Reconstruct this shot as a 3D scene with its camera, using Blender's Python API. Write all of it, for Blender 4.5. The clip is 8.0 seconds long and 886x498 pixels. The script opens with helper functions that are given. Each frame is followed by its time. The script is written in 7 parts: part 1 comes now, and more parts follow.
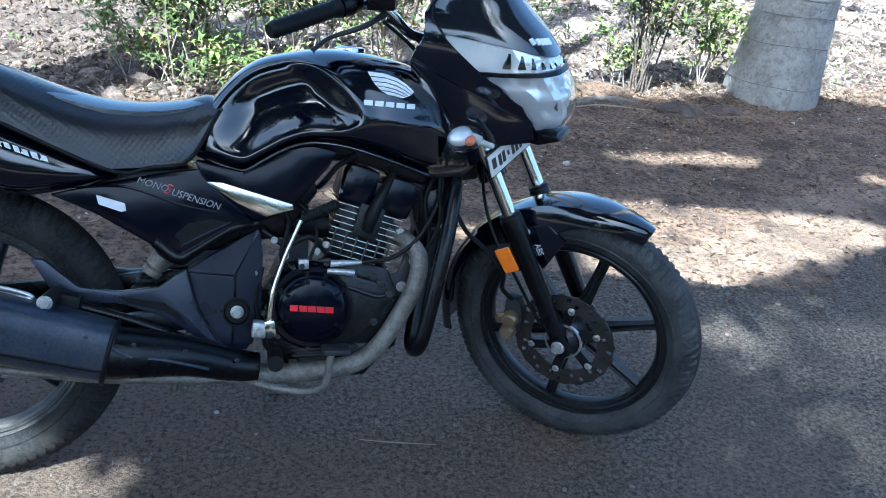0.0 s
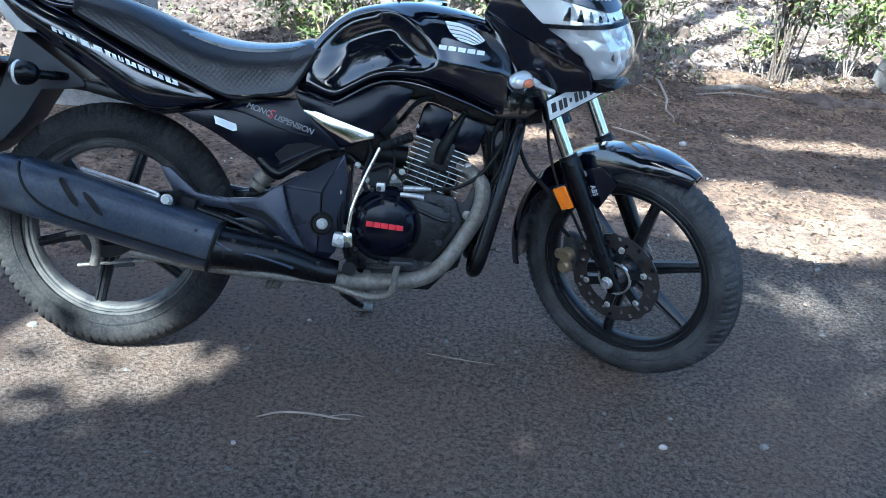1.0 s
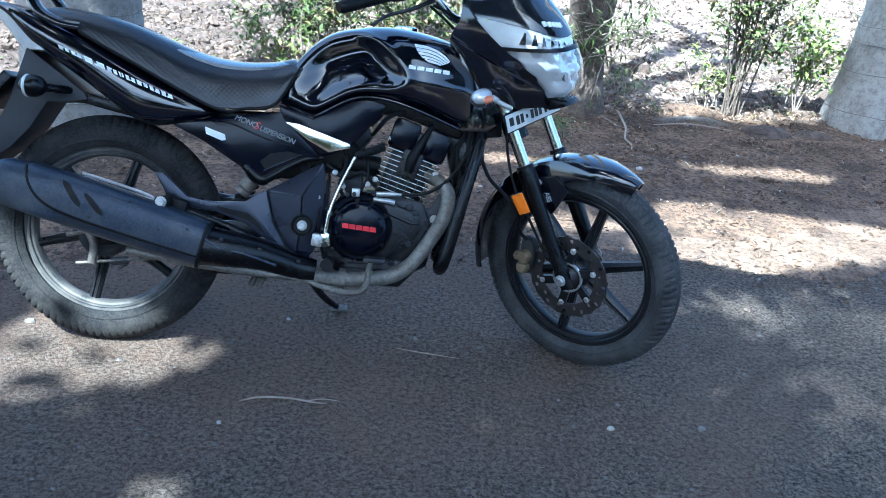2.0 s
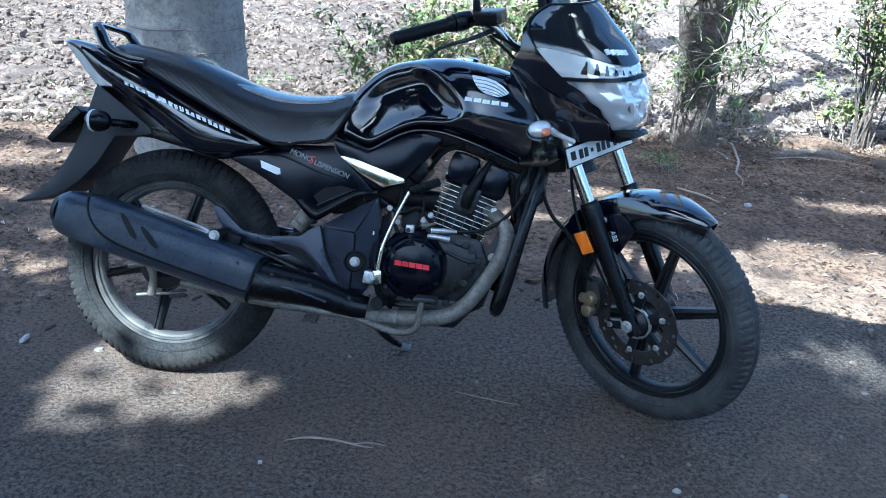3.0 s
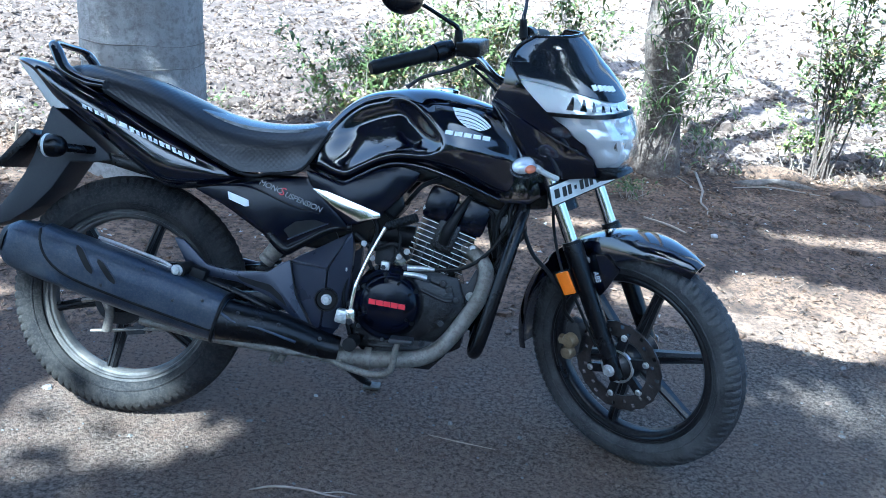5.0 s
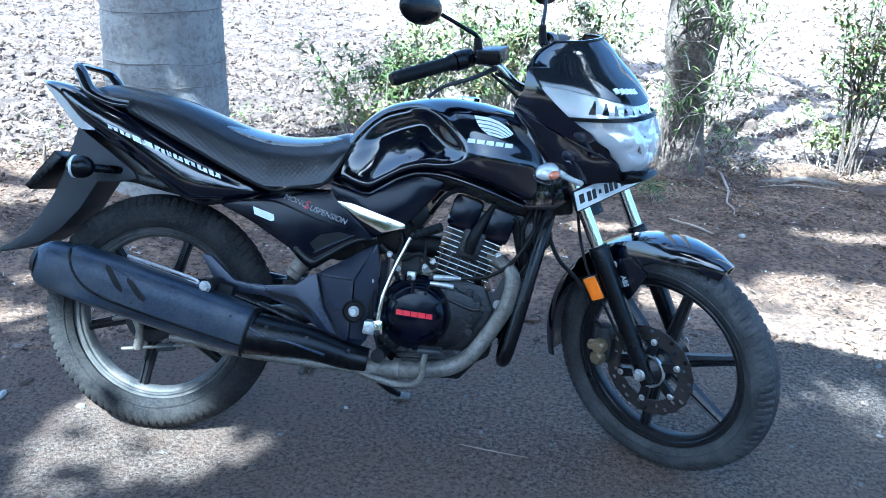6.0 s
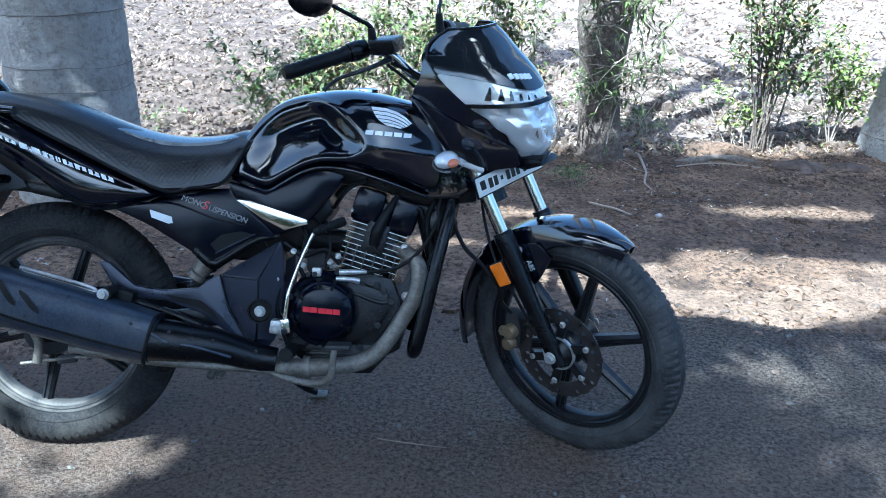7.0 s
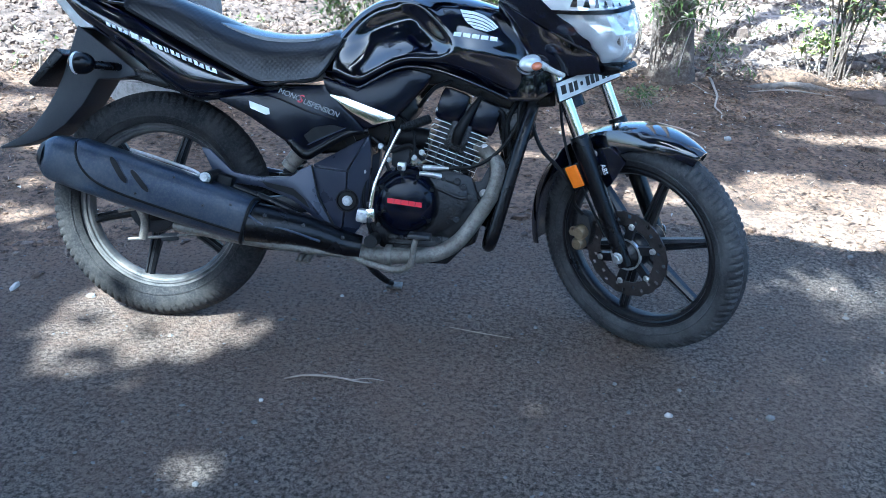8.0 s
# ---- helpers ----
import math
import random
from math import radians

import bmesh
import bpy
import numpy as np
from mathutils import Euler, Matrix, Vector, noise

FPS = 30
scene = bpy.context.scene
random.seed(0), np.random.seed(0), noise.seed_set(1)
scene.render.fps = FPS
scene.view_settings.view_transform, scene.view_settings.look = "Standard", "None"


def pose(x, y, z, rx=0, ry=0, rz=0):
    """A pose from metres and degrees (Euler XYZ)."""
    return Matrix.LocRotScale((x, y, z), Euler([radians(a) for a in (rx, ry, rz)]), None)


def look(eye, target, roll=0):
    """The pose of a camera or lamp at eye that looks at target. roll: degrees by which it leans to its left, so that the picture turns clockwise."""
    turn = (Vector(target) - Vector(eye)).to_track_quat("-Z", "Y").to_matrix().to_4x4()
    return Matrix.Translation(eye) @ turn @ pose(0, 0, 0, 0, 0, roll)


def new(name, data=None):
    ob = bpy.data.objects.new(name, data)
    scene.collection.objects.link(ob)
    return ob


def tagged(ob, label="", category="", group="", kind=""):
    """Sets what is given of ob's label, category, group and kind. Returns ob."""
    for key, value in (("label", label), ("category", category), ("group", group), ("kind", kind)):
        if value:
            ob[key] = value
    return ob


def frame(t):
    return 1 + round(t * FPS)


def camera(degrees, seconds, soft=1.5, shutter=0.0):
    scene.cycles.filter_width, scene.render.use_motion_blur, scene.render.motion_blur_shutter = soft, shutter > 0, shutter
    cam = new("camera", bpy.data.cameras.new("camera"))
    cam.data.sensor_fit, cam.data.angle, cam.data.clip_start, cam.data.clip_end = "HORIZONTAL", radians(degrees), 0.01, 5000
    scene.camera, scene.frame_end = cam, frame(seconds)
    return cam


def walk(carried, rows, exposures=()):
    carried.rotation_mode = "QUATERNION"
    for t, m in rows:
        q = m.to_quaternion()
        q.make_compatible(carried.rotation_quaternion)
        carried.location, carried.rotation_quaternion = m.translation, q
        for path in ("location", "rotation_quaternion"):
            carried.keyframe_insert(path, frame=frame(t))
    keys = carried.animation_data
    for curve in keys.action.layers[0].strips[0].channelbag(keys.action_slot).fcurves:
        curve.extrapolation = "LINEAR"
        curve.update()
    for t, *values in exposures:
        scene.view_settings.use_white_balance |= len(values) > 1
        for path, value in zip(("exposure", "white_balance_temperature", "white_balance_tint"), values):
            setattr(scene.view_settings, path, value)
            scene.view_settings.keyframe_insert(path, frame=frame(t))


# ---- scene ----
cam = camera(53.7, 8.0, soft=0.9)
PATH = [
    (0, (-0.056, -1.695, 1.366), (0.336, 0.06, 0.489), 5.8),
    (0.5, (0.07, -1.856, 1.337), (0.394, -0.082, 0.471), 5.2),
    (1, (0.163, -2.01, 1.34), (0.181, -0.225, 0.438), 4.6),
    (1.5, (0.144, -2.233, 1.345), (0.153, -0.428, 0.484), 4.5),
    (1.7, (0.152, -2.273, 1.354), (0.228, -0.462, 0.508), 5.6),
    (2.8, (0.346, -2.147, 1.317), (0.216, -0.299, 0.565), 3.7),
    (3, (0.383, -2.132, 1.332), (0.144, -0.301, 0.562), 2.8),
    (3.5, (0.273, -2.102, 1.351), (0.035, -0.272, 0.579), 4.4),
    (4, (0.18, -2.095, 1.325), (0.085, -0.236, 0.593), 5.8),
    (4.2, (0.194, -2.09, 1.33), (0.108, -0.231, 0.599), 6.0),
    (5.3, (0.312, -2.012, 1.349), (0.133, -0.161, 0.613), 3.7),
    (5.5, (0.301, -2.01, 1.348), (0.084, -0.167, 0.603), 3.2),
    (6, (0.295, -2.025, 1.349), (0.109, -0.169, 0.629), 2.6),
    (6.5, (0.327, -2.015, 1.341), (0.301, -0.154, 0.609), 2.0),
    (7, (0.384, -2.004, 1.341), (0.332, -0.142, 0.611), 1.1),
    (7.5, (0.423, -1.988, 1.32), (0.136, -0.204, 0.462), -1.3),
    (8, (0.336, -2.161, 1.321), (0.169, -0.375, 0.436), 2.3),
]
EXPOSURES = [(0.0, 2.28, 4720, -6), (0.5, 2.36, 4900, -4), (1.5, 2.53, 4700, -6), (3.0, 2.23, 4560, -6), (4.0, 2.18, 4560, -6), (5.5, 2.68, 4400, -7), (6.0, 2.73, 4360, -7), (6.5, 2.20, 4620, -6), (7.0, 2.18, 4560, -6), (7.5, 2.18, 4560, -6), (8.0, 2.66, 4600, -5)]
walk(cam, [(t, look(eye, target, roll)) for t, eye, target, roll in PATH], EXPOSURES)

# ---- light ----
SUN_AZ, SUN_EL = radians(238.0), radians(54.0)   # where the sun stands: behind the camera and towards the rear wheel
SUN = Vector((math.cos(SUN_EL) * math.cos(SUN_AZ), math.cos(SUN_EL) * math.sin(SUN_AZ), math.sin(SUN_EL)))
world = bpy.data.worlds.new("sky")
scene.world = world
world.use_nodes = True
sky = world.node_tree.nodes.new("ShaderNodeTexSky")
sky.sky_type, sky.sun_disc = "NISHITA", False
sky.air_density, sky.dust_density, sky.ozone_density = 0.8, 4.0, 0.6
sky.sun_elevation, sky.sun_rotation = SUN_EL, radians(90) - SUN_AZ
background = world.node_tree.nodes["Background"]
background.inputs["Strength"].default_value = 0.10
world.node_tree.links.new(sky.outputs[0], background.inputs["Color"])
sun_data = bpy.data.lights.new("sun", "SUN")
sun_data.energy, sun_data.angle, sun_data.color = 5.0, radians(0.53), (1.0, 0.91, 0.79)
sun_lamp = new("sun", sun_data)
sun_lamp.matrix_world = Matrix.Translation((0, 0, 12)) @ SUN.to_track_quat("Z", "Y").to_matrix().to_4x4()


# ---- materials ----
def surface(name, colour, rough=0.5, metal=0.0, coat=0.0, second=None, scale=8.0, amount=1.0, grain=None,
            grain_scale=120.0, grain_amount=0.3, bump=0.0, bump_scale=150.0, rough_var=0.1, transmission=0.0, vary=0.0, spec=0.5):
    """A principled surface: two colours mixed by broad noise, a finer grain over them, and relief."""
    m = bpy.data.materials.new(name)
    m.use_nodes = True
    nt = m.node_tree
    bsdf = nt.nodes["Principled BSDF"]
    where = nt.nodes.new("ShaderNodeTexCoord")
    link = nt.links.new

    def noise_at(size, detail, rough_=0.6):
        n = nt.nodes.new("ShaderNodeTexNoise")
        n.inputs["Scale"].default_value, n.inputs["Detail"].default_value, n.inputs["Roughness"].default_value = size, detail, rough_
        link(where.outputs["Object"], n.inputs["Vector"])
        return n

    def ramp(source, low, high):
        r = nt.nodes.new("ShaderNodeMapRange")
        r.inputs["From Min"].default_value, r.inputs["From Max"].default_value = low, high
        link(source, r.inputs["Value"])
        return r.outputs["Result"]

    def mix(fac, a, b):
        n = nt.nodes.new("ShaderNodeMix")
        n.data_type = "RGBA"
        if isinstance(fac, float):
            n.inputs["Factor"].default_value = fac
        else:
            link(fac, n.inputs["Factor"])
        for socket, value in ((n.inputs["A"], a), (n.inputs["B"], b)):
            if isinstance(value, tuple):
                socket.default_value = (*value, 1)
            else:
                link(value, socket)
        return n.outputs["Result"]

    def scaled(value, k):
        n = nt.nodes.new("ShaderNodeMath")
        n.operation = "MULTIPLY"
        link(value, n.inputs[0])
        n.inputs[1].default_value = k
        return n.outputs[0]

    broad = noise_at(scale, 6)
    col = colour
    if second:
        col = mix(scaled(ramp(broad.outputs["Fac"], 0.42, 0.66), amount), colour, second)
    if grain:
        fine = noise_at(grain_scale, 4, 0.7)
        col = mix(scaled(ramp(fine.outputs["Fac"], 0.46, 0.62), grain_amount), col, grain)
    if vary:
        info = nt.nodes.new("ShaderNodeNewGeometry")
        hsv = nt.nodes.new("ShaderNodeHueSaturation")
        v = nt.nodes.new("ShaderNodeMapRange")
        v.inputs["To Min"].default_value, v.inputs["To Max"].default_value = 1 - vary, 1 + vary
        link(info.outputs["Random Per Island"], v.inputs["Value"])
        link(v.outputs["Result"], hsv.inputs["Value"])
        if isinstance(col, tuple):
            hsv.inputs["Color"].default_value = (*col, 1)
        else:
            link(col, hsv.inputs["Color"])
        col = hsv.outputs["Color"]
    if isinstance(col, tuple):
        bsdf.inputs["Base Color"].default_value = (*col, 1)
    else:
        link(col, bsdf.inputs["Base Color"])
    r = nt.nodes.new("ShaderNodeMapRange")
    r.inputs["To Min"].default_value, r.inputs["To Max"].default_value = max(0.0, rough - rough_var), min(1.0, rough + rough_var)
    link(broad.outputs["Fac"], r.inputs["Value"])
    link(r.outputs["Result"], bsdf.inputs["Roughness"])
    bsdf.inputs["Metallic"].default_value = metal
    bsdf.inputs["Specular IOR Level"].default_value = spec
    bsdf.inputs["Coat Weight"].default_value = coat
    bsdf.inputs["Coat Roughness"].default_value = 0.04
    bsdf.inputs["Transmission Weight"].default_value = transmission
    if bump:
        b = nt.nodes.new("ShaderNodeBump")
        b.inputs["Strength"].default_value, b.inputs["Distance"].default_value = min(1.0, bump), 0.004 * max(1.0, bump)
        link(noise_at(bump_scale, 5, 0.65).outputs["Fac"], b.inputs["Height"])
        link(b.outputs["Normal"], bsdf.inputs["Normal"])
    return m


GLOSS_BLACK = surface("black gloss paint", (0.0010, 0.0018, 0.0080), 0.10, 0, 1.0, (0.002, 0.003, 0.009), 5, 0.5, (0.03, 0.028, 0.026), 300, 0.03, rough_var=0.05, spec=0.5)
TAN = surface("dusty cast aluminium", (0.27, 0.235, 0.195), 0.5, 0.3, 0, (0.18, 0.15, 0.12), 20, 0.7, (0.07, 0.06, 0.05), 150, 0.4)
PANEL_BLACK = surface("smooth black panel", (0.0010, 0.0018, 0.0080), 0.17, 0, 0, (0.002, 0.003, 0.009), 6, 0.5, (0.04, 0.04, 0.04), 280, 0.015, spec=0.24, rough_var=0.03)
SATIN_BLACK = surface("black satin plastic", (0.0018, 0.0022, 0.0038), 0.26, 0, 0, (0.004, 0.004, 0.006), 9, 0.6, (0.05, 0.047, 0.044), 260, 0.05, 0.12, 400, spec=0.3)
DARK_METAL = surface("dark grey cast metal", (0.028, 0.030, 0.036), 0.42, 0.4, 0, (0.05, 0.05, 0.052), 14, 0.7, (0.09, 0.08, 0.07), 200, 0.25, 0.3, 300, spec=0.35)
GREY_PANEL = surface("grey satin paint", (0.019, 0.024, 0.046), 0.30, 0.35, 0, (0.032, 0.036, 0.056), 14, 0.6, (0.08, 0.08, 0.09), 260, 0.07, 0.08, 400, spec=0.7)
MATT_GREY = surface("dull grey plastic", (0.020, 0.022, 0.028), 0.48, 0, 0, (0.034, 0.036, 0.040), 10, 0.7, (0.09, 0.088, 0.085), 240, 0.10, 0.12, 350, spec=0.45)
ENGINE_BLACK = surface("black engine paint", (0.0018, 0.0024, 0.005), 0.24, 0.1, 0, (0.007, 0.007, 0.009), 18, 0.6, (0.07, 0.06, 0.05), 120, 0.16, 0.4, 220, spec=0.45)
MUFFLER = surface("dusty dark heat shield", (0.020, 0.031, 0.058), 0.34, 0.3, 0, (0.062, 0.068, 0.082), 9, 0.75, (0.12, 0.115, 0.11), 150, 0.22, 0.25, 200, spec=0.5)
RUBBER = surface("dusty tyre rubber", (0.017, 0.018, 0.022), 0.55, 0, 0, (0.066, 0.068, 0.072), 13, 0.9, (0.10, 0.097, 0.092), 140, 0.32, 0.6, 200, spec=0.4)
RUBBER_DUSTY = surface("very dusty tyre rubber", (0.014, 0.014, 0.016), 0.8, 0, 0, (0.046, 0.043, 0.040), 12, 0.85, (0.075, 0.069, 0.063), 150, 0.3, 0.6, 200, spec=0.2)
RIM_BLACK = surface("dusty black alloy", (0.006, 0.007, 0.011), 0.30, 0.2, 0, (0.022, 0.022, 0.023), 12, 0.7, (0.07, 0.066, 0.06), 180, 0.22, 0.15, 260, spec=0.35)
# rear rim: dust, plus a paler tone that paints in the sun on it
RIM_DUSTY_SUNLIT = surface("dusty alloy rim in a sunlit tone", (0.03, 0.03, 0.032), 0.45, 0.2, 0, (0.17, 0.155, 0.14), 9, 0.85, (0.18, 0.165, 0.145), 200, 0.2, 0.1, 300)
ALLOY = surface("worn aluminium", (0.62, 0.62, 0.62), 0.34, 0.7, 0, (0.36, 0.34, 0.31), 25, 0.6, (0.10, 0.09, 0.08), 150, 0.3, 0.15, 300)
CHROME = surface("polished chrome", (0.80, 0.76, 0.70), 0.14, 1.0, 0, (0.6, 0.57, 0.53), 20, 0.4, rough_var=0.08)
PIPE = surface("dusty steel exhaust", (0.25, 0.235, 0.21), 0.6, 0.5, 0, (0.14, 0.125, 0.105), 16, 0.8, (0.07, 0.055, 0.04), 90, 0.5, 0.25, 200)
VINYL = surface("smooth black seat vinyl", (0.010, 0.012, 0.017), 0.26, 0, 0.6, (0.016, 0.018, 0.022), 6, 0.5, (0.06, 0.058, 0.055), 200, 0.08, bump=0.06, bump_scale=420, spec=0.8)
CABLE = surface("black cable", (0.006, 0.006, 0.007), 0.45, 0, 0, (0.015, 0.015, 0.015), 40, 0.5, spec=0.18)
DISC = surface("brake disc steel", (0.11, 0.10, 0.10), 0.38, 0.8, 0, (0.05, 0.047, 0.045), 20, 0.7, (0.02, 0.02, 0.02), 200, 0.2)
BRASS = surface("gold caliper", (0.36, 0.28, 0.17), 0.42, 0.7, 0, (0.30, 0.25, 0.18), 25, 0.6, (0.10, 0.075, 0.05), 160, 0.35)
ORANGE = surface("orange reflector", (0.95, 0.24, 0.01), 0.2, 0, 0.4, (0.8, 0.18, 0.01), 60, 0.4)
AMBER = surface("amber bulb", (0.75, 0.22, 0.09), 0.25)
RED = surface("red lens", (0.5, 0.02, 0.03), 0.2, 0, 0.4)
WHITE = surface("white decal", (0.9, 0.9, 0.9), 0.3, 0, 0.3, (0.78, 0.78, 0.78), 30, 0.4)
GREY_DECAL = surface("grey decal", (0.30, 0.29, 0.29), 0.35)
RED_DECAL = surface("red decal", (0.65, 0.02, 0.04), 0.35)
PLATE_WHITE = surface("white plate", (0.72, 0.72, 0.70), 0.4, 0, 0, (0.5, 0.48, 0.45), 20, 0.5)
SILVER = surface("silver reflector", (0.95, 0.96, 0.97), 0.12, 0.4, 0.3, (0.80, 0.81, 0.83), 26, 0.7)
SMOKE = surface("dark windscreen", (0.006, 0.008, 0.014), 0.1, 0, 1.0, (0.012, 0.014, 0.02), 5, 0.5, (0.06, 0.06, 0.06), 300, 0.06, rough_var=0.05)



def asphalt():
    """Worn chip asphalt: stones of many greys in a dark binder, dust and patches over them."""
    m = bpy.data.materials.new("worn chip asphalt")
    m.use_nodes = True
    nt = m.node_tree
    b, link = nt.nodes["Principled BSDF"], nt.links.new
    where = nt.nodes.new("ShaderNodeTexCoord")

    def node(kind, **values):
        n = nt.nodes.new("ShaderNode" + kind)
        for k, v in values.items():
            n.inputs[k].default_value = v
        return n

    def blend(fac, a, c):
        n = nt.nodes.new("ShaderNodeMix")
        n.data_type = "RGBA"
        link(fac, n.inputs["Factor"])
        for sock, v in ((n.inputs["A"], a), (n.inputs["B"], c)):
            if isinstance(v, tuple):
                sock.default_value = (*v, 1)
            else:
                link(v, sock)
        return n.outputs["Result"]

    def ranged(value, lo, hi, a=0.0, c=1.0):
        n = node("MapRange")
        for k, v in (("From Min", lo), ("From Max", hi), ("To Min", a), ("To Max", c)):
            n.inputs[k].default_value = v
        link(value, n.inputs["Value"])
        return n.outputs["Result"]

    warp = node("TexNoise", Scale=40.0, Detail=3.0)
    link(where.outputs["Object"], warp.inputs["Vector"])
    moved = nt.nodes.new("ShaderNodeVectorMath")
    moved.operation = "MULTIPLY_ADD"
    link(warp.outputs["Color"], moved.inputs[0])
    moved.inputs[1].default_value = (0.012, 0.012, 0.0)
    link(where.outputs["Object"], moved.inputs[2])
    stones, chips = node("TexVoronoi", Scale=105.0), node("TexVoronoi", Scale=230.0)
    for n in (stones, chips):
        link(moved.outputs["Vector"], n.inputs["Vector"])
    split = nt.nodes.new("ShaderNodeSeparateColor")
    link(stones.outputs["Color"], split.inputs["Color"])
    split2 = nt.nodes.new("ShaderNodeSeparateColor")
    link(chips.outputs["Color"], split2.inputs["Color"])
    patches = node("TexNoise", Scale=1.3, Detail=7.0, Roughness=0.62)
    streaks = node("TexNoise", Scale=9.0, Detail=6.0, Roughness=0.7)
    for n in (patches, streaks):
        link(where.outputs["Object"], n.inputs["Vector"])
    grain = node("TexNoise", Scale=72.0, Detail=5.0, Roughness=0.78)
    link(where.outputs["Object"], grain.inputs["Vector"])
    col = blend(ranged(grain.outputs["Fac"], 0.40, 0.60), (0.020, 0.016, 0.0135), (0.275, 0.228, 0.192))
    col = blend(ranged(split.outputs["Red"], 0.80, 0.92, 0.0, 0.6), col, (0.25, 0.20, 0.16))
    col = blend(ranged(split2.outputs["Green"], 0.75, 0.9, 0.0, 0.5), col, (0.030, 0.027, 0.026))
    col = blend(ranged(streaks.outputs["Fac"], 0.46, 0.68, 0.0, 0.4), col, (0.048, 0.037, 0.030))
    col = blend(ranged(patches.outputs["Fac"], 0.46, 0.62, 0.0, 0.45), col, (0.22, 0.150, 0.108))
    place = nt.nodes.new("ShaderNodeSeparateXYZ")
    link(where.outputs["Object"], place.inputs["Vector"])
    # verge dust, stronger towards the rear; also paints in warm sunlit against bluish sky-lit ground
    near = ranged(place.outputs["Y"], -1.0, 0.5)
    dusty = nt.nodes.new("ShaderNodeMath")
    dusty.operation = "MULTIPLY"
    side = nt.nodes.new("ShaderNodeMath")
    side.operation = "MULTIPLY"
    link(near, side.inputs[0])
    link(ranged(place.outputs["X"], 1.1, -0.5, 0.12, 1.0), side.inputs[1])
    link(side.outputs[0], dusty.inputs[0])
    link(ranged(streaks.outputs["Fac"], 0.30, 0.62, 0.30, 0.95), dusty.inputs[1])
    col = blend(dusty.outputs[0], col, (0.25, 0.158, 0.108))
    crumbs = node("TexNoise", Scale=84.0, Detail=6.0, Roughness=0.72)
    link(moved.outputs["Vector"], crumbs.inputs["Vector"])
    # low spots of the relief are darkened, painting in the shade between crumbs
    col = blend(ranged(crumbs.outputs["Fac"], 0.49, 0.38, 0.0, 0.7), col, (0.018, 0.0145, 0.0125))
    link(col, b.inputs["Base Color"])
    b.inputs["Roughness"].default_value = 0.86
    b.inputs["Specular IOR Level"].default_value = 0.3
    pits = node("TexNoise", Scale=34.0, Detail=4.0, Roughness=0.6)
    link(where.outputs["Object"], pits.inputs["Vector"])
    height = None
    for source, gain in ((crumbs.outputs["Fac"], 1.1), (grain.outputs["Fac"], 0.5), (ranged(pits.outputs["Fac"], 0.35, 0.6), 0.12)):
        n = nt.nodes.new("ShaderNodeMath")
        n.operation = "MULTIPLY_ADD"
        link(source, n.inputs[0])
        n.inputs[1].default_value = gain
        if height is not None:
            link(height, n.inputs[2])
        else:
            n.inputs[2].default_value = 0.0
        height = n.outputs[0]
    bmp = node("Bump", Strength=1.0, Distance=0.020)
    link(height, bmp.inputs["Height"])
    link(bmp.outputs["Normal"], b.inputs["Normal"])
    return m


ASPHALT = asphalt()
DIRT = surface("dry verge soil", (0.25, 0.155, 0.098), 0.95, 0, 0, (0.074, 0.046, 0.031), 4.5, 0.95, (0.026, 0.018, 0.014), 42, 0.85, 5.0, 60)
FIELD = surface("pale ploughed soil", (0.150, 0.108, 0.088), 0.95, 0, 0, (0.050, 0.034, 0.026), 3.6, 0.9, (0.045, 0.031, 0.023), 20, 0.75, 4.5, 32)
FIELD_PALE = surface("pale sun-bleached stubble soil", (0.285, 0.222, 0.186), 0.95, 0, 0, (0.095, 0.064, 0.048), 3.0, 0.9, (0.050, 0.034, 0.026), 22, 0.7, 4.5, 32)
BARK = surface("rough brown bark", (0.155, 0.115, 0.092), 0.95, 0, 0, (0.075, 0.055, 0.045), 9, 0.9, (0.27, 0.23, 0.19), 55, 0.5, 4.0, 42)
SCAR = surface("dark bark scar", (0.15, 0.13, 0.115), 0.9, 0, 0, (0.24, 0.21, 0.19), 16, 0.9)
PALM = surface("smooth grey palm bark", (0.37, 0.345, 0.325), 0.85, 0, 0, (0.26, 0.235, 0.215), 4, 0.9, (0.11, 0.095, 0.08), 30, 0.45, 2.0, 60)
LEAF = surface("green leaf", (0.080, 0.108, 0.034), 0.55, 0, 0, (0.140, 0.168, 0.055), 3, 0.7, vary=0.45, spec=0.25)
LEAF_BRIGHT = surface("bright green leaf", (0.145, 0.20, 0.045), 0.55, 0, 0, (0.225, 0.275, 0.075), 3, 0.7, vary=0.4, spec=0.25)
LEAF_DRY = surface("yellowed leaf", (0.26, 0.20, 0.085), 0.6, 0, 0, (0.20, 0.125, 0.06), 5, 0.8, vary=0.45)
LEAF_DARK = surface("dark crown leaf", (0.04, 0.075, 0.025), 0.55, 0, 0, (0.06, 0.1, 0.03), 3, 0.7, vary=0.4)
DRY_LEAF = surface("dry leaf litter", (0.15, 0.10, 0.066), 0.9, 0, 0, (0.06, 0.04, 0.027), 4, 0.8, vary=0.6)
VERGE_LEAF = surface("pale dry leaf litter", (0.24, 0.155, 0.10), 0.9, 0, 0, (0.12, 0.075, 0.048), 5, 0.8, vary=0.6)
STRAW = surface("pale straw", (0.35, 0.28, 0.215), 0.9, 0, 0, (0.28, 0.215, 0.155), 9, 0.7, vary=0.4)
VERGE_STRAW = surface("weathered straw", (0.26, 0.20, 0.15), 0.9, 0, 0, (0.15, 0.11, 0.08), 9, 0.7, vary=0.5)
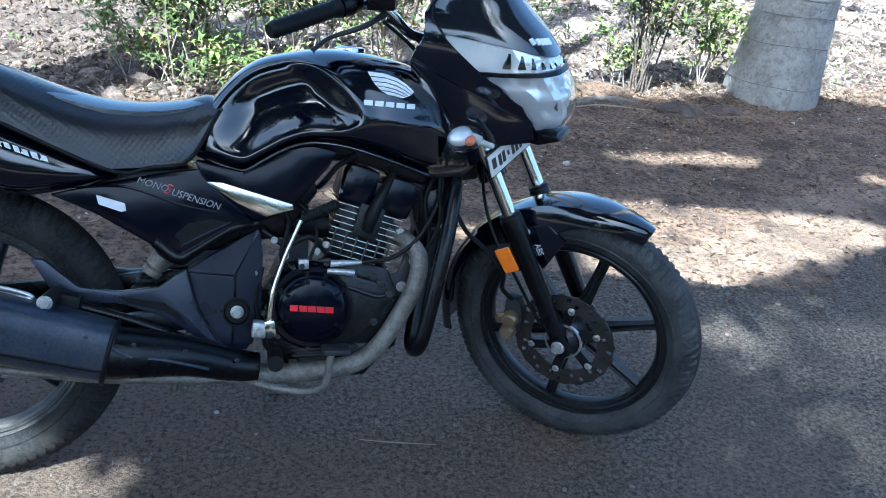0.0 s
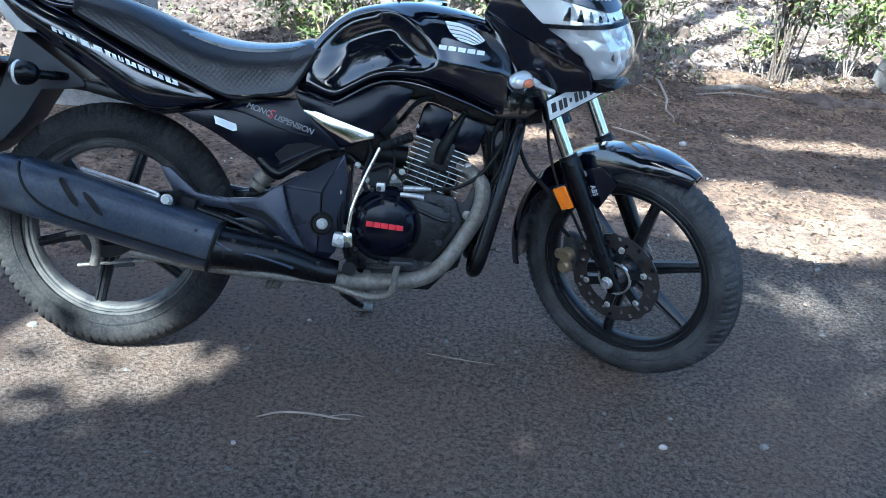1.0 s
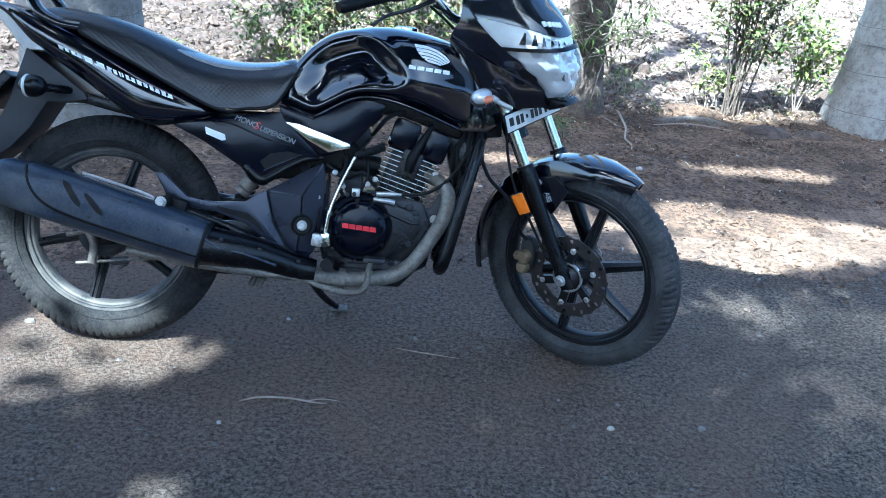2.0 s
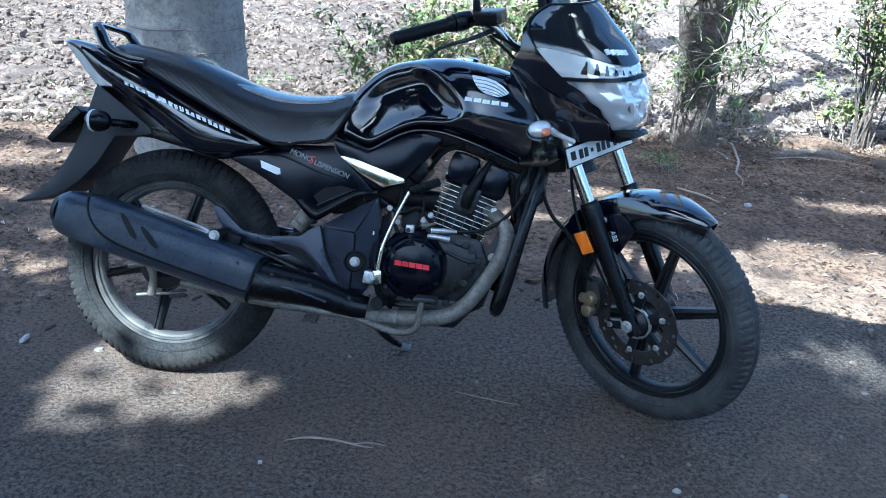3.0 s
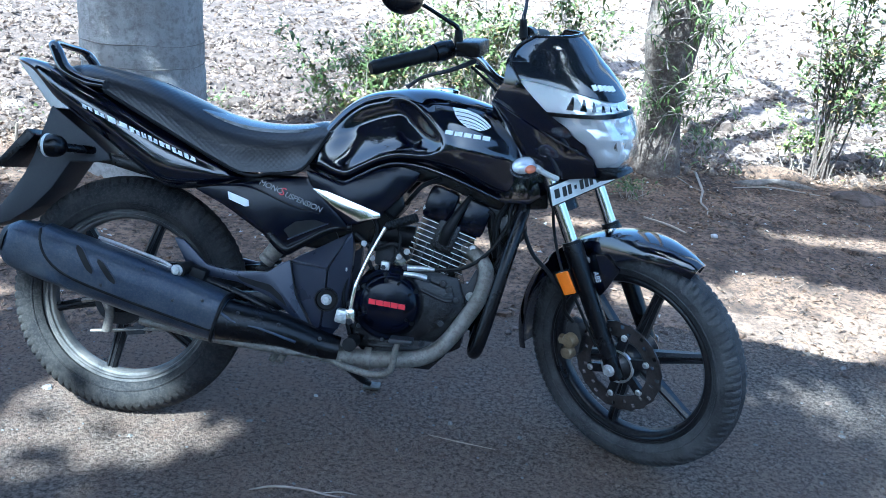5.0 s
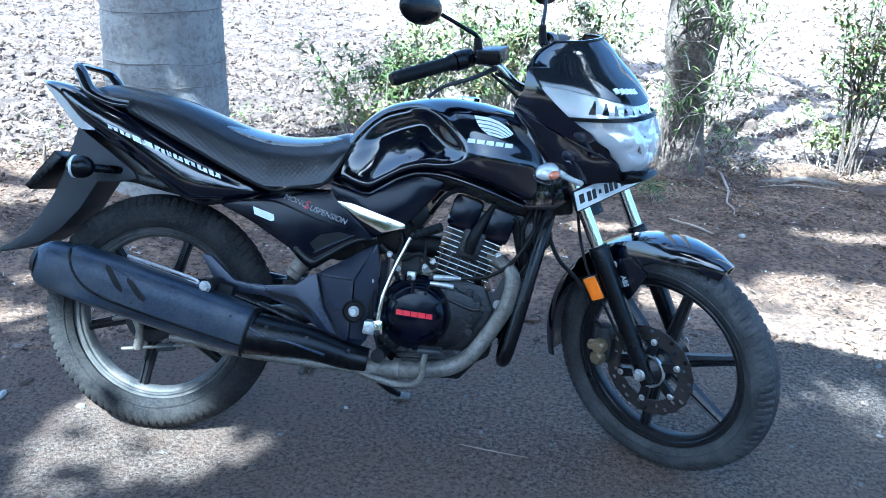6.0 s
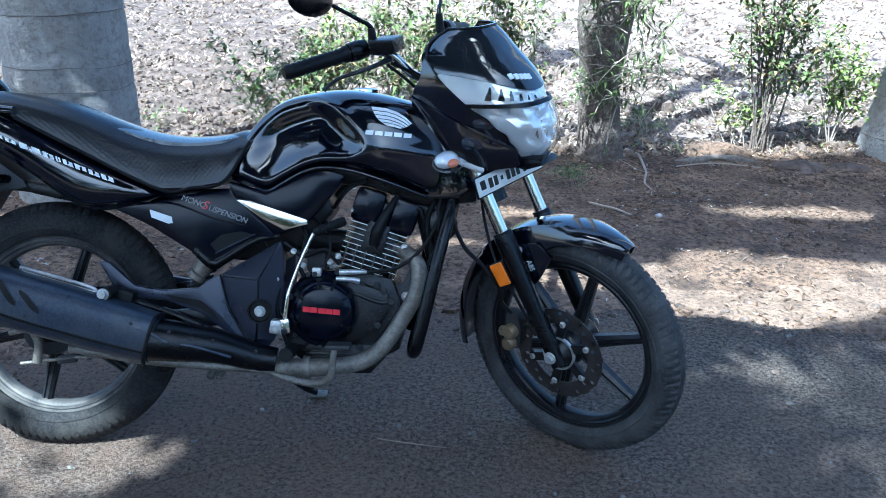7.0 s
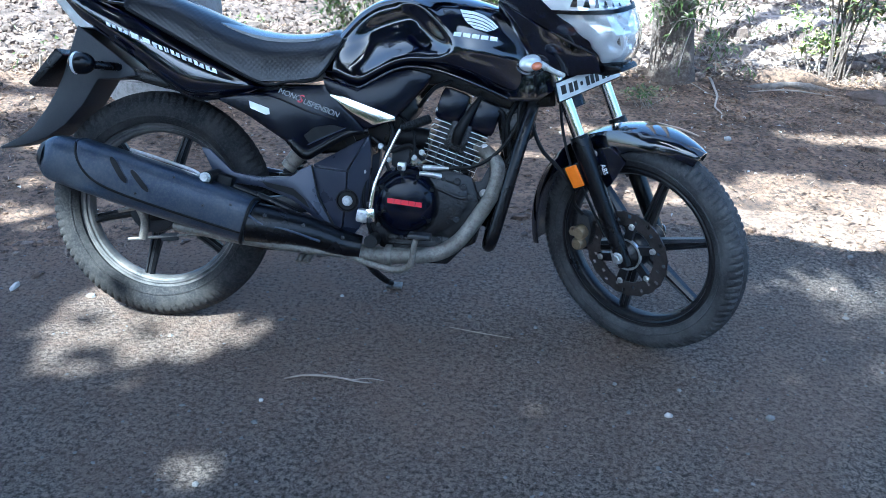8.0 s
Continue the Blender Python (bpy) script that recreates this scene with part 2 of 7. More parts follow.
SAND = surface("trodden sandy soil", (0.33, 0.22, 0.15), 0.95, 0, 0, (0.12, 0.077, 0.053), 4.5, 0.9, (0.045, 0.031, 0.023), 60, 0.6, 4.5, 75)
CLOD = surface("soil clod", (0.125, 0.088, 0.070), 0.95, 0, 0, (0.060, 0.042, 0.032), 16, 0.8, (0.3, 0.23, 0.18), 70, 0.4, 2.0, 60, vary=0.45)
TWIG = surface("dead twig", (0.36, 0.30, 0.25), 0.9, 0, 0, (0.24, 0.18, 0.14), 20, 0.7)
STONE = surface("pale pebble", (0.5, 0.47, 0.44), 0.85, 0, 0, (0.35, 0.31, 0.28), 30, 0.7)
GRIT = surface("asphalt grit", (0.20, 0.19, 0.18), 0.9, 0, 0, (0.12, 0.11, 0.1), 30, 0.7)
WOOD = surface("weathered root wood", (0.20, 0.165, 0.14), 0.95, 0, 0, (0.10, 0.08, 0.07), 12, 0.8, (0.3, 0.26, 0.22), 60, 0.4, 2.5, 50)


def lens_glass():
    m = bpy.data.materials.new("clear lens")
    m.use_nodes = True
    b = m.node_tree.nodes["Principled BSDF"]
    b.inputs["Base Color"].default_value = (0.95, 0.96, 0.97, 1)
    b.inputs["Roughness"].default_value, b.inputs["Transmission Weight"].default_value, b.inputs["IOR"].default_value = 0.03, 1.0, 1.45
    return m


THIN_LENS = lens_glass()
THIN_LENS.name = "thin clear cover"
THIN_LENS.node_tree.nodes["Principled BSDF"].inputs["IOR"].default_value = 1.06
THIN_LENS.node_tree.nodes["Principled BSDF"].inputs["Coat Weight"].default_value = 0.8

# ---- mesh helpers ----


def part(name, bm, material, parent=None, label="", smooth=True, m=None, angle=40):
    """Links a bmesh as one mesh object under a thing or a part."""
    if m is not None:
        bm.transform(m)
    bmesh.ops.recalc_face_normals(bm, faces=bm.faces)
    data = bpy.data.meshes.new(name)
    bm.to_mesh(data)
    bm.free()
    data.materials.append(material)
    if smooth:
        data.shade_smooth()
        data.set_sharp_from_angle(angle=radians(angle))
    ob = new(name, data)
    ob.parent = parent
    if label:
        tagged(ob, label)
    return ob


def curve_points(pts, n=8):
    """Catmull-Rom points through the given ones."""
    p = [Vector(q) for q in pts]
    p = [2 * p[0] - p[1]] + p + [2 * p[-1] - p[-2]]
    out = []
    for i in range(1, len(p) - 2):
        a, b, c, d = p[i - 1:i + 3]
        for k in range(n):
            t = k / n
            out.append(0.5 * (2 * b + (c - a) * t + (2 * a - 5 * b + 4 * c - d) * t * t + (3 * b - a - 3 * c + d) * t ** 3))
    out.append(p[-2])
    return out


def skin(bm, rings, closed=True, caps=True):
    """Joins rings of points with quads."""
    made = [[bm.verts.new(v) for v in ring] for ring in rings]
    for a, b in zip(made, made[1:]):
        n = len(a)
        for i in range(n if closed else n - 1):
            j = (i + 1) % n
            bm.faces.new((a[i], a[j], b[j], b[i]))
    if caps and closed:
        bm.faces.new(made[0][::-1])
        bm.faces.new(made[-1])
    return bm


def tube(pts, r, seg=10, n=6, bm=None, flat=1.0):
    """A swept pipe through points; r is a number or a list of radii, one a point."""
    bm = bm or bmesh.new()
    line = curve_points(pts, n) if n > 1 else [Vector(p) for p in pts]
    radii = r if isinstance(r, (list, tuple)) else [r] * len(pts)
    rings, side = [], None
    for i, p in enumerate(line):
        t = (line[min(i + 1, len(line) - 1)] - line[max(i - 1, 0)]).normalized()
        if side is None:
            side = t.orthogonal().normalized()
        side = (side - t * side.dot(t)).normalized()
        other = t.cross(side)
        f = i / max(1, len(line) - 1) * (len(radii) - 1)
        k = min(int(f), len(radii) - 2) if len(radii) > 1 else 0
        rad = radii[k] + (radii[min(k + 1, len(radii) - 1)] - radii[k]) * (f - k)
        rings.append([p + side * math.cos(a) * rad + other * math.sin(a) * rad * flat for a in (2 * math.pi * j / seg for j in range(seg))])
    return skin(bm, rings)


def lathe(profile, centre=(0, 0, 0), seg=48, bm=None, full=True, turn=(0.0, 2 * math.pi)):
    """Turns (radius, y) points about an axis along y through the centre."""
    bm = bm or bmesh.new()
    c = Vector(centre)
    n = seg if full else seg + 1
    rings = []
    for i in range(n):
        a = turn[0] + (turn[1] - turn[0]) * i / seg
        rings.append([c + Vector((math.cos(a) * r, y, math.sin(a) * r)) for r, y in profile])
    made = [[bm.verts.new(v) for v in ring] for ring in rings]
    for i in range(seg):
        a, b = made[i], made[(i + 1) % n]
        for j in range(len(profile) - 1):
            bm.faces.new((a[j], a[j + 1], b[j + 1], b[j]))
    return bm


def slab(outline, y0, y1, bevel=0.004, bm=None, steps=2, taper=None):
    """An (x, z) outline as a plate between y0 and y1, with rounded edges."""
    own = bmesh.new()
    a = [own.verts.new((x, y0, z)) for x, z in outline]
    face = own.faces.new(a)
    made = bmesh.ops.extrude_face_region(own, geom=[face])
    for v in made["geom"]:
        if isinstance(v, bmesh.types.BMVert):
            v.co.y = y1
    if bevel:
        bmesh.ops.bevel(own, geom=list(own.edges), offset=bevel, segments=steps, profile=0.6, affect="EDGES", clamp_overlap=True)
    bmesh.ops.triangulate(own, faces=[f for f in own.faces if len(f.verts) > 4])
    if bm is None:
        return own
    return merge(bm, own)


def merge(bm, other):
    data = bpy.data.meshes.new("scrap")
    other.to_mesh(data)
    other.free()
    bm.from_mesh(data)
    bpy.data.meshes.remove(data)
    return bm


def box(size, centre, bevel=0.003, turn=None, bm=None):
    own = bmesh.new()
    bmesh.ops.create_cube(own, size=1.0)
    bmesh.ops.scale(own, vec=size, verts=own.verts)
    if bevel:
        bmesh.ops.bevel(own, geom=list(own.edges), offset=bevel, segments=2, profile=0.6, affect="EDGES", clamp_overlap=True)
    own.transform(Matrix.Translation(centre) @ (turn if turn is not None else Matrix.Identity(4)))
    return own if bm is None else merge(bm, own)


def bolt(centre, r=0.008, h=0.006, way=(0, -1, 0), bm=None):
    """A hexagonal bolt head on a washer, facing way."""
    own = bmesh.new()
    turn = Vector(way).to_track_quat("Z", "Y").to_matrix().to_4x4()
    for rad, lo, hi, seg in ((r * 1.35, 0, h * 0.35, 14), (r, h * 0.3, h, 6)):
        rings = [[Vector((math.cos(a) * q, math.sin(a) * q, z)) for a in (2 * math.pi * i / seg for i in range(seg))] for q, z in ((rad, lo), (rad, hi - 0.15 * h), (rad * 0.85, hi))]
        skin(own, rings)
    own.transform(Matrix.Translation(centre) @ turn)
    return own if bm is None else merge(bm, own)


def smoothstep(a, b, x):
    t = max(0.0, min(1.0, (x - a) / (b - a)))
    return t * t * (3 - 2 * t)


def along(table, x):
    """Straight lines between (x, value) pairs, smoothed."""
    if x <= table[0][0]:
        return table[0][1]
    for (a, u), (b, v) in zip(table, table[1:]):
        if x <= b:
            t = (x - a) / (b - a)
            return u + (v - u) * t
    return table[-1][1]


def eased(table, x):
    """A smooth curve through (x, value) pairs."""
    i = max(j for j in range(len(table)) if j == 0 or table[j][0] <= x)
    i = min(i, len(table) - 2)
    p = [table[max(0, min(len(table) - 1, i + k))] for k in (-1, 0, 1, 2)]
    t = max(0.0, min(1.0, (x - p[1][0]) / (p[2][0] - p[1][0])))
    h = p[2][0] - p[1][0]
    m1 = (p[2][1] - p[0][1]) / max(1e-6, p[2][0] - p[0][0]) * h
    m2 = (p[3][1] - p[1][1]) / max(1e-6, p[3][0] - p[1][0]) * h
    return (2 * t ** 3 - 3 * t * t + 1) * p[1][1] + (t ** 3 - 2 * t * t + t) * m1 + (-2 * t ** 3 + 3 * t * t) * p[2][1] + (t ** 3 - t * t) * m2

# ---- ground, road and trees ----
rng = random.Random(7)
EDGE = [(-60, -0.4), (-8, -0.25), (-2.953, 0.014), (-1.351, 0.271), (-0.467, 0.611), (0.372, 0.853), (1.206, 0.835), (1.78, 0.729), (2.284, 1.018), (2.841, 1.343), (4.342, 1.607), (9, 1.9), (60, 1.9)]


def road_edge(x):
    return eased(EDGE, x) + 0.05 * noise.noise((x * 2.1, 3.0, 0.0)) + 0.03 * noise.noise((x * 9.0, 8.0, 0.0))


def field_line(x):
    return along([(-8, 1.9), (-2.375, 2.343), (-0.761, 2.693), (1.111, 3.123), (2.906, 3.3), (9, 3.6)], x)


def ground_height(x, y):
    off = y - road_edge(x)
    if off < 0.0:
        return -0.03 if y > -6.4 else -0.0
    rise = 0.012 * smoothstep(0.05, 0.8, off)
    bumps = 0.013 * noise.noise((x * 2.2, y * 2.2, 1.0)) + 0.007 * noise.noise((x * 9, y * 9, 2.0))
    wild = smoothstep(-0.22, 0.35, y - field_line(x)) * (1 - 0.6 * smoothstep(30, 80, y))
    clods = 0.07 * abs(noise.noise((x * 3.6, y * 3.6, 4.0))) + 0.042 * noise.noise((x * 9, y * 9, 5.0)) + 0.024 * noise.noise((x * 20, y * 20, 6.0))
    ledge = 0.025 * math.exp(-((y - field_line(x)) / 0.2) ** 2)
    far = 0.05 * max(0.0, min(y, 260.0) - 24.0)
    return far - 0.012 + rise + bumps * smoothstep(0.0, 0.3, off) + wild * clods + ledge


def spread(lo, hi, step, far, grow=1.35):
    inner = [lo + step * i for i in range(int((hi - lo) / step) + 1)]
    left, right, d = [], [], step
    a, b = inner[0], inner[-1]
    while a > -far or b < far:
        d = d * grow
        a, b = a - d, b + d
        left.append(a)
        right.append(b)
    return left[::-1] + inner + right


def make_ground():
    xs, ys = spread(-5.0, 6.5, 0.06, 700), spread(-0.4, 6.8, 0.06, 900)
    verts = [(x, y, ground_height(x, y)) for y in ys for x in xs]
    n = len(xs)
    faces = [(j * n + i, j * n + i + 1, (j + 1) * n + i + 1, (j + 1) * n + i) for j in range(len(ys) - 1) for i in range(n - 1)]
    data = bpy.data.meshes.new("ground")
    data.from_pydata(verts, [], faces)
    data.materials.append(DIRT)
    data.materials.append(FIELD)
    data.materials.append(FIELD_PALE)
    data.materials.append(SAND)
    for f in data.polygons:
        c = f.center
        f.material_index = 1 if c.y - field_line(c.x) + 0.25 * noise.noise((c.x * 3, c.y * 3, 9.0)) > 0.04 else 0
        if f.material_index and c.x + 0.35 * (c.y - 3) + 0.9 * noise.noise((c.x * 1.3, c.y * 1.3, 14.0)) > 0.25:
            f.material_index = 2
        off = c.y - road_edge(c.x)
        if f.material_index == 0 and c.x > 0.55 and -0.05 < off < 0.48 + 0.35 * noise.noise((c.x * 2.3, c.y * 2.3, 17.0)) - 0.25 * smoothstep(1.6, 0.6, c.x):
            f.material_index = 3
    data.shade_smooth()
    return tagged(new("ground", data), "brown soil verge running into a pale ploughed field", "ground", kind="structure")


def make_road():
    xs = spread(-4.0, 6.0, 0.05, 60, 1.4)
    ys = [-6.5, -5.0, -3.5, -2.5, -1.5, -0.8, -0.4]
    top = [[(x, y, 0.0) for y in ys] + [(x, road_edge(x) * f - 0.4 * (1 - f), 0.0) for f in (0.5, 0.8, 1.0)] + [(x, road_edge(x) + 0.02, -0.03)] for x in xs]
    bm = bmesh.new()
    skin(bm, top, closed=False)
    return tagged(part("road", bm, ASPHALT, smooth=False), "grey worn asphalt road with a crumbling edge", "road", kind="structure")


make_ground()
make_road()

# openings left in the unseen leaves to shape sunlit patches: uneven ones by their outline, small ones as (x, y, half
# length, half width)
GAPS = [
    [(-0.30, -0.12), (-0.38, 0.02), (-0.52, 0.09), (-0.70, 0.11), (-0.82, 0.22), (-0.96, 0.22), (-0.96, 0.02), (-0.99, -0.08), (-1.00, -0.22), (-0.88, -0.40), (-0.66, -0.41), (-0.49, -0.30), (-0.38, -0.26), (-0.34, -0.20)],
    [(1.02, 0.88), (1.06, 1.30), (1.36, 1.53), (2.14, 1.42), (2.55, 1.36), (2.50, 1.12), (2.15, 0.98), (1.54, 0.74)],
]
OPENINGS = [(-0.360, -0.70, 0.075, 0.038), (1.365, 0.455, 0.120, 0.032), (2.05, 2.03, 0.36, 0.075), (1.74, 2.02, 0.166, 0.047), (-1.816, 1.218, 0.284, 0.068), (-1.652, 0.523, 0.425, 0.077),
            (-2.202, 1.682, 0.424, 0.174), (2.892, 1.796, 0.136, 0.037), (-1.378, 0.828, 0.23, 0.051), (2.886, 1.172, 0.27, 0.138), (0.265, 1.516, 0.173, 0.051), (0.59, 1.897, 0.184, 0.06),
            (-0.315, 0.996, 0.109, 0.043), (0.80, 1.163, 0.20, 0.10)]


def inside(outline, x, y):
    """Whether a point of the ground lies in an outline."""
    hit = False
    for (ax, ay), (bx, by) in zip(outline, outline[1:] + outline[:1]):
        if (ay > y) != (by > y) and x < ax + (y - ay) * (bx - ax) / (by - ay):
            hit = not hit
    return hit


def open_to_sun(x, y):
    broad, fine = noise.noise((x * 7, y * 7, 11.0)), noise.noise((x * 19, y * 19, 12.0))
    wobble = 0.36 * broad + 0.30 * fine + 0.16 * noise.noise((x * 38, y * 38, 15.0))
    if x < 0.2 and noise.noise((x * 11 + 3, y * 11, 16.0)) + 0.6 * noise.noise((x * 26, y * 26, 17.0)) > 0.46:
        return False
    sx, sy = x + 0.05 * broad + 0.035 * fine, y + 0.04 * noise.noise((x * 9, y * 9, 13.0)) + 0.03 * noise.noise((x * 21, y * 21, 14.0))
    if any(inside(outline, sx, sy) for outline in GAPS):
        return True
    room = 0.03 if x < 0.5 else 0.05
    return any(((x - a) / (r + room)) ** 2 + ((y - b) / (s + room)) ** 2 < 1 + 2 * wobble for a, b, r, s in OPENINGS)


def shade_reach(x):
    return along([(-7, 1.4), (-2.473, 1.946), (-1.198, 2.26), (0.766, 2.827), (2.25, 3.007), (8, 3.2)], x)


def over_trunks(x, y):
    """Strips where added crown leaves keep the trunks in shade."""
    for tx, ty, half in ((-1.515, 2.10, 0.34), (1.10, 2.92, 0.17), (3.02, 3.18, 0.27)):
        if tx == 1.10 and noise.noise((x * 4, y * 4, 21.0)) < 0.05:
            continue
        if ty - 0.25 < y < ty + 0.95 and abs(x - tx - 0.62 * (y - ty)) < half + 0.09 * noise.noise((x * 6, y * 6, tx)):
            return True
    return False


def blade(bm, p, d, up, length, width, bend=0.2):
    """One pointed leaf from p along d."""
    d = d.normalized()
    s = d.cross(up)
    s = s.normalized() if s.length > 1e-4 else d.orthogonal().normalized()
    u = s.cross(d)
    mid = p + d * length * 0.45 + u * length * bend * 0.4
    a, t = bm.verts.new(p), bm.verts.new(p + d * length - u * length * bend * 0.3)
    b, c = bm.verts.new(mid + s * width * 0.5 + u * width * 0.12), bm.verts.new(mid - s * width * 0.5 + u * width * 0.12)
    m = bm.verts.new(mid)
    for f in ((a, b, m), (a, m, c), (b, t, m), (m, t, c)):
        bm.faces.new(f)


def any_way(r):
    while True:
        v = Vector((r.uniform(-1, 1), r.uniform(-1, 1), r.uniform(-1, 1)))
        if 0.05 < v.length < 1:
            return v.normalized()


def crown(count, xs, seed, level):
    """Unseen crown leaves placed to cast the ground's shade, with openings for sunlit patches."""
    r = random.Random(seed)
    verts, faces = [], []
    while len(verts) < count * 4:
        gx, gy = r.uniform(*xs), r.uniform(-4.0, 6.6)
        if gy > shade_reach(gx) + 0.25 * noise.noise((gx * 3, gy * 3, 13.0)) and not over_trunks(gx, gy) or open_to_sun(gx, gy):
            continue
        # thin leaves are set far above the trees to blur into even half shade
        thin = r.random() < smoothstep(0.5, 1.7, gx + 0.5 * noise.noise((gx * 1.2, gy * 1.6, 3.0))) * smoothstep(0.85, 0.5, gy)
        h = r.uniform(17.0, 22.0) if thin else r.uniform(*level)
        p = Vector((gx, gy, 0)) + SUN * (h / SUN.z)
        d = any_way(r)
        d.z *= 0.4
        d.normalize()
        s = d.cross(Vector((r.uniform(-0.3, 0.3), r.uniform(-0.3, 0.3), 1))).normalized()
        length, width = (r.uniform(0.06, 0.080), r.uniform(0.04, 0.05)) if thin else (r.uniform(0.11, 0.2), r.uniform(0.06, 0.11))
        k = len(verts)
        verts += [p - d * length * 0.5, p + s * width * 0.5, p + d * length * 0.5, p - s * width * 0.5]
        faces.append((k, k + 1, k + 2, k + 3))
    data = bpy.data.meshes.new("crown")
    data.from_pydata(verts, [], faces)
    data.materials.append(LEAF_DARK)
    return data


def trunk_mesh(points, radii, seg, rough, rings=0.0):
    bm = tube(points, radii, seg, 14)
    for v in bm.verts:
        n = noise.noise((v.co.x * 5, v.co.y * 5, v.co.z * 1.5)) * rough + noise.noise((v.co.x * 14, v.co.y * 14, v.co.z * 3)) * rough * 0.5
        axis = Vector((points[0][0], points[0][1], v.co.z))
        out = (v.co - axis)
        if out.length > 1e-4:
            v.co += out.normalized() * n
    return bm


def smooth_tree(base, r0, r1, lean, label, crown_data):
    tree = new("tree")
    tree.location = base
    bm = bmesh.new()
    seg, rings = 40, []
    z, k = -0.15, 0
    while z < 8.2:
        k += 1
        f = z / 8.0
        rad = r1 + (r0 - r1) * math.exp(-max(0, z) * 1.1) - 0.12 * max(0, f) ** 1.5
        # ring scars: a slight groove at uneven heights
        groove = 0.0045 if k % 5 == 0 else (0.0015 if k % 5 == 1 else 0.0)
        cx, cy = lean[0] * z, lean[1] * z
        rings.append([Vector((cx + math.cos(a) * (rad - groove + 0.006 * noise.noise((math.cos(a) * 2, math.sin(a) * 2, z * 1.3 + base[0]))),
                              cy + math.sin(a) * (rad - groove + 0.006 * noise.noise((math.cos(a) * 2 + 5, math.sin(a) * 2, z * 1.3))),
                              z + 0.012 * noise.noise((math.cos(a), math.sin(a), z * 3)))) for a in (2 * math.pi * i / seg for i in range(seg))])
        z += 0.035 if z < 2.2 else 0.4
    skin(bm, rings)
    part("trunk", bm, PALM, tree)
    z, k = 0.12, 0
    while z < 2.0:                          # dark ring scars round the bark
        rad = r1 + (r0 - r1) * math.exp(-z * 1.1) - 0.12 * (z / 8) ** 1.5
        pts = [(lean[0] * z + math.cos(t) * (rad + 0.0005), lean[1] * z + math.sin(t) * (rad + 0.0005), z + 0.014 * noise.noise((math.cos(t) * 1.5, math.sin(t) * 1.5, z * 7 + base[0]))) for t in (2 * math.pi * i / 36 for i in range(37))]
        part("ring_scar", tube(pts, [0.0012 + 0.0030 * max(0.0, 0.4 + noise.noise((math.cos(t * 0.1745) * 2, math.sin(t * 0.1745) * 2, z * 9))) for t in range(37)], 6, 1), SCAR, tree)
        k += 1
        z += 0.10 + 0.07 * ((k * 5) % 3)
    for i in range(5):
        a = 2.4 * i + base[0]
        start = Vector((lean[0] * 6, lean[1] * 6, 5.2 + 0.4 * i))
        part("limb", tube([start, start + Vector((math.cos(a) * 0.9, math.sin(a) * 0.9, 0.5)), start + Vector((math.cos(a) * 2.2, math.sin(a) * 2.0 - 0.6, 0.7))], [0.1, 0.07, 0.03], 8, 4), BARK, tree)
    ob = new("crown", crown_data)
    ob.parent = tree
    ob.matrix_basis = Matrix.Translation(-Vector(base))
    return tagged(tree, label, "tree", "trees along the verge")


smooth_tree((-1.515, 2.10, 0.0), 0.305, 0.272, (0.0, 0.0), "thick smooth grey tree trunk with ring scars", crown(42000, (-7.5, -0.4), 21, (4.6, 7.2)))
smooth_tree((3.02, 3.20, 0.0), 0.295, 0.178, (0.05, 0.0), "thick pale grey tree trunk leaning slightly, standing on the verge", crown(28000, (3.3, 8.5), 22, (4.6, 7.2)))


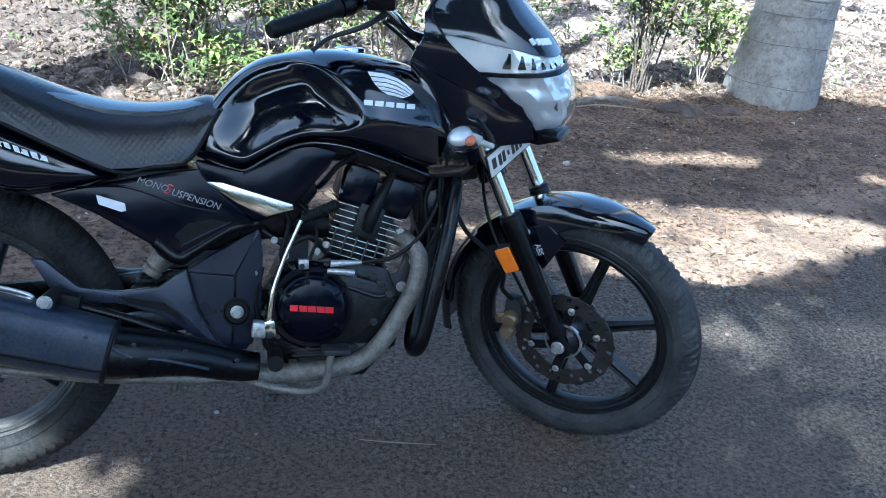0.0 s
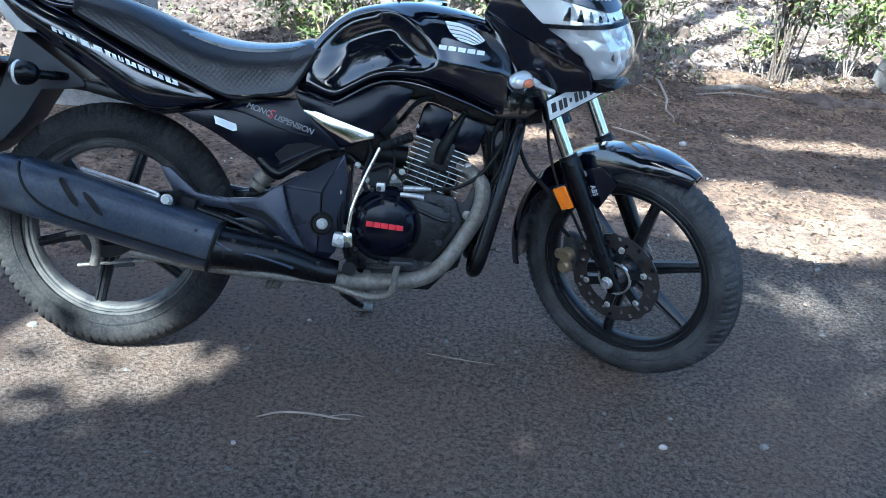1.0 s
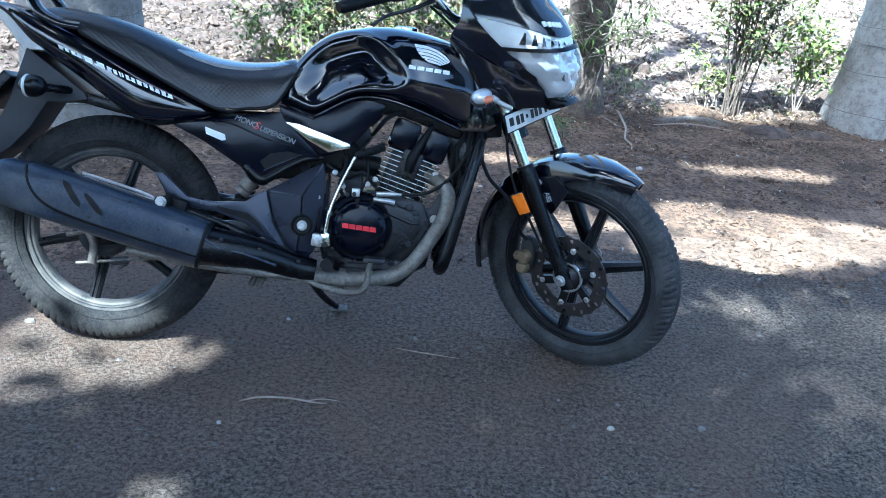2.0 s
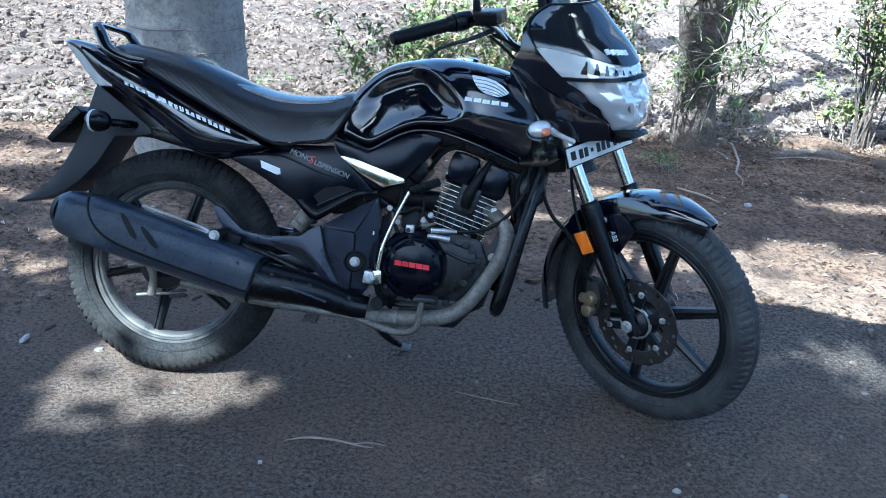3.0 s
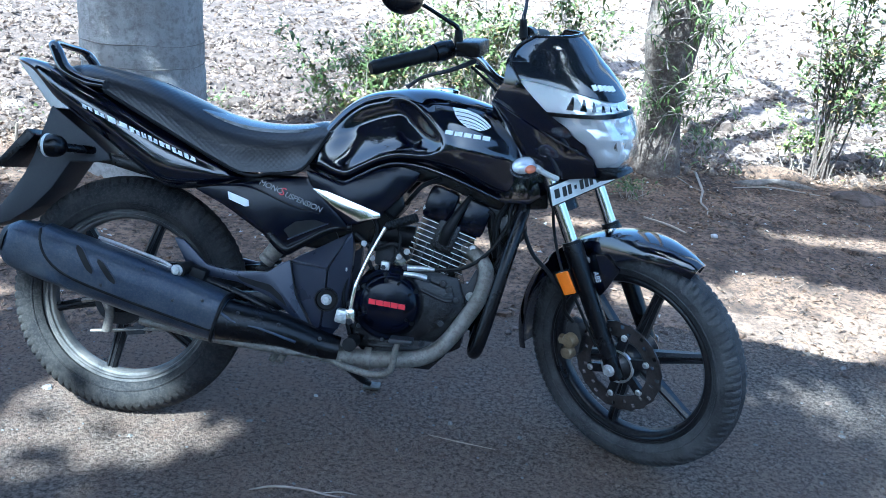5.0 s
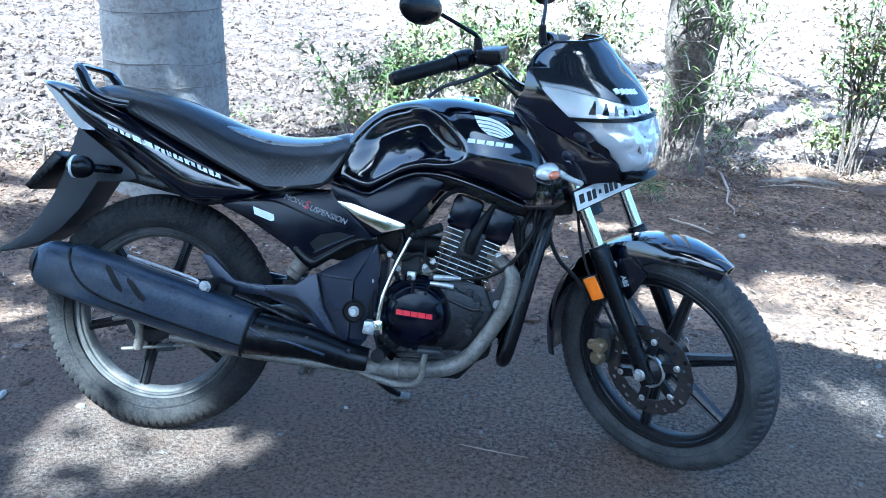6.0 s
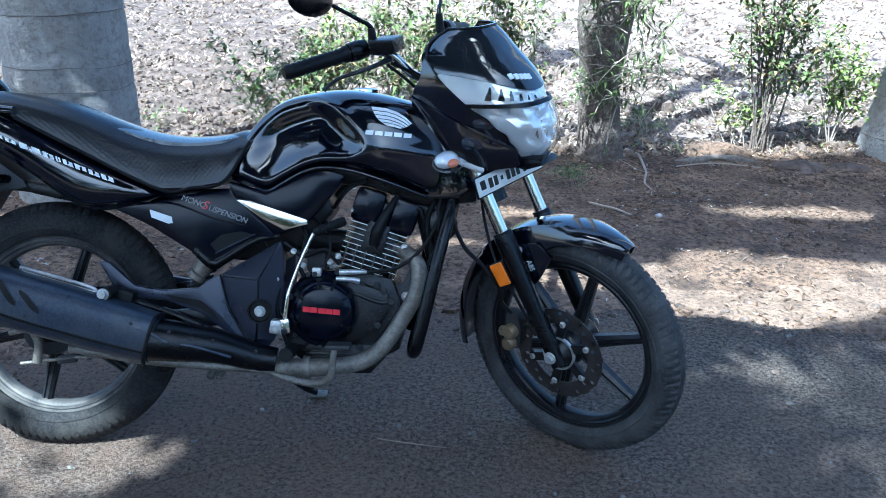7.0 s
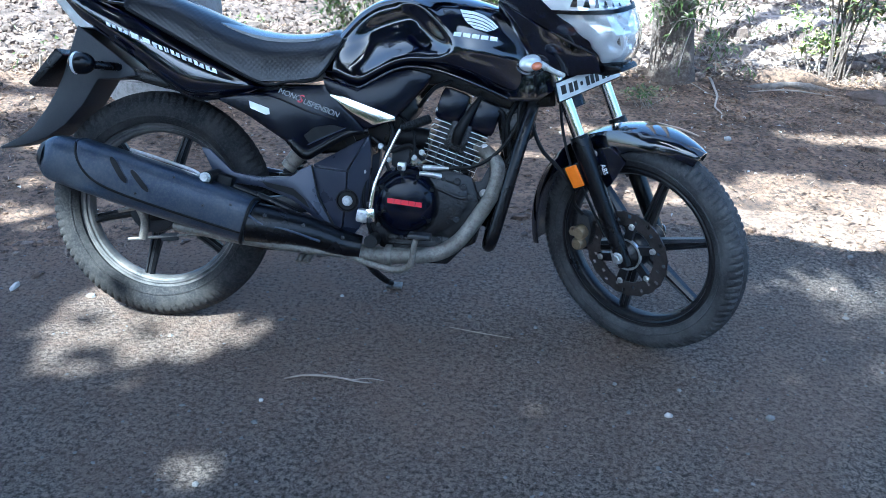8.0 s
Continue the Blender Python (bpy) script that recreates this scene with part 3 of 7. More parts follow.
def rough_tree():
    """The forked tree with shaggy brown bark."""
    tree = new("tree")
    tree.location = (1.14, 2.96, 0.0)
    tr = trunk_mesh([(0.0, 0, -0.1), (-0.008, 0, 0.11), (-0.03, 0, 0.45), (-0.053, 0, 0.76), (-0.106, 0.015, 1.2), (-0.21, 0.08, 2.0), (-0.2, 0.1, 4.6)], [0.16, 0.125, 0.114, 0.125, 0.091, 0.08, 0.05], 28, 0.022)
    part("trunk", tr, BARK, tree)
    part("limb", trunk_mesh([(0.015, 0.0, 0.30), (0.03, 0.015, 0.61), (0.07, 0.04, 0.99), (0.17, 0.08, 1.8), (0.45, 0.1, 4.4)], [0.053, 0.083, 0.08, 0.07, 0.04], 22, 0.016), BARK, tree)
    for i in range(6):
        a = 1.9 * i
        s = Vector((-0.1 + 0.1 * i, 0.1, 3.8 + 0.15 * i))
        part("limb", tube([s, s + Vector((math.cos(a) * 0.8, math.sin(a) * 0.7, 0.6)), s + Vector((math.cos(a) * 2.0, math.sin(a) * 1.8 - 0.8, 1.0))], [0.07, 0.05, 0.02], 8, 4), BARK, tree)
    ob = new("crown", crown(38000, (-0.5, 3.4), 23, (4.4, 7.0)))
    ob.parent = tree
    ob.matrix_basis = Matrix.Translation(-Vector(tree.location))
    r = random.Random(5)
    bm = bmesh.new()
    for i in range(46):                     # shaggy bark flakes
        a, z = r.uniform(math.pi, 2 * math.pi), r.uniform(0.02, 1.2)
        p = Vector((math.cos(a) * 0.125, math.sin(a) * 0.125, z))
        blade(bm, p, Vector((r.uniform(-0.25, 0.25), -0.2, r.choice((-1, 1)))), Vector((math.cos(a), math.sin(a), 0)), r.uniform(0.06, 0.17), r.uniform(0.012, 0.03), 0.15)
    tagged(part("shaggy_bark", bm, BARK, tree, smooth=False), kind="stuff")
    bm = bmesh.new()
    stems = []
    for i in range(85):                     # thin leafy shoots in front of the bark
        p = Vector((r.uniform(-0.17, 0.23), -0.18 + r.uniform(-0.06, 0.04), r.uniform(0.25, 1.15)))
        q = p + Vector((r.uniform(-0.27, 0.27), r.uniform(-0.15, 0.0), r.uniform(-0.2, 0.22)))
        stems.append((p, q))
        for k in range(11):
            d = any_way(r)
            d.z -= 0.2
            blade(bm, p.lerp(q, k / 10), d, Vector((0, 0, 1)), r.uniform(0.04, 0.085), r.uniform(0.009, 0.018))
    tagged(part("shoot_foliage", bm, LEAF, tree, smooth=False), kind="stuff")
    bm = bmesh.new()
    for p, q in stems:
        tube([p, p.lerp(q, 0.5) + Vector((0, 0, 0.02)), q], 0.003, 5, 2, bm)
    tagged(part("shoot_wood", bm, TWIG, tree), kind="stuff")
    return tagged(tree, "forked tree with shaggy brown bark and thin green shoots", "tree", "trees along the verge")


rough_tree()


def shrub(base, height, stems, fan, leaves, size, material, label, seed, lean=(0, 0), thick=0.006, spread_=0.06):
    r = random.Random(seed)
    ob = new("shrub")
    ob.location = base
    wood, green, dry = bmesh.new(), bmesh.new(), bmesh.new()
    tips = []
    for i in range(stems):
        a = r.uniform(0, 2 * math.pi)
        foot = Vector((r.uniform(-fan, fan) * 0.25, r.uniform(-fan, fan) * 0.2, -0.02))
        top = foot + Vector((math.cos(a) * fan * r.uniform(0.2, 1) + lean[0], math.sin(a) * fan * 0.7 * r.uniform(0.2, 1) + lean[1], height * r.uniform(0.55, 1.0)))
        mid = foot.lerp(top, 0.5) + Vector((r.uniform(-0.06, 0.06), r.uniform(-0.06, 0.06), 0.05))
        tube([foot, mid, top], [thick, thick * 0.7, thick * 0.3], 6, 4, wood)
        line = curve_points([foot, mid, top], 8)
        tips.append(line)
        for k in range(3):
            s = line[r.randrange(5, len(line) - 1)]
            e = s + Vector((r.uniform(-1, 1), r.uniform(-0.7, 0.7), r.uniform(0.0, 0.9))).normalized() * height * r.uniform(0.12, 0.3)
            tube([s, s.lerp(e, 0.5) + Vector((0, 0, 0.015)), e], [thick * 0.4, thick * 0.3, thick * 0.15], 5, 2, wood)
            tips.append([s.lerp(e, q / 6) for q in range(7)])
    for _ in range(leaves):
        line = r.choice(tips)
        p = line[int((0.3 + 0.7 * r.random() ** 0.6) * (len(line) - 1))] + any_way(r) * spread_ * r.random()
        d = any_way(r)
        d.z = d.z * 0.5 + 0.1
        blade(dry if r.random() < 0.22 else green, p, d, Vector((0, 0, 1)), size * r.uniform(0.6, 1.35), size * r.uniform(0.28, 0.45))
    tagged(part("stem", wood, TWIG if thick < 0.0055 else BARK, ob), kind="stuff")
    tagged(part("foliage", green, material, ob, smooth=False), kind="stuff")
    tagged(part("dry_foliage", dry, LEAF_DRY, ob, "yellowed dry leaves", smooth=False), kind="stuff")
    return tagged(ob, label, "shrub", "shrubs along the verge")




def unseen_tree(x, y, height, seed):
    """An unseen tree added across the road so that paint and chrome mirror something dark."""
    r = random.Random(seed)
    tree = new("reflection_tree")
    tree.location = (x, y, 0)
    part("trunk", tube([(0, 0, -0.1), (0.1, 0, 1.2), (0.0, 0.1, 3.0), (0.1, 0, height * 0.7)], [0.26, 0.2, 0.16, 0.08], 14, 5), BARK, tree)
    verts, faces = [], []
    clumps = [Vector((r.gauss(0, 1.4), r.gauss(0, 1.0), 0.5 + (height - 0.5) * r.random())) for _ in range(44)]
    for c in clumps:
        for _ in range(55):
            p = c + any_way(r) * r.random() ** 0.5 * 0.75
            d, s = any_way(r), any_way(r)
            s = d.cross(s).normalized()
            L, w = r.uniform(0.22, 0.42), r.uniform(0.13, 0.24)
            k = len(verts)
            verts += [p - d * L * 0.5, p + s * w * 0.5, p + d * L * 0.5, p - s * w * 0.5]
            faces.append((k, k + 1, k + 2, k + 3))
    data = bpy.data.meshes.new("crown")
    data.from_pydata(verts, [], faces)
    data.materials.append(LEAF_DARK)
    crown_ob = new("crown", data)
    crown_ob.parent = tree
    return tagged(tree, "unseen dark green tree added across the road to darken reflections", "tree", "trees across the road")


for i, x in enumerate((-15.5, -12.0, -9.2, -6.3, -3.1, -0.6, 2.1, 5.2, 7.8, 11.0, 14.5)):
    unseen_tree(x, -9.2 - 1.2 * ((i * 7) % 3) / 2, 3.0 + 1.3 * ((i * 5) % 4) / 3, 70 + i)

shrub((2.129, 3.136, 0), 1.365, 14, 0.295, 1700, 0.0627, LEAF, "tall many-stemmed green shrub beside the verge mound", 31)
shrub((1.985, 3.20, 0), 0.440, 8, 0.235, 330, 0.0550, LEAF_BRIGHT, "low bright green leafy shrub", 32, thick=0.0041)
shrub((2.537, 3.315, 0), 0.760, 9, 0.290, 650, 0.0651, LEAF_BRIGHT, "bright green leafy shrub beside the grey trunk", 33, thick=0.0048)
shrub((3.242, 3.57, 0), 0.986, 10, 0.422, 800, 0.0634, LEAF, "green leafy shrub behind the grey trunk", 34)
shrub((0.081, 3.099, 0), 1.068, 18, 0.552, 1700, 0.0626, LEAF, "sprawling green shrub in front of the field", 35, thick=0.0048)
shrub((-0.547, 3.039, 0), 0.777, 16, 0.518, 1300, 0.0629, LEAF, "sprawling green shrub with thin stems", 36, thick=0.0041)
shrub((0.584, 3.064, 0), 1.148, 16, 0.355, 1200, 0.0555, LEAF, "thin-leaved green shrub beside the brown tree", 37, thick=0.0048)
shrub((-0.22, 2.83, 0), 0.341, 10, 0.455, 420, 0.0568, LEAF_BRIGHT, "low green weeds on the field's edge", 38, thick=0.0027)
shrub((0.144, 3.787, 0), 0.680, 12, 0.680, 800, 0.0612, LEAF, "green weeds standing in the field", 39, thick=0.0041)
shrub((-0.133, 3.494, 0), 0.844, 12, 0.633, 900, 0.0633, LEAF_BRIGHT, "bright green weeds standing in the field", 42, thick=0.0041)
shrub((0.964, 2.363, 0), 0.096, 14, 0.224, 160, 0.0360, LEAF, "small tuft of green grass on the verge", 40, thick=0.0014, spread_=0.027)
shrub((1.499, 3.445, 0), 0.178, 8, 0.249, 120, 0.0426, LEAF, "small green weeds at the field's edge", 43, thick=0.0020, spread_=0.034)
shrub((-1.658, 3.198, 0), 0.217, 8, 0.435, 140, 0.0507, LEAF, "small scattered green weeds on the field", 44, thick=0.0020, spread_=0.041)
shrub((-0.417, 2.675, 0), 0.324, 12, 0.347, 300, 0.0539, LEAF, "low scattered green weeds in the litter", 45, thick=0.0020, spread_=0.054)
shrub((-0.701, 2.964, 0), 0.462, 12, 0.373, 420, 0.0559, LEAF_BRIGHT, "loose pale green weeds with thin stems", 46, thick=0.0027, spread_=0.068)
shrub((0.426, 2.795, 0), 0.305, 10, 0.343, 240, 0.0534, LEAF_BRIGHT, "low loose green weeds beside the shrub", 47, thick=0.0020, spread_=0.054)
shrub((-0.681, 3.648, 0), 0.620, 14, 0.620, 600, 0.0620, LEAF, "loose green weeds far out on the field", 48, thick=0.0027, spread_=0.082)

# ---- motorcycle ----
# Built upright in its own frame: x forward from the rear tyre's foot, y to its left, z up; then leaned on the stand.
LEAN_DEG, STEER_DEG, RAKE = 16.33, -41.0, 25.0
bike = new("motorcycle")
bike.matrix_world = pose(-0.667, -0.0593, -0.002, -LEAN_DEG, 0, 1.2)
tagged(bike, "black motorcycle parked on its side stand at the road edge", "motorcycle")
PIVOT = Vector((1.436, 0, 0))
STEER = Matrix.Translation(PIVOT + Vector((0, 0, 0.0015))) @ Matrix.Rotation(radians(STEER_DEG), 4, Vector((-math.sin(radians(RAKE)), 0, math.cos(radians(RAKE))))) @ Matrix.Translation(-PIVOT)
REAR_HUB, FRONT_HUB = Vector((0, 0, 0.3185)), Vector((1.346, 0, 0.3085))


def tyre(hub, R, half, rim, lugs, deep):
    """A tyre with a rounded crown, a bead, and a tread cut across its shoulders."""
    bm = bmesh.new()
    seg = lugs * 6
    shape = []
    n = 22
    for k in range(n + 1):
        a = -math.pi * 0.80 + 1.6 * math.pi * k / n
        r = (R - half) + half * math.cos(a)
        shape.append((max(rim, r if abs(a) < math.pi * 0.5 else (R - half) + half * 1.15 * math.cos(a)), half * math.sin(a) * (1.0 if abs(a) < 2.0 else 0.96), a))
    rings = []
    for i in range(seg):
        th = 2 * math.pi * i / seg
        ring = []
        for r, y, a in shape:
            cut = 0.0
            if abs(a) < 1.25:
                turn = (i + (3 if a > 0 else 0) + int(abs(a) * 3.0)) % 6
                if 0.28 < abs(a) < 1.2 and turn < 2:
                    cut = deep
                if abs(abs(a) - 0.28) < 0.06:
                    cut = deep
            ring.append(hub + Vector((math.cos(th) * (r - cut), y, math.sin(th) * (r - cut))))
        rings.append(ring)
    made = [[bm.verts.new(v) for v in ring] for ring in rings]
    for i in range(seg):
        a, b = made[i], made[(i + 1) % seg]
        for j in range(len(shape) - 1):
            bm.faces.new((a[j], a[j + 1], b[j + 1], b[j]))
    # a raised line and a step on each sidewall
    for s in (-1, 1):
        lathe([(R - half * 1.35, s * half * 0.955), (R - half * 1.32, s * half * 1.0), (R - half * 1.26, s * half * 1.0), (R - half * 1.23, s * half * 0.97)], hub, 96, bm)
    return bm


def rim(hub, w):
    """A rim with two flanges, a stepped well and a groove."""
    side = [(0.240, w), (0.242, w * 0.93), (0.236, w * 0.88), (0.233, w * 0.78), (0.226, w * 0.74), (0.223, w * 0.80), (0.219, w * 0.78), (0.217, w * 0.60), (0.211, w * 0.55), (0.207, w * 0.42), (0.205, w * 0.3)]
    return lathe(side + [(r, -y) for r, y in side[::-1]], hub, 120)


def spoke(hub, angle, r0, r1, w, thick):
    bm = bmesh.new()
    rings = []
    for k in range(7):
        f = k / 6
        r = r0 + (r1 - r0) * f
        wide = w * (1.25 - 0.45 * f + 0.55 * max(0, f - 0.75) * 4 * (f - 0.75))
        t = thick * (1.15 - 0.35 * f)
        u = Vector((math.cos(angle), 0, math.sin(angle)))
        s = Vector((-math.sin(angle), 0, math.cos(angle)))
        c = hub + u * r
        rings.append([c + s * (wide * a) + Vector((0, t * b, 0)) for a, b in ((-0.5, -0.25), (-0.22, -0.5), (-0.12, -0.36), (0.12, -0.36), (0.22, -0.5), (0.5, -0.25), (0.5, 0.3), (0.25, 0.5), (-0.25, 0.5), (-0.5, 0.3))])
    return skin(bm, rings)


SPOKES = [radians(a) for a in (71, 17, -35, -102, -165, 128)]


def wheel(name, hub, R, half, lugs, m, label, tyre_mat, rim_mat, disc):
    w = part(name, lathe([(0.0, -0.055), (0.03, -0.055), (0.045, -0.045), (0.05, -0.03), (0.042, -0.015), (0.042, 0.03), (0.055, 0.045), (0.05, 0.055), (0.0, 0.055)], hub, 40), RIM_BLACK, bike, label, m=m)
    part("tyre", tyre(hub, R, half, 0.232, lugs, 0.0045), tyre_mat, w, "dusty black tyre with block tread", m=m, angle=22)
    part("rim", rim(hub, 0.034), rim_mat, w, "dusty dark alloy rim", m=m, angle=30)
    for a in SPOKES:
        part("spoke", spoke(hub, a, 0.04, 0.208, 0.028, 0.032), RIM_BLACK, w, m=m)
    return w


rear = wheel("rear_wheel", REAR_HUB, 0.3185, 0.052, 84, None, "rear wheel with a dusty block-tread tyre", RUBBER_DUSTY, RIM_DUSTY_SUNLIT, False)
front = wheel("front_wheel", FRONT_HUB, 0.305, 0.041, 88, STEER, "front wheel turned to the right", RUBBER, RIM_BLACK, True)


def brake_disc():
    bm = bmesh.new()
    c = FRONT_HUB
    n = 60
    rows = [(0.082, 0), (0.092, 0), (0.104, 0), (0.116, 0), (0.121, 0)]
    for y in (-0.070, -0.0655):
        grid = [[bm.verts.new(c + Vector((math.cos(2 * math.pi * i / n) * (r + (0.0025 * math.sin(i * 1.0472 * 2) if k == 4 else 0)), y, math.sin(2 * math.pi * i / n) * (r + (0.0025 * math.sin(i * 1.0472 * 2) if k == 4 else 0))))) for k, (r, _) in enumerate(rows)] for i in range(n)]
        for i in range(n):
            for k in range(4):
                if k in (1, 2) and (i * 2 + k) % 5 == 0:
                    continue
                bm.faces.new((grid[i][k], grid[i][k + 1], grid[(i + 1) % n][k + 1], grid[(i + 1) % n][k]))
    lathe([(0.121, -0.070), (0.121, -0.0655)], c, n, bm)
    lathe([(0.082, -0.070), (0.082, -0.0655)], c, n, bm)
    return bm


disc = part("brake_disc", brake_disc(), DISC, front, "drilled steel brake disc", m=STEER, smooth=False)
for i in range(6):
    a = radians(60 * i + 20)
    u = Vector((math.cos(a), 0, math.sin(a)))
    s = Vector((-math.sin(a), 0, math.cos(a)))
    c = FRONT_HUB
    arm = [c + u * 0.036 + s * 0.016, c + u * 0.086 + s * 0.012, c + u * 0.086 - s * 0.012, c + u * 0.036 - s * 0.006]
    bm = bmesh.new()
    skin(bm, [[p + Vector((0, -0.072, 0)) for p in arm], [p + Vector((0, -0.060, 0)) for p in arm]])
    part("disc_arm", bm, RIM_BLACK, front, m=STEER, smooth=False)
    part("disc_bolt", bolt(c + u * 0.083 + Vector((0, -0.070, 0)), 0.007, 0.007), ALLOY, front, m=STEER, smooth=False)
part("sensor_ring", lathe([(0.0405, -0.066), (0.0405, -0.074), (0.0455, -0.074), (0.0455, -0.066)], FRONT_HUB, 48), ALLOY, front, "bright toothed sensor ring", m=STEER, smooth=False)
part("hub_cap", lathe([(0.0, -0.082), (0.018, -0.082), (0.024, -0.074), (0.034, -0.066)], FRONT_HUB, 32), DARK_METAL, front, m=STEER)

# fork: tubes lie along the rake
FORK_UP = Vector((-math.sin(radians(24.4)), 0, math.cos(radians(24.4))))
for side in (-1, 1):
    foot = FRONT_HUB + Vector((0.0, 0.092 * side, 0.005))
    slider = part("fork_leg", tube([foot - FORK_UP * 0.03, foot + FORK_UP * 0.04, foot + FORK_UP * 0.18, foot + FORK_UP * 0.315, foot + FORK_UP * 0.325], [0.018, 0.021, 0.0235, 0.026, 0.022], 20, 3), SATIN_BLACK, bike, "black lower fork leg", m=STEER)
    part("dust_seal", tube([foot + FORK_UP * 0.318, foot + FORK_UP * 0.336], 0.0235, 20, 1), CABLE, slider, m=STEER)
    part("fork_tube", tube([foot + FORK_UP * 0.33, foot + FORK_UP * 0.70], 0.0165, 22, 1), CHROME, bike, "bright chromed fork tube", m=STEER)
    part("axle_nut", bolt(foot + Vector((0, 0.02 * side, 0)), 0.012, 0.012, (0, side, 0)), ALLOY, slider, m=STEER, smooth=False)
part("axle", tube([FRONT_HUB + Vector((0, -0.1, 0)), FRONT_HUB + Vector((0, 0.1, 0))], 0.009, 12, 1), ALLOY, bike, m=STEER)
for z in (0.78, 0.96):
    c = Vector((1.346 - math.sin(radians(24.4)) * (z - 0.3085) / math.cos(radians(24.4)), 0, z))
    part("fork_clamp", box((0.075, 0.205, 0.028), c + Vector((-0.025, 0, 0)), 0.01), SATIN_BLACK, bike, "black fork clamp", m=STEER)


def arc_shell(c, r0, r1, a0, a1, half, drop, seg=40, n=10, thick=0.003):
    """A mudguard: an arched sheet round the wheel with rolled side skirts."""
    bm = bmesh.new()
    outer, inner = [], []
    for i in range(seg + 1):
        f = i / seg
        a = radians(a0 + (a1 - a0) * f)
        R = r0 + (r1 - r0) * f
        taper = min(1.0, 0.42 + 2.6 * min(f, 1.35 - f) ** 0.8)
        w = half * min(1.0, taper)
        d = drop(f)
        row, row2 = [], []
        for k in range(n + 1):
            v = -1 + 2 * k / n
            q = abs(v)
            r = R - (d * max(0.0, (q - 0.72) / 0.28)) - 0.016 * min(q, 0.75) ** 2
            y = w * (v / 0.72 * 0.9 if q < 0.72 else math.copysign(0.9 + 0.1 * (q - 0.72) / 0.28, v))
            u = Vector((math.cos(a), 0, math.sin(a)))
            row.append(c + u * r + Vector((0, y, 0)))
            row2.append(c + u * (r - thick) + Vector((0, y * 0.95, 0)))
        outer.append(row + row2[::-1])
    return skin(bm, outer)


fender = part("front_fender", arc_shell(FRONT_HUB, 0.339, 0.335, 60, 190, 0.062, lambda f: 0.024 + 0.048 * math.exp(-((f - 0.40) / 0.17) ** 2)), GLOSS_BLACK, bike, "glossy black front mudguard", m=STEER)
part("fender_bracket", slab([(1.19, 0.570), (1.29, 0.598), (1.335, 0.565), (1.29, 0.49), (1.262, 0.465), (1.235, 0.50)], -0.071, -0.062, 0.003), GLOSS_BLACK, fender, "black mudguard side plate", m=STEER)
part("fender_bracket", slab([(1.19, 0.570), (1.29, 0.598), (1.335, 0.565), (1.29, 0.49), (1.262, 0.465), (1.235, 0.50)], 0.062, 0.071, 0.003), GLOSS_BLACK, fender, m=STEER)
for x, z in ((1.243, 0.572), (1.222, 0.548)):
    part("fender_bolt", bolt((x, -0.072, z), 0.007, 0.007), ALLOY, fender, m=STEER, smooth=False)
reflector = part("reflector", slab([(1.187, 0.537), (1.219, 0.553), (1.248, 0.500), (1.216, 0.485)], -0.128, -0.119, 0.004), ORANGE, bike, "orange side reflector on the fork leg", m=STEER)
part("reflector_base", slab([(1.190, 0.540), (1.224, 0.556), (1.252, 0.497), (1.214, 0.482)], -0.119, -0.112, 0.003), SATIN_BLACK, reflector, m=STEER)
caliper = part("brake_caliper", slab([(1.205, 0.405), (1.240, 0.400), (1.250, 0.36), (1.243, 0.315), (1.225, 0.298), (1.205, 0.315), (1.200, 0.36)], -0.092, -0.055, 0.010), DARK_METAL, bike, "dark brake caliper with gold pistons", m=STEER)
for x, z, r in ((1.222, 0.352, 0.020), (1.217, 0.318, 0.019)):
    part("piston_cap", lathe([(0.0, -0.115), (r * 0.75, -0.114), (r, -0.106), (r, -0.09)], (x, 0, z), 20), BRASS, caliper, "gold piston cap", m=STEER)
part("caliper_boss", bolt((1.196, -0.09, 0.345), 0.011, 0.014), BRASS, caliper, m=STEER, smooth=False)
part("brake_hose", tube([(1.06, -0.11, 0.86), (1.095, -0.125, 0.76), (1.085, -0.13, 0.66), (1.115, -0.13, 0.58), (1.165, -0.125, 0.535), (1.205, -0.115, 0.48), (1.20, -0.10, 0.43), (1.222, -0.09, 0.40)], 0.0055, 8), CABLE, bike, "black brake hose", m=STEER)
part("sensor_cable", tube([(1.125, -0.06, 0.74), (1.135, -0.06, 0.62), (1.18, -0.085, 0.53), (1.225, -0.085, 0.46), (1.25, -0.08, 0.41), (1.29, -0.085, 0.35)], 0.004, 7), CABLE, bike, "thin black sensor cable", m=STEER)


def lettering(text, size, at, angle, material, parent, name, squeeze=1.0, m=None, shear=0.0, thick=0.0006):
    """Built-in font letters as a mesh on a plane that faces the right side of the machine."""
    c = bpy.data.curves.new(name, "FONT")
    c.body, c.size, c.extrude, c.shear = text, size, thick, shear
    ob = bpy.data.objects.new(name, c)
    scene.collection.objects.link(ob)
    bpy.context.view_layer.update()
    data = bpy.data.meshes.new_from_object(ob.evaluated_get(bpy.context.evaluated_depsgraph_get()))
    bpy.data.objects.remove(ob)
    place = Matrix.Translation(at) @ Matrix.Rotation(radians(-angle), 4, "Y") @ Matrix.Rotation(radians(90), 4, "X") @ Matrix.Diagonal((squeeze, 1, 1, 1))
    data.transform(m @ place if m is not None else place)
    data.materials.clear()
    data.materials.append(material)
    res = new(name, data)
    res.parent = parent
    return res


lettering("ABS", 0.021, (1.2635, -0.0735, 0.545), -66, WHITE, fender, "lettering", 0.8, m=STEER)

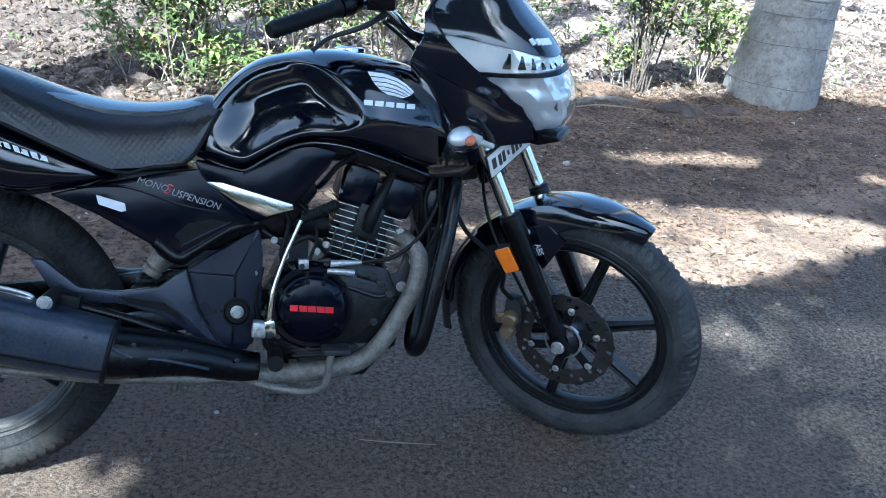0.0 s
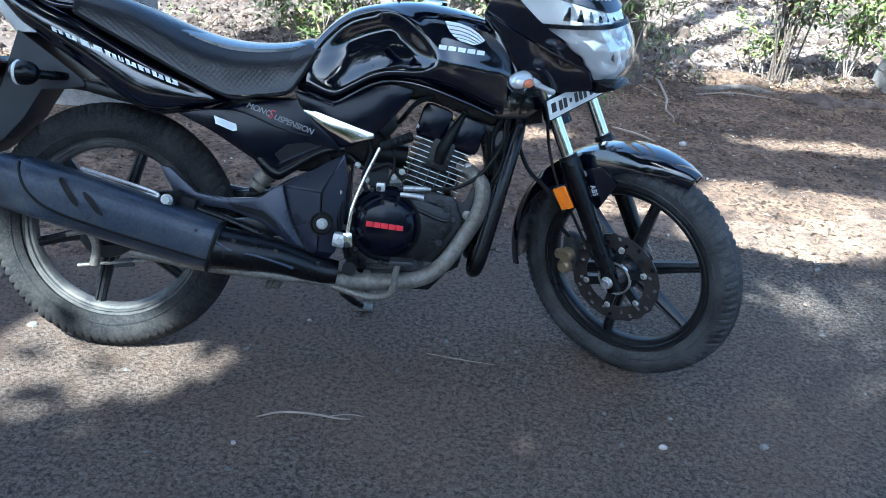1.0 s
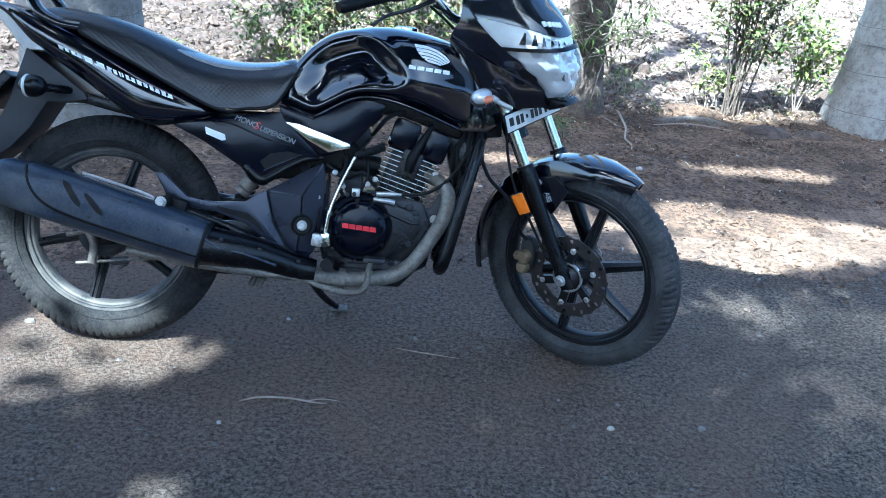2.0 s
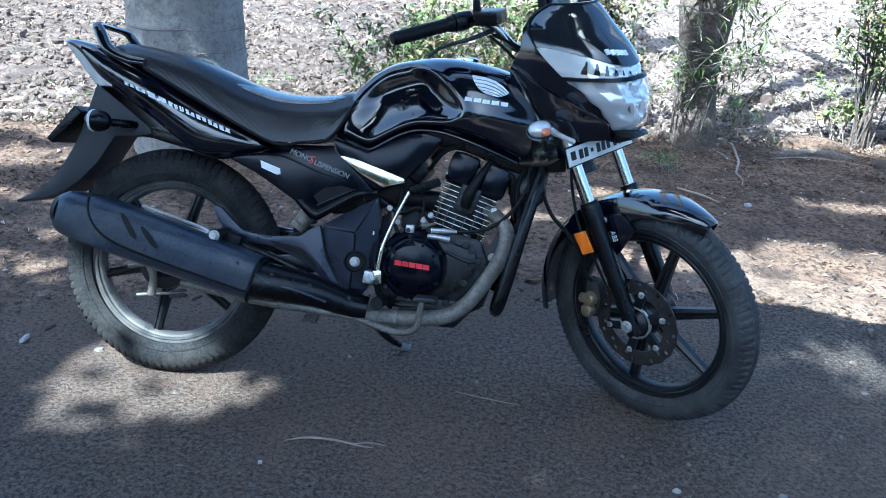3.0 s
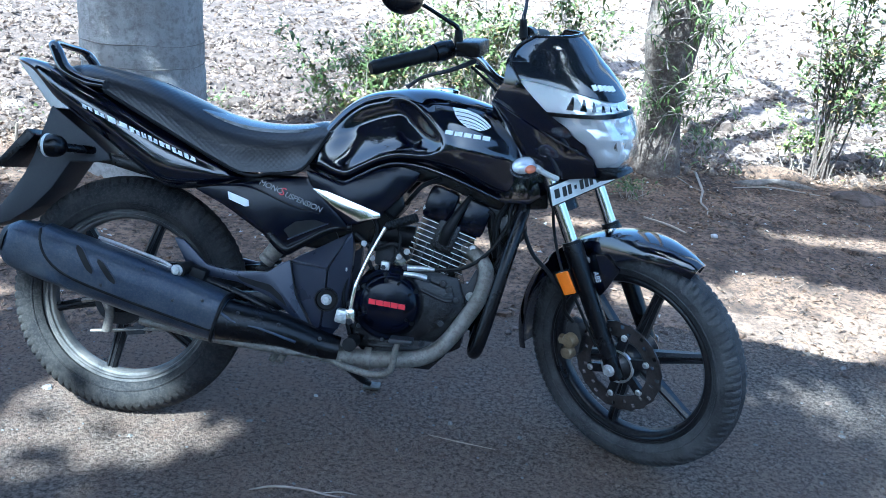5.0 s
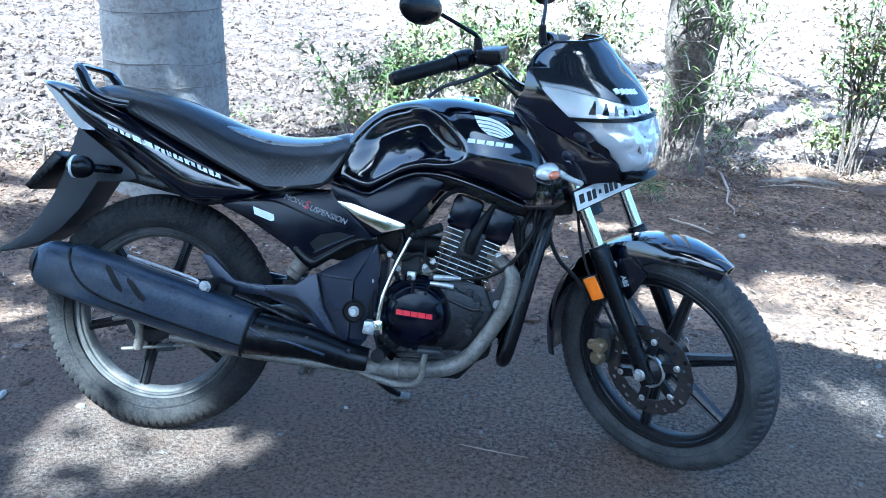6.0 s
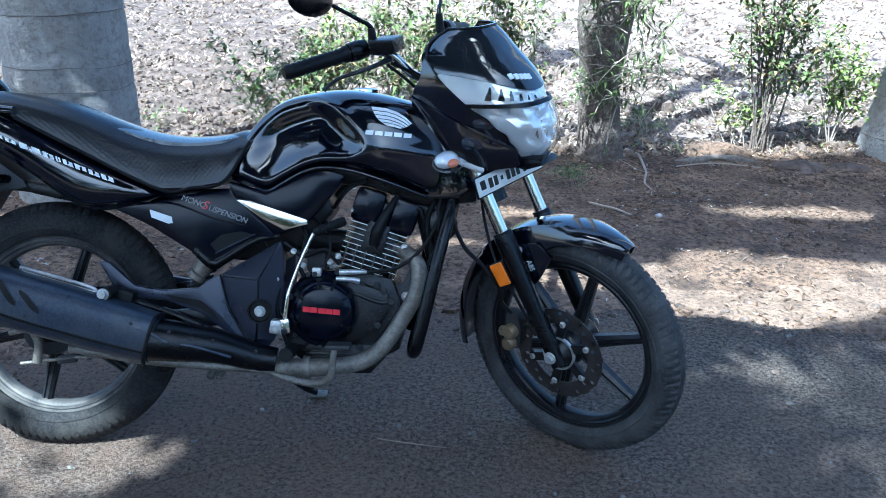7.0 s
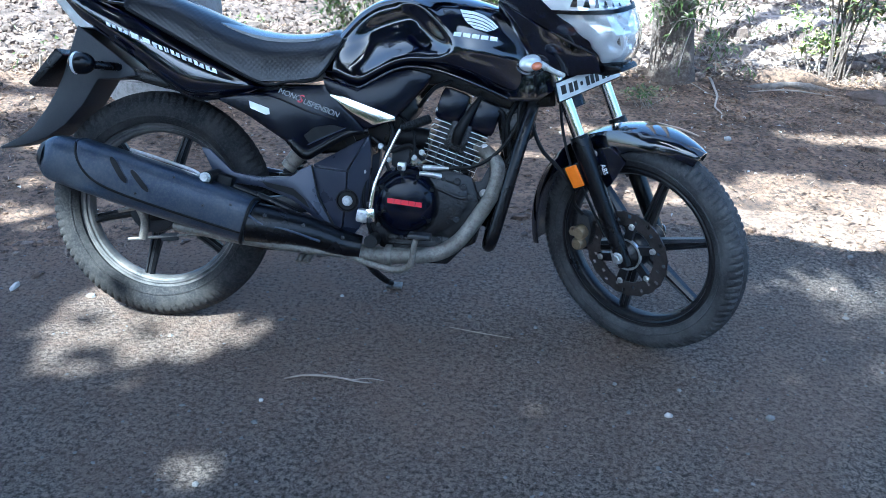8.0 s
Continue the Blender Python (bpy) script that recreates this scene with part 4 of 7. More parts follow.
# ---- cowl, lamp and screen, turning with the fork ----
COWL = [  # height, nose, half width, rear edge
    (0.785, 1.272, 0.040, 1.175), (0.82, 1.303, 0.075, 1.10), (0.86, 1.312, 0.102, 1.045), (0.90, 1.303, 0.120, 1.005), (0.94, 1.280, 0.127, 0.984),
    (0.965, 1.267, 0.127, 0.992), (0.995, 1.245, 0.123, 1.012), (1.02, 1.222, 0.117, 1.016), (1.05, 1.192, 0.105, 1.012), (1.085, 1.163, 0.086, 1.026), (1.108, 1.142, 0.062, 1.058)]
LAMP_EDGE = [(0.785, 1.246), (0.82, 1.243), (0.86, 1.226), (0.893, 1.194), (0.943, 1.132), (1.0, 1.066), (1.05, 1.020), (1.085, 1.035), (1.108, 1.07)]


def cowl_row(z, count_side=9, count_front=22, shrink=0.0):
    nose = eased([(q[0], q[1]) for q in COWL], z) - shrink
    half = eased([(q[0], q[2]) for q in COWL], z) - shrink * 0.8
    back = eased([(q[0], q[3]) for q in COWL], z)
    f = lambda v: back + (nose - back) * max(0.0, 1 - abs(v) ** 3.0) ** 0.52
    goal = along(LAMP_EDGE, z)
    lo, hi = 0.0, 1.0
    for _ in range(30):
        mid = (lo + hi) / 2
        lo, hi = (mid, hi) if f(mid) > goal else (lo, mid)
    vb = max(0.12, lo)
    vs = [-1 + (1 - vb) * i / count_side for i in range(count_side)] + [-vb + 2 * vb * i / count_front for i in range(count_front)] + [vb + (1 - vb) * i / count_side for i in range(count_side + 1)]
    return [Vector((f(v), half * v, z)) for v in vs]


def cowl_patch(zs, lo, hi, shrink=0.0, sag=None, thick=0.004):
    """The part of the cowl's skin between two columns and over some heights, as a thin closed shell."""
    bm = bmesh.new()
    rows, inside = [], []
    for z in zs:
        r = cowl_row(z, shrink=shrink)[lo:hi]
        if sag:
            n = len(r) - 1
            r = [cowl_row(z + sag(2 * i / n - 1, z), shrink=shrink)[lo + i] for i in range(n + 1)]
        rows.append(r)
        inside.append([Vector((p.x - thick, p.y * 0.97, p.z)) for p in r])
    loop = [a + b[::-1] for a, b in zip(rows, inside)]
    return skin(bm, loop)


span = lambda a, b, n: [a + (b - a) * i / n for i in range(n + 1)]
rear_drop = lambda f, z: -0.060 * max(0.0, (z - 0.985) / 0.123) * f
cowl = part("headlamp_cowl", cowl_patch(span(0.785, 1.108, 26), 0, 10, sag=lambda v, z: rear_drop((1 - v) / 2, z)), GLOSS_BLACK, bike, "glossy black headlamp cowl", m=STEER)
part("cowl_side", cowl_patch(span(0.785, 1.108, 26), 31, 41, sag=lambda v, z: rear_drop((1 + v) / 2, z)), GLOSS_BLACK, cowl, m=STEER)


def cowl_skin(x, z):
    """Half the cowl's width at x and z."""
    nose, half, back = (eased([(q[0], q[c]) for q in COWL], z) for c in (1, 2, 3))
    f = max(0.0, min(1.0, (x - back) / (nose - back)))
    return half * max(0.0, 1 - f ** (1 / 0.52)) ** (1 / 3)


for side in (-1, 1):                        # the dark face below the cowl's crease
    top, low = [], []
    for i in range(25):
        f = i / 24
        x, z = 0.986 + 0.256 * f, 0.950 - 0.128 * f ** 1.10
        top.append(Vector((x, side * (cowl_skin(x, z) + 0.004), z)))
        fx = along([(0.0, 0.992), (0.3, 1.030), (0.5, 1.085), (0.75, 1.165), (1.0, 1.245)], f)
        low.append(Vector((fx, side * along([(0.0, 0.116), (0.3, 0.116), (0.55, 0.114), (0.8, 0.088), (1.0, 0.045)], f), along([(0.0, 0.880), (0.3, 0.802), (0.5, 0.781), (0.75, 0.772), (1.0, 0.778)], f))))
    rows = [[a.lerp(b, k / 8) + Vector((0, side * 0.006 * math.sin(math.pi * k / 8), 0)) for k in range(9)] for a, b in zip(top, low)]
    part("cowl_side", skin(bmesh.new(), [r + [Vector((p.x, p.y - side * 0.005, p.z)) for p in r[::-1]] for r in rows]), GLOSS_BLACK, cowl, m=STEER)
part("windscreen", cowl_patch(span(0.990, 1.108, 14), 9, 32, sag=lambda v, z: (-0.030 * (1 - v * v) + 0.02 * v * v) * (1.108 - z) / 0.118), SMOKE, cowl, "dark tinted windscreen", m=STEER)
part("screen_rim", tube([cowl_row(1.105 + rear_drop(max(0.0, (abs(k - 20) - 11) / 9), 1.105))[k] for k in range(2, 39)], 0.0032, 8, 1), SATIN_BLACK, cowl, m=STEER)
for column in (9, 31):
    part("screen_rim", tube([cowl_row(z)[column] for z in (1.004, 1.02, 1.04, 1.06, 1.08, 1.10)], 0.0028, 8, 3), SATIN_BLACK, cowl, m=STEER)
facets = cowl_patch(span(0.938, 0.986, 6), 9, 32, shrink=0.003, sag=lambda v, z: (-0.026 * (1 - v * v) + 0.022 * v * v) * (z - 0.938) / 0.048)
for v in facets.verts:                      # slanting mirrored facets
    v.co.x -= 0.005 * abs(math.sin(v.co.y * 95 + v.co.z * 60)) + 0.003 * abs(math.sin(v.co.y * 210 - v.co.z * 90))
strip = part("position_lamp", facets, SILVER, cowl, "silver faceted position lamp strip", m=STEER, angle=10)
for start, wide in ((10.3, 0.5), (11.4, 0.65), (12.7, 0.55), (14.2, 0.6), (16.0, 0.4), (18.2, 0.5)):     # dark slanting streaks between the facets, painting in their dark reflections
    streak, sides = bmesh.new(), []
    for k in range(6):
        f = k / 5
        z = 0.945 + 0.030 * f
        row = cowl_row(z)
        pair = []
        for c in (start + 1.1 * f, start + 1.1 * f + wide * (1 - 0.8 * f)):
            u = (c - 9) / 11 - 1
            p = row[int(c)].lerp(row[int(c) + 1], c % 1)
            pair.append(Vector((p.x - 0.0015, p.y * 0.985, z + (-0.026 * (1 - u * u) + 0.022 * u * u) * (z - 0.938) / 0.048)))
        sides.append(pair + [Vector((q.x - 0.003, q.y * 0.98, q.z)) for q in pair[::-1]])
    part("dark_reflection", skin(streak, sides), SMOKE, strip, m=STEER)
part("lamp_trim", cowl_patch(span(0.929, 0.938, 2), 9, 32, shrink=-0.002), SATIN_BLACK, cowl, m=STEER)
lamp = part("headlamp", cowl_patch(span(0.795, 0.929, 14), 9, 32, shrink=0.0, thick=0.003), THIN_LENS, cowl, "clear faceted headlamp", m=STEER)
lamp.visible_shadow = False
bowl = cowl_patch(span(0.80, 0.926, 20), 9, 32, shrink=0.013)
for v in bowl.verts:
    v.co.x -= 0.006 * abs(math.sin(v.co.y * 170)) + 0.014 * (0.5 + 0.5 * math.sin(v.co.y * 130 + v.co.z * 60)) * (0.5 + 0.5 * math.sin(v.co.z * 120)) + 0.004 * math.sin(v.co.y * 300)
part("lamp_reflector", bowl, SILVER, lamp, "silver faceted reflector", m=STEER, angle=15)
part("lamp_bulb", lathe([(0.0, -0.010), (0.008, -0.008), (0.010, 0.0), (0.008, 0.008), (0.0, 0.010)], (1.282, -0.012, 0.865), 20), CHROME, lamp, m=STEER)
part("bulb_ring", lathe([(0.020, -0.004), (0.024, -0.004), (0.024, 0.004), (0.020, 0.004)], (0, 0, 0), 32), CHROME, lamp, m=STEER @ Matrix.Translation((1.282, -0.012, 0.865)) @ Matrix.Rotation(radians(90), 4, "Z"))
part("cowl_chin", slab([(1.16, 0.80), (1.29, 0.797), (1.30, 0.785), (1.25, 0.768), (1.18, 0.772)], -0.04, 0.04, 0.008), SATIN_BLACK, cowl, m=STEER)
for k in range(5):                          # white badge, as bars on the screen's skin
    v, z = -0.46 + 0.10 * k, 0.998 - 0.002 * k
    nose, half, back = (eased([(q[0], q[c]) for q in COWL], z) for c in (1, 2, 3))
    at = Vector((back + (nose - back) * (1 - abs(v) ** 3) ** 0.52 + 0.001, half * v, z))
    part("badge_bar", box((0.003, 0.0135, 0.015), at, 0, Matrix.Rotation(radians(16 * v), 4, "Z") @ Matrix.Rotation(radians(-40), 4, "Y")), WHITE, cowl, "white badge bar on the screen", m=STEER, smooth=False)


def pod(c, rx, ry, rz, a=20, b=12):
    bm = bmesh.new()
    bmesh.ops.create_uvsphere(bm, u_segments=a, v_segments=b, radius=1.0)
    bmesh.ops.scale(bm, vec=(rx, ry, rz), verts=bm.verts)
    bm.transform(Matrix.Translation(c))
    return bm


for side in (-1, 1):
    ind = part("front_indicator", pod((1.133, 0.196 * side, 0.822), 0.022, 0.032, 0.017), SILVER, bike, "front indicator with a clear lens", m=STEER)
    part("indicator_lens", pod((1.146, 0.202 * side, 0.822), 0.036, 0.048, 0.025), THIN_LENS, ind, "clear lens", m=STEER).visible_shadow = False
    part("indicator_bulb", pod((1.160, 0.207 * side, 0.821), 0.010, 0.016, 0.009), AMBER, ind, "amber bulb", m=STEER)
    part("indicator_stem", tube([(1.145, 0.17 * side, 0.815), (1.16, 0.13 * side, 0.79), (1.165, 0.10 * side, 0.775)], 0.0065, 10), PLATE_WHITE if side < 0 else SATIN_BLACK, ind, m=STEER)

TILT_PLATE = STEER @ Matrix.Translation((1.178, 0.0, 0.742)) @ Matrix.Rotation(radians(-14), 4, "Y")
plate = part("number_plate", box((0.004, 0.285, 0.046), (0, 0, 0), 0.0015), PLATE_WHITE, bike, "white number plate with dark characters as bars", m=TILT_PLATE)
part("plate_frame", box((0.004, 0.293, 0.054), (-0.003, 0, 0), 0.0015), SATIN_BLACK, plate, m=TILT_PLATE)
part("plate_mark", box((0.001, 0.020, 0.022), (0.0025, -0.120, 0.002), 0), CABLE, plate, m=TILT_PLATE, smooth=False)
for k, (y, w) in enumerate(((-0.088, 0.016), (-0.066, 0.015), (-0.040, 0.010), (-0.012, 0.015), (0.010, 0.015), (0.032, 0.014), (0.062, 0.014), (0.084, 0.014), (0.106, 0.014))):
    part("plate_bar", box((0.001, w, 0.024 if k != 2 else 0.010), (0.0025, y, 0.0), 0), CABLE, plate, m=TILT_PLATE, smooth=False)

# ---- handlebar and controls ----
bar = part("handlebar", tube([(0.800, -0.355, 1.042), (0.862, -0.20, 1.064), (0.915, -0.12, 1.052), (0.957, -0.075, 0.992), (0.985, 0, 0.970), (0.957, 0.075, 0.992), (0.915, 0.12, 1.052), (0.862, 0.20, 1.064), (0.800, 0.355, 1.042)], 0.0115, 14, 7), CHROME, bike, "bright handlebar with black grips", m=STEER)
for side in (-1, 1):
    a, b = Vector((0.798, 0.362 * side, 1.0415)), Vector((0.860, 0.205 * side, 1.0635))
    line = [a.lerp(b, i / 24) for i in range(25)]
    part("grip", tube(line, [0.0135] + [0.0165 + (0.0018 if i % 2 else 0) for i in range(22)] + [0.021, 0.021], 16, 1), CABLE, bar, "black ribbed rubber grip", m=STEER)
    part("switch_box", tube([b.lerp(a, -0.02), b.lerp(a, -0.15), b.lerp(a, -0.30)], [0.023, 0.025, 0.022], 16, 3), SATIN_BLACK, bar, m=STEER)
    part("lever", tube([(0.925, 0.125 * side, 1.040), (0.912, 0.20 * side, 1.027), (0.866, 0.25 * side, 1.012), (0.842, 0.275 * side, 0.992), (0.838, 0.279 * side, 0.988)], [0.007, 0.0055, 0.0045, 0.0045, 0.008], 10), DARK_METAL if side < 0 else SATIN_BLACK, bar, "dark brake lever", m=STEER)
    stem = [(0.883, 0.135 * side, 1.068), (0.882, 0.136 * side, 1.115), (0.868, 0.165 * side, 1.140), (0.838, 0.215 * side, 1.178)]
    mirror = part("mirror", pod((0.815, 0.262 * side, 1.200), 0.022, 0.072, 0.042), SATIN_BLACK, bike, "black rear-view mirror", m=STEER @ Matrix.Translation((0.815, 0.262 * side, 1.2)) @ Matrix.Rotation(radians(12 * side), 4, "X") @ Matrix.Translation((-0.815, -0.262 * side, -1.2)))
    part("mirror_stem", tube(stem, [0.006, 0.006, 0.005, 0.005], 10), SATIN_BLACK, mirror, m=STEER)
    part("stem_boot", tube([stem[0], stem[1]], [0.013, 0.009], 12, 1), CABLE, mirror, m=STEER)
part("master_cylinder", box((0.060, 0.085, 0.036), (0.928, -0.135, 1.075), 0.006, Matrix.Rotation(radians(20), 4, "Z")), SATIN_BLACK, bar, "black brake fluid reservoir", m=STEER)
part("instrument_pod", box((0.055, 0.12, 0.075), (1.030, 0.0, 1.055), 0.022, Matrix.Rotation(radians(-35), 4, "Y")), SATIN_BLACK, bike, "black instrument pod behind the screen", m=STEER)
for k, (dy, dz) in enumerate(((0.0, 0.0), (0.012, -0.012), (-0.014, -0.02))):
    part("control_cable", tube([(0.93, -0.13 + dy, 1.03), (0.975, -0.10 + dy, 1.00 + dz), (1.01, -0.07 + dy, 0.94 + dz), (1.03, -0.05, 0.86)], 0.004, 7), CABLE, bike, m=STEER)
part("steering_head", tube([(1.13, 0, 0.66), (1.065, 0, 0.80), (0.985, 0, 0.965)], 0.034, 18, 1), SATIN_BLACK, bike, "black steering head")

# ---- tank ----
T_TOP = [(0.455, 0.735), (0.500, 0.826), (0.576, 0.900), (0.664, 0.928), (0.74, 0.937), (0.80, 0.934), (0.87, 0.922), (0.928, 0.904), (0.985, 0.868), (1.04, 0.800)]
T_LOW = [(0.455, 0.712), (0.500, 0.694), (0.56, 0.676), (0.60, 0.696), (0.65, 0.724), (0.70, 0.737), (0.77, 0.731), (0.85, 0.708), (0.95, 0.672), (1.0, 0.672), (1.04, 0.715)]
T_WIDE = [(0.455, 0.085), (0.50, 0.112), (0.60, 0.134), (0.70, 0.145), (0.80, 0.152), (0.88, 0.149), (0.95, 0.130), (1.0, 0.104), (1.04, 0.055)]


KNEE_EDGE = [(0.66, 0.62), (0.705, 0.66), (0.722, 0.700), (0.742, 0.745), (0.763, 0.776), (0.80, 0.790), (0.835, 0.768), (0.862, 0.744), (0.887, 0.716), (0.905, 0.680), (0.94, 0.60)]   # height, x


def tank_side(x):
    """Half of the tank's section at x, from the keel to the crest, as (y, z)."""
    zt, zb, w = eased(T_TOP, x), eased(T_LOW, x), eased(T_WIDE, x)
    zc = zb + (zt - zb) * 0.36
    out = []
    for k in range(22):
        f = (k / 22) ** 1.5
        out.append((w * math.sqrt(max(0.0, 1 - (1 - f) ** 5)) ** 0.8, zb + (zc - zb) * f))
    for k in range(35):
        a = math.pi / 2 * k / 34
        out.append((w * math.cos(a) ** 0.8 if k < 34 else 0.0, zc + (zt - zc) * math.sin(a) ** 0.909))
    shaped = []
    for y, z in out:
        part_up = min(1.0, max(0.0, (z - zb) / (zt - zb)))
        edge = eased(KNEE_EDGE, z)
        behind = smoothstep(0.016, -0.055, x - edge) * smoothstep(0.47, 0.60, x)
        scoop = behind * smoothstep(0.97, 0.60, part_up) * smoothstep(-0.02, 0.52, part_up)
        ridge = math.exp(-((x - edge - 0.014) / 0.020) ** 2) * smoothstep(0.99, 0.75, part_up) * smoothstep(0.08, 0.25, part_up)
        waist = math.exp(-((z - (0.790 - 0.10 * (x - 0.85))) / 0.014) ** 2) * smoothstep(0.80, 0.86, x) * smoothstep(1.0, 0.94, x)
        under = smoothstep(0.785, 0.70, z) * smoothstep(0.76, 0.84, x)
        flare = behind * smoothstep(0.30, 0.03, part_up)
        y_new = y - 0.050 * scoop * min(1.0, y / 0.05) + 0.010 * flare * min(1.0, y / 0.05) + 0.007 * ridge + 0.004 * waist - 0.014 * under * min(1.0, y / 0.05)
        shaped.append((max(0.0, y_new), z))
    return shaped


def tank_mesh():
    rings = []
    for i in range(106):
        half = tank_side(0.455 + 0.585 * i / 105)
        x = 0.455 + 0.585 * i / 105
        rings.append([Vector((x, -y, z)) for y, z in half] + [Vector((x, y, z)) for y, z in half[-2:0:-1]])
    return skin(bmesh.new(), rings)


tank = part("fuel_tank", tank_mesh(), GLOSS_BLACK, bike, "glossy black fuel tank with a white wing badge", angle=60)
from mathutils.bvhtree import BVHTree
TANK_TREE = BVHTree.FromPolygons([v.co.copy() for v in tank.data.vertices], [tuple(p.vertices) for p in tank.data.polygons])


def decal(outline, tree, off=0.0012, steps=5):
    """A flat (x, z) shape laid onto the right-hand skin of a part."""
    bm = bmesh.new()
    f = bm.faces.new([bm.verts.new((x, 0, z)) for x, z in outline])
    bmesh.ops.triangulate(bm, faces=[f])
    bmesh.ops.subdivide_edges(bm, edges=list(bm.edges), cuts=steps, use_grid_fill=True)
    for v in bm.verts:
        hit = tree.ray_cast(Vector((v.co.x, -0.6, v.co.z)), Vector((0, 1, 0)))
        if hit[0] is not None:
            v.co.y = hit[0].y - off
        else:
            v.co.y = -0.10
    return bm


def between(p, q, w0, w1, curve=0.0):
    """A tapering blade outline from p to q."""
    (x0, z0), (x1, z1) = p, q
    dx, dz = x1 - x0, z1 - z0
    L = math.hypot(dx, dz)
    nx, nz = -dz / L, dx / L
    m = (x0 + dx * 0.5 + nx * curve, z0 + dz * 0.5 + nz * curve)
    return [(x0 + nx * w0, z0 + nz * w0), (m[0] + nx * (w0 + w1) / 2, m[1] + nz * (w0 + w1) / 2), (x1 + nx * w1, z1 + nz * w1), (x1 - nx * w1, z1 - nz * w1), (m[0] - nx * (w0 + w1) / 2, m[1] - nz * (w0 + w1) / 2), (x0 - nx * w0, z0 - nz * w0)]


TIPS = [((0.815, 0.889), (0.819, 0.880)), ((0.820, 0.8785), (0.824, 0.870)), ((0.825, 0.8685), (0.831, 0.8605)), ((0.832, 0.859), (0.840, 0.852)), ((0.842, 0.8505), (0.856, 0.842))]
ROOTS = [((0.914, 0.850), (0.9115, 0.8475)), ((0.911, 0.8465), (0.907, 0.8440)), ((0.906, 0.8430), (0.901, 0.8408)), ((0.900, 0.8400), (0.895, 0.8385)), ((0.894, 0.8378), (0.886, 0.8360))]
for k in range(5):                          # five feathers of the wing, a hair apart
    def bowed(a, b, bow):
        return [(a[0] + (b[0] - a[0]) * f + 0.8 * bow * 4 * f * (1 - f), a[1] + (b[1] - a[1]) * f + bow * 4 * f * (1 - f)) for f in (0.0, 0.3, 0.55, 0.8, 1.0)]
    upper, lower = bowed(TIPS[k][0], ROOTS[k][0], 0.010 - 0.002 * k), bowed(TIPS[k][1], ROOTS[k][1], 0.0085 - 0.002 * k)
    part("wing_badge", decal(upper + lower[::-1], TANK_TREE, 0.0012, 2), WHITE, tank, smooth=False)
for k in range(5):
    x = 0.804 + 0.0228 * k
    z = 0.8255 - 0.0014 * k
    part("badge_bar", decal([(x, z - 0.0050), (x + 0.0185, z - 0.0060), (x + 0.0200, z + 0.0045), (x + 0.0015, z + 0.0055)], TANK_TREE), WHITE, tank, smooth=False)
part("tank_lip", tube([(x, -(eased(T_WIDE, x) - 0.012), eased(T_LOW, x) + 0.002) for x in (0.47, 0.51, 0.56, 0.60, 0.65, 0.70, 0.77, 0.85, 0.95)], 0.0042, 10, 5), GLOSS_BLACK, tank)
part("fuel_cap", lathe([(0.0, -0.004), (0.03, -0.004), (0.036, 0.0), (0.036, 0.01)], (0, 0, 0), 28), CHROME, tank, m=Matrix.Translation((0.79, 0, 0.938)) @ Matrix.Rotation(radians(-90), 4, "X"))

for side in (-1, 1):
    part("tank_shroud", slab([(0.925, 0.885), (0.985, 0.872), (1.035, 0.835), (1.075, 0.760), (1.070, 0.700), (1.03, 0.668), (0.955, 0.664), (0.93, 0.74)], 0.060 * side, 0.104 * side, 0.014), GLOSS_BLACK, tank, "black shroud in front of the tank")
part("backbone", slab([(0.50, 0.72), (0.56, 0.655), (0.66, 0.70), (0.80, 0.695), (0.95, 0.645), (1.08, 0.66), (1.06, 0.80), (0.80, 0.80)], -0.055, 0.055, 0.01), SATIN_BLACK, bike, "black frame backbone below the tank")

# ---- seat and tail ----
S_TOP = [(-0.205, 0.902), (-0.135, 0.915), (-0.05, 0.907), (0.05, 0.888), (0.158, 0.851), (0.23, 0.827), (0.294, 0.814), (0.364, 0.810), (0.44, 0.817), (0.495, 0.829), (0.522, 0.815)]
S_LOW = [(-0.205, 0.885), (-0.06, 0.848), (0.10, 0.772), (0.30, 0.680), (0.38, 0.684), (0.455, 0.700), (0.49, 0.752), (0.522, 0.800)]
S_WIDE = [(-0.205, 0.060), (-0.10, 0.105), (0.10, 0.128), (0.25, 0.134), (0.36, 0.128), (0.45, 0.118), (0.522, 0.098)]


def seat_mesh():
    bm = bmesh.new()
    rings, n = [], 44
    for i in range(49):
        x = -0.205 + 0.727 * i / 48
        zt, zb, w = eased(S_TOP, x), along(S_LOW, x), eased(S_WIDE, x)
        ring = []
        for k in range(n + 1):
            a = math.pi * k / n
            c, s = math.cos(a), math.sin(a)
            crisp = 0.46 + 0.20 * smoothstep(0.05, 0.25, x)
            ring.append(Vector((x, w * math.copysign(abs(c) ** (crisp + 0.08), c) * (1 - 0.20 * s), zb + (zt - zb) * abs(s) ** crisp)))
        rings.append(ring)
    return skin(bm, rings)


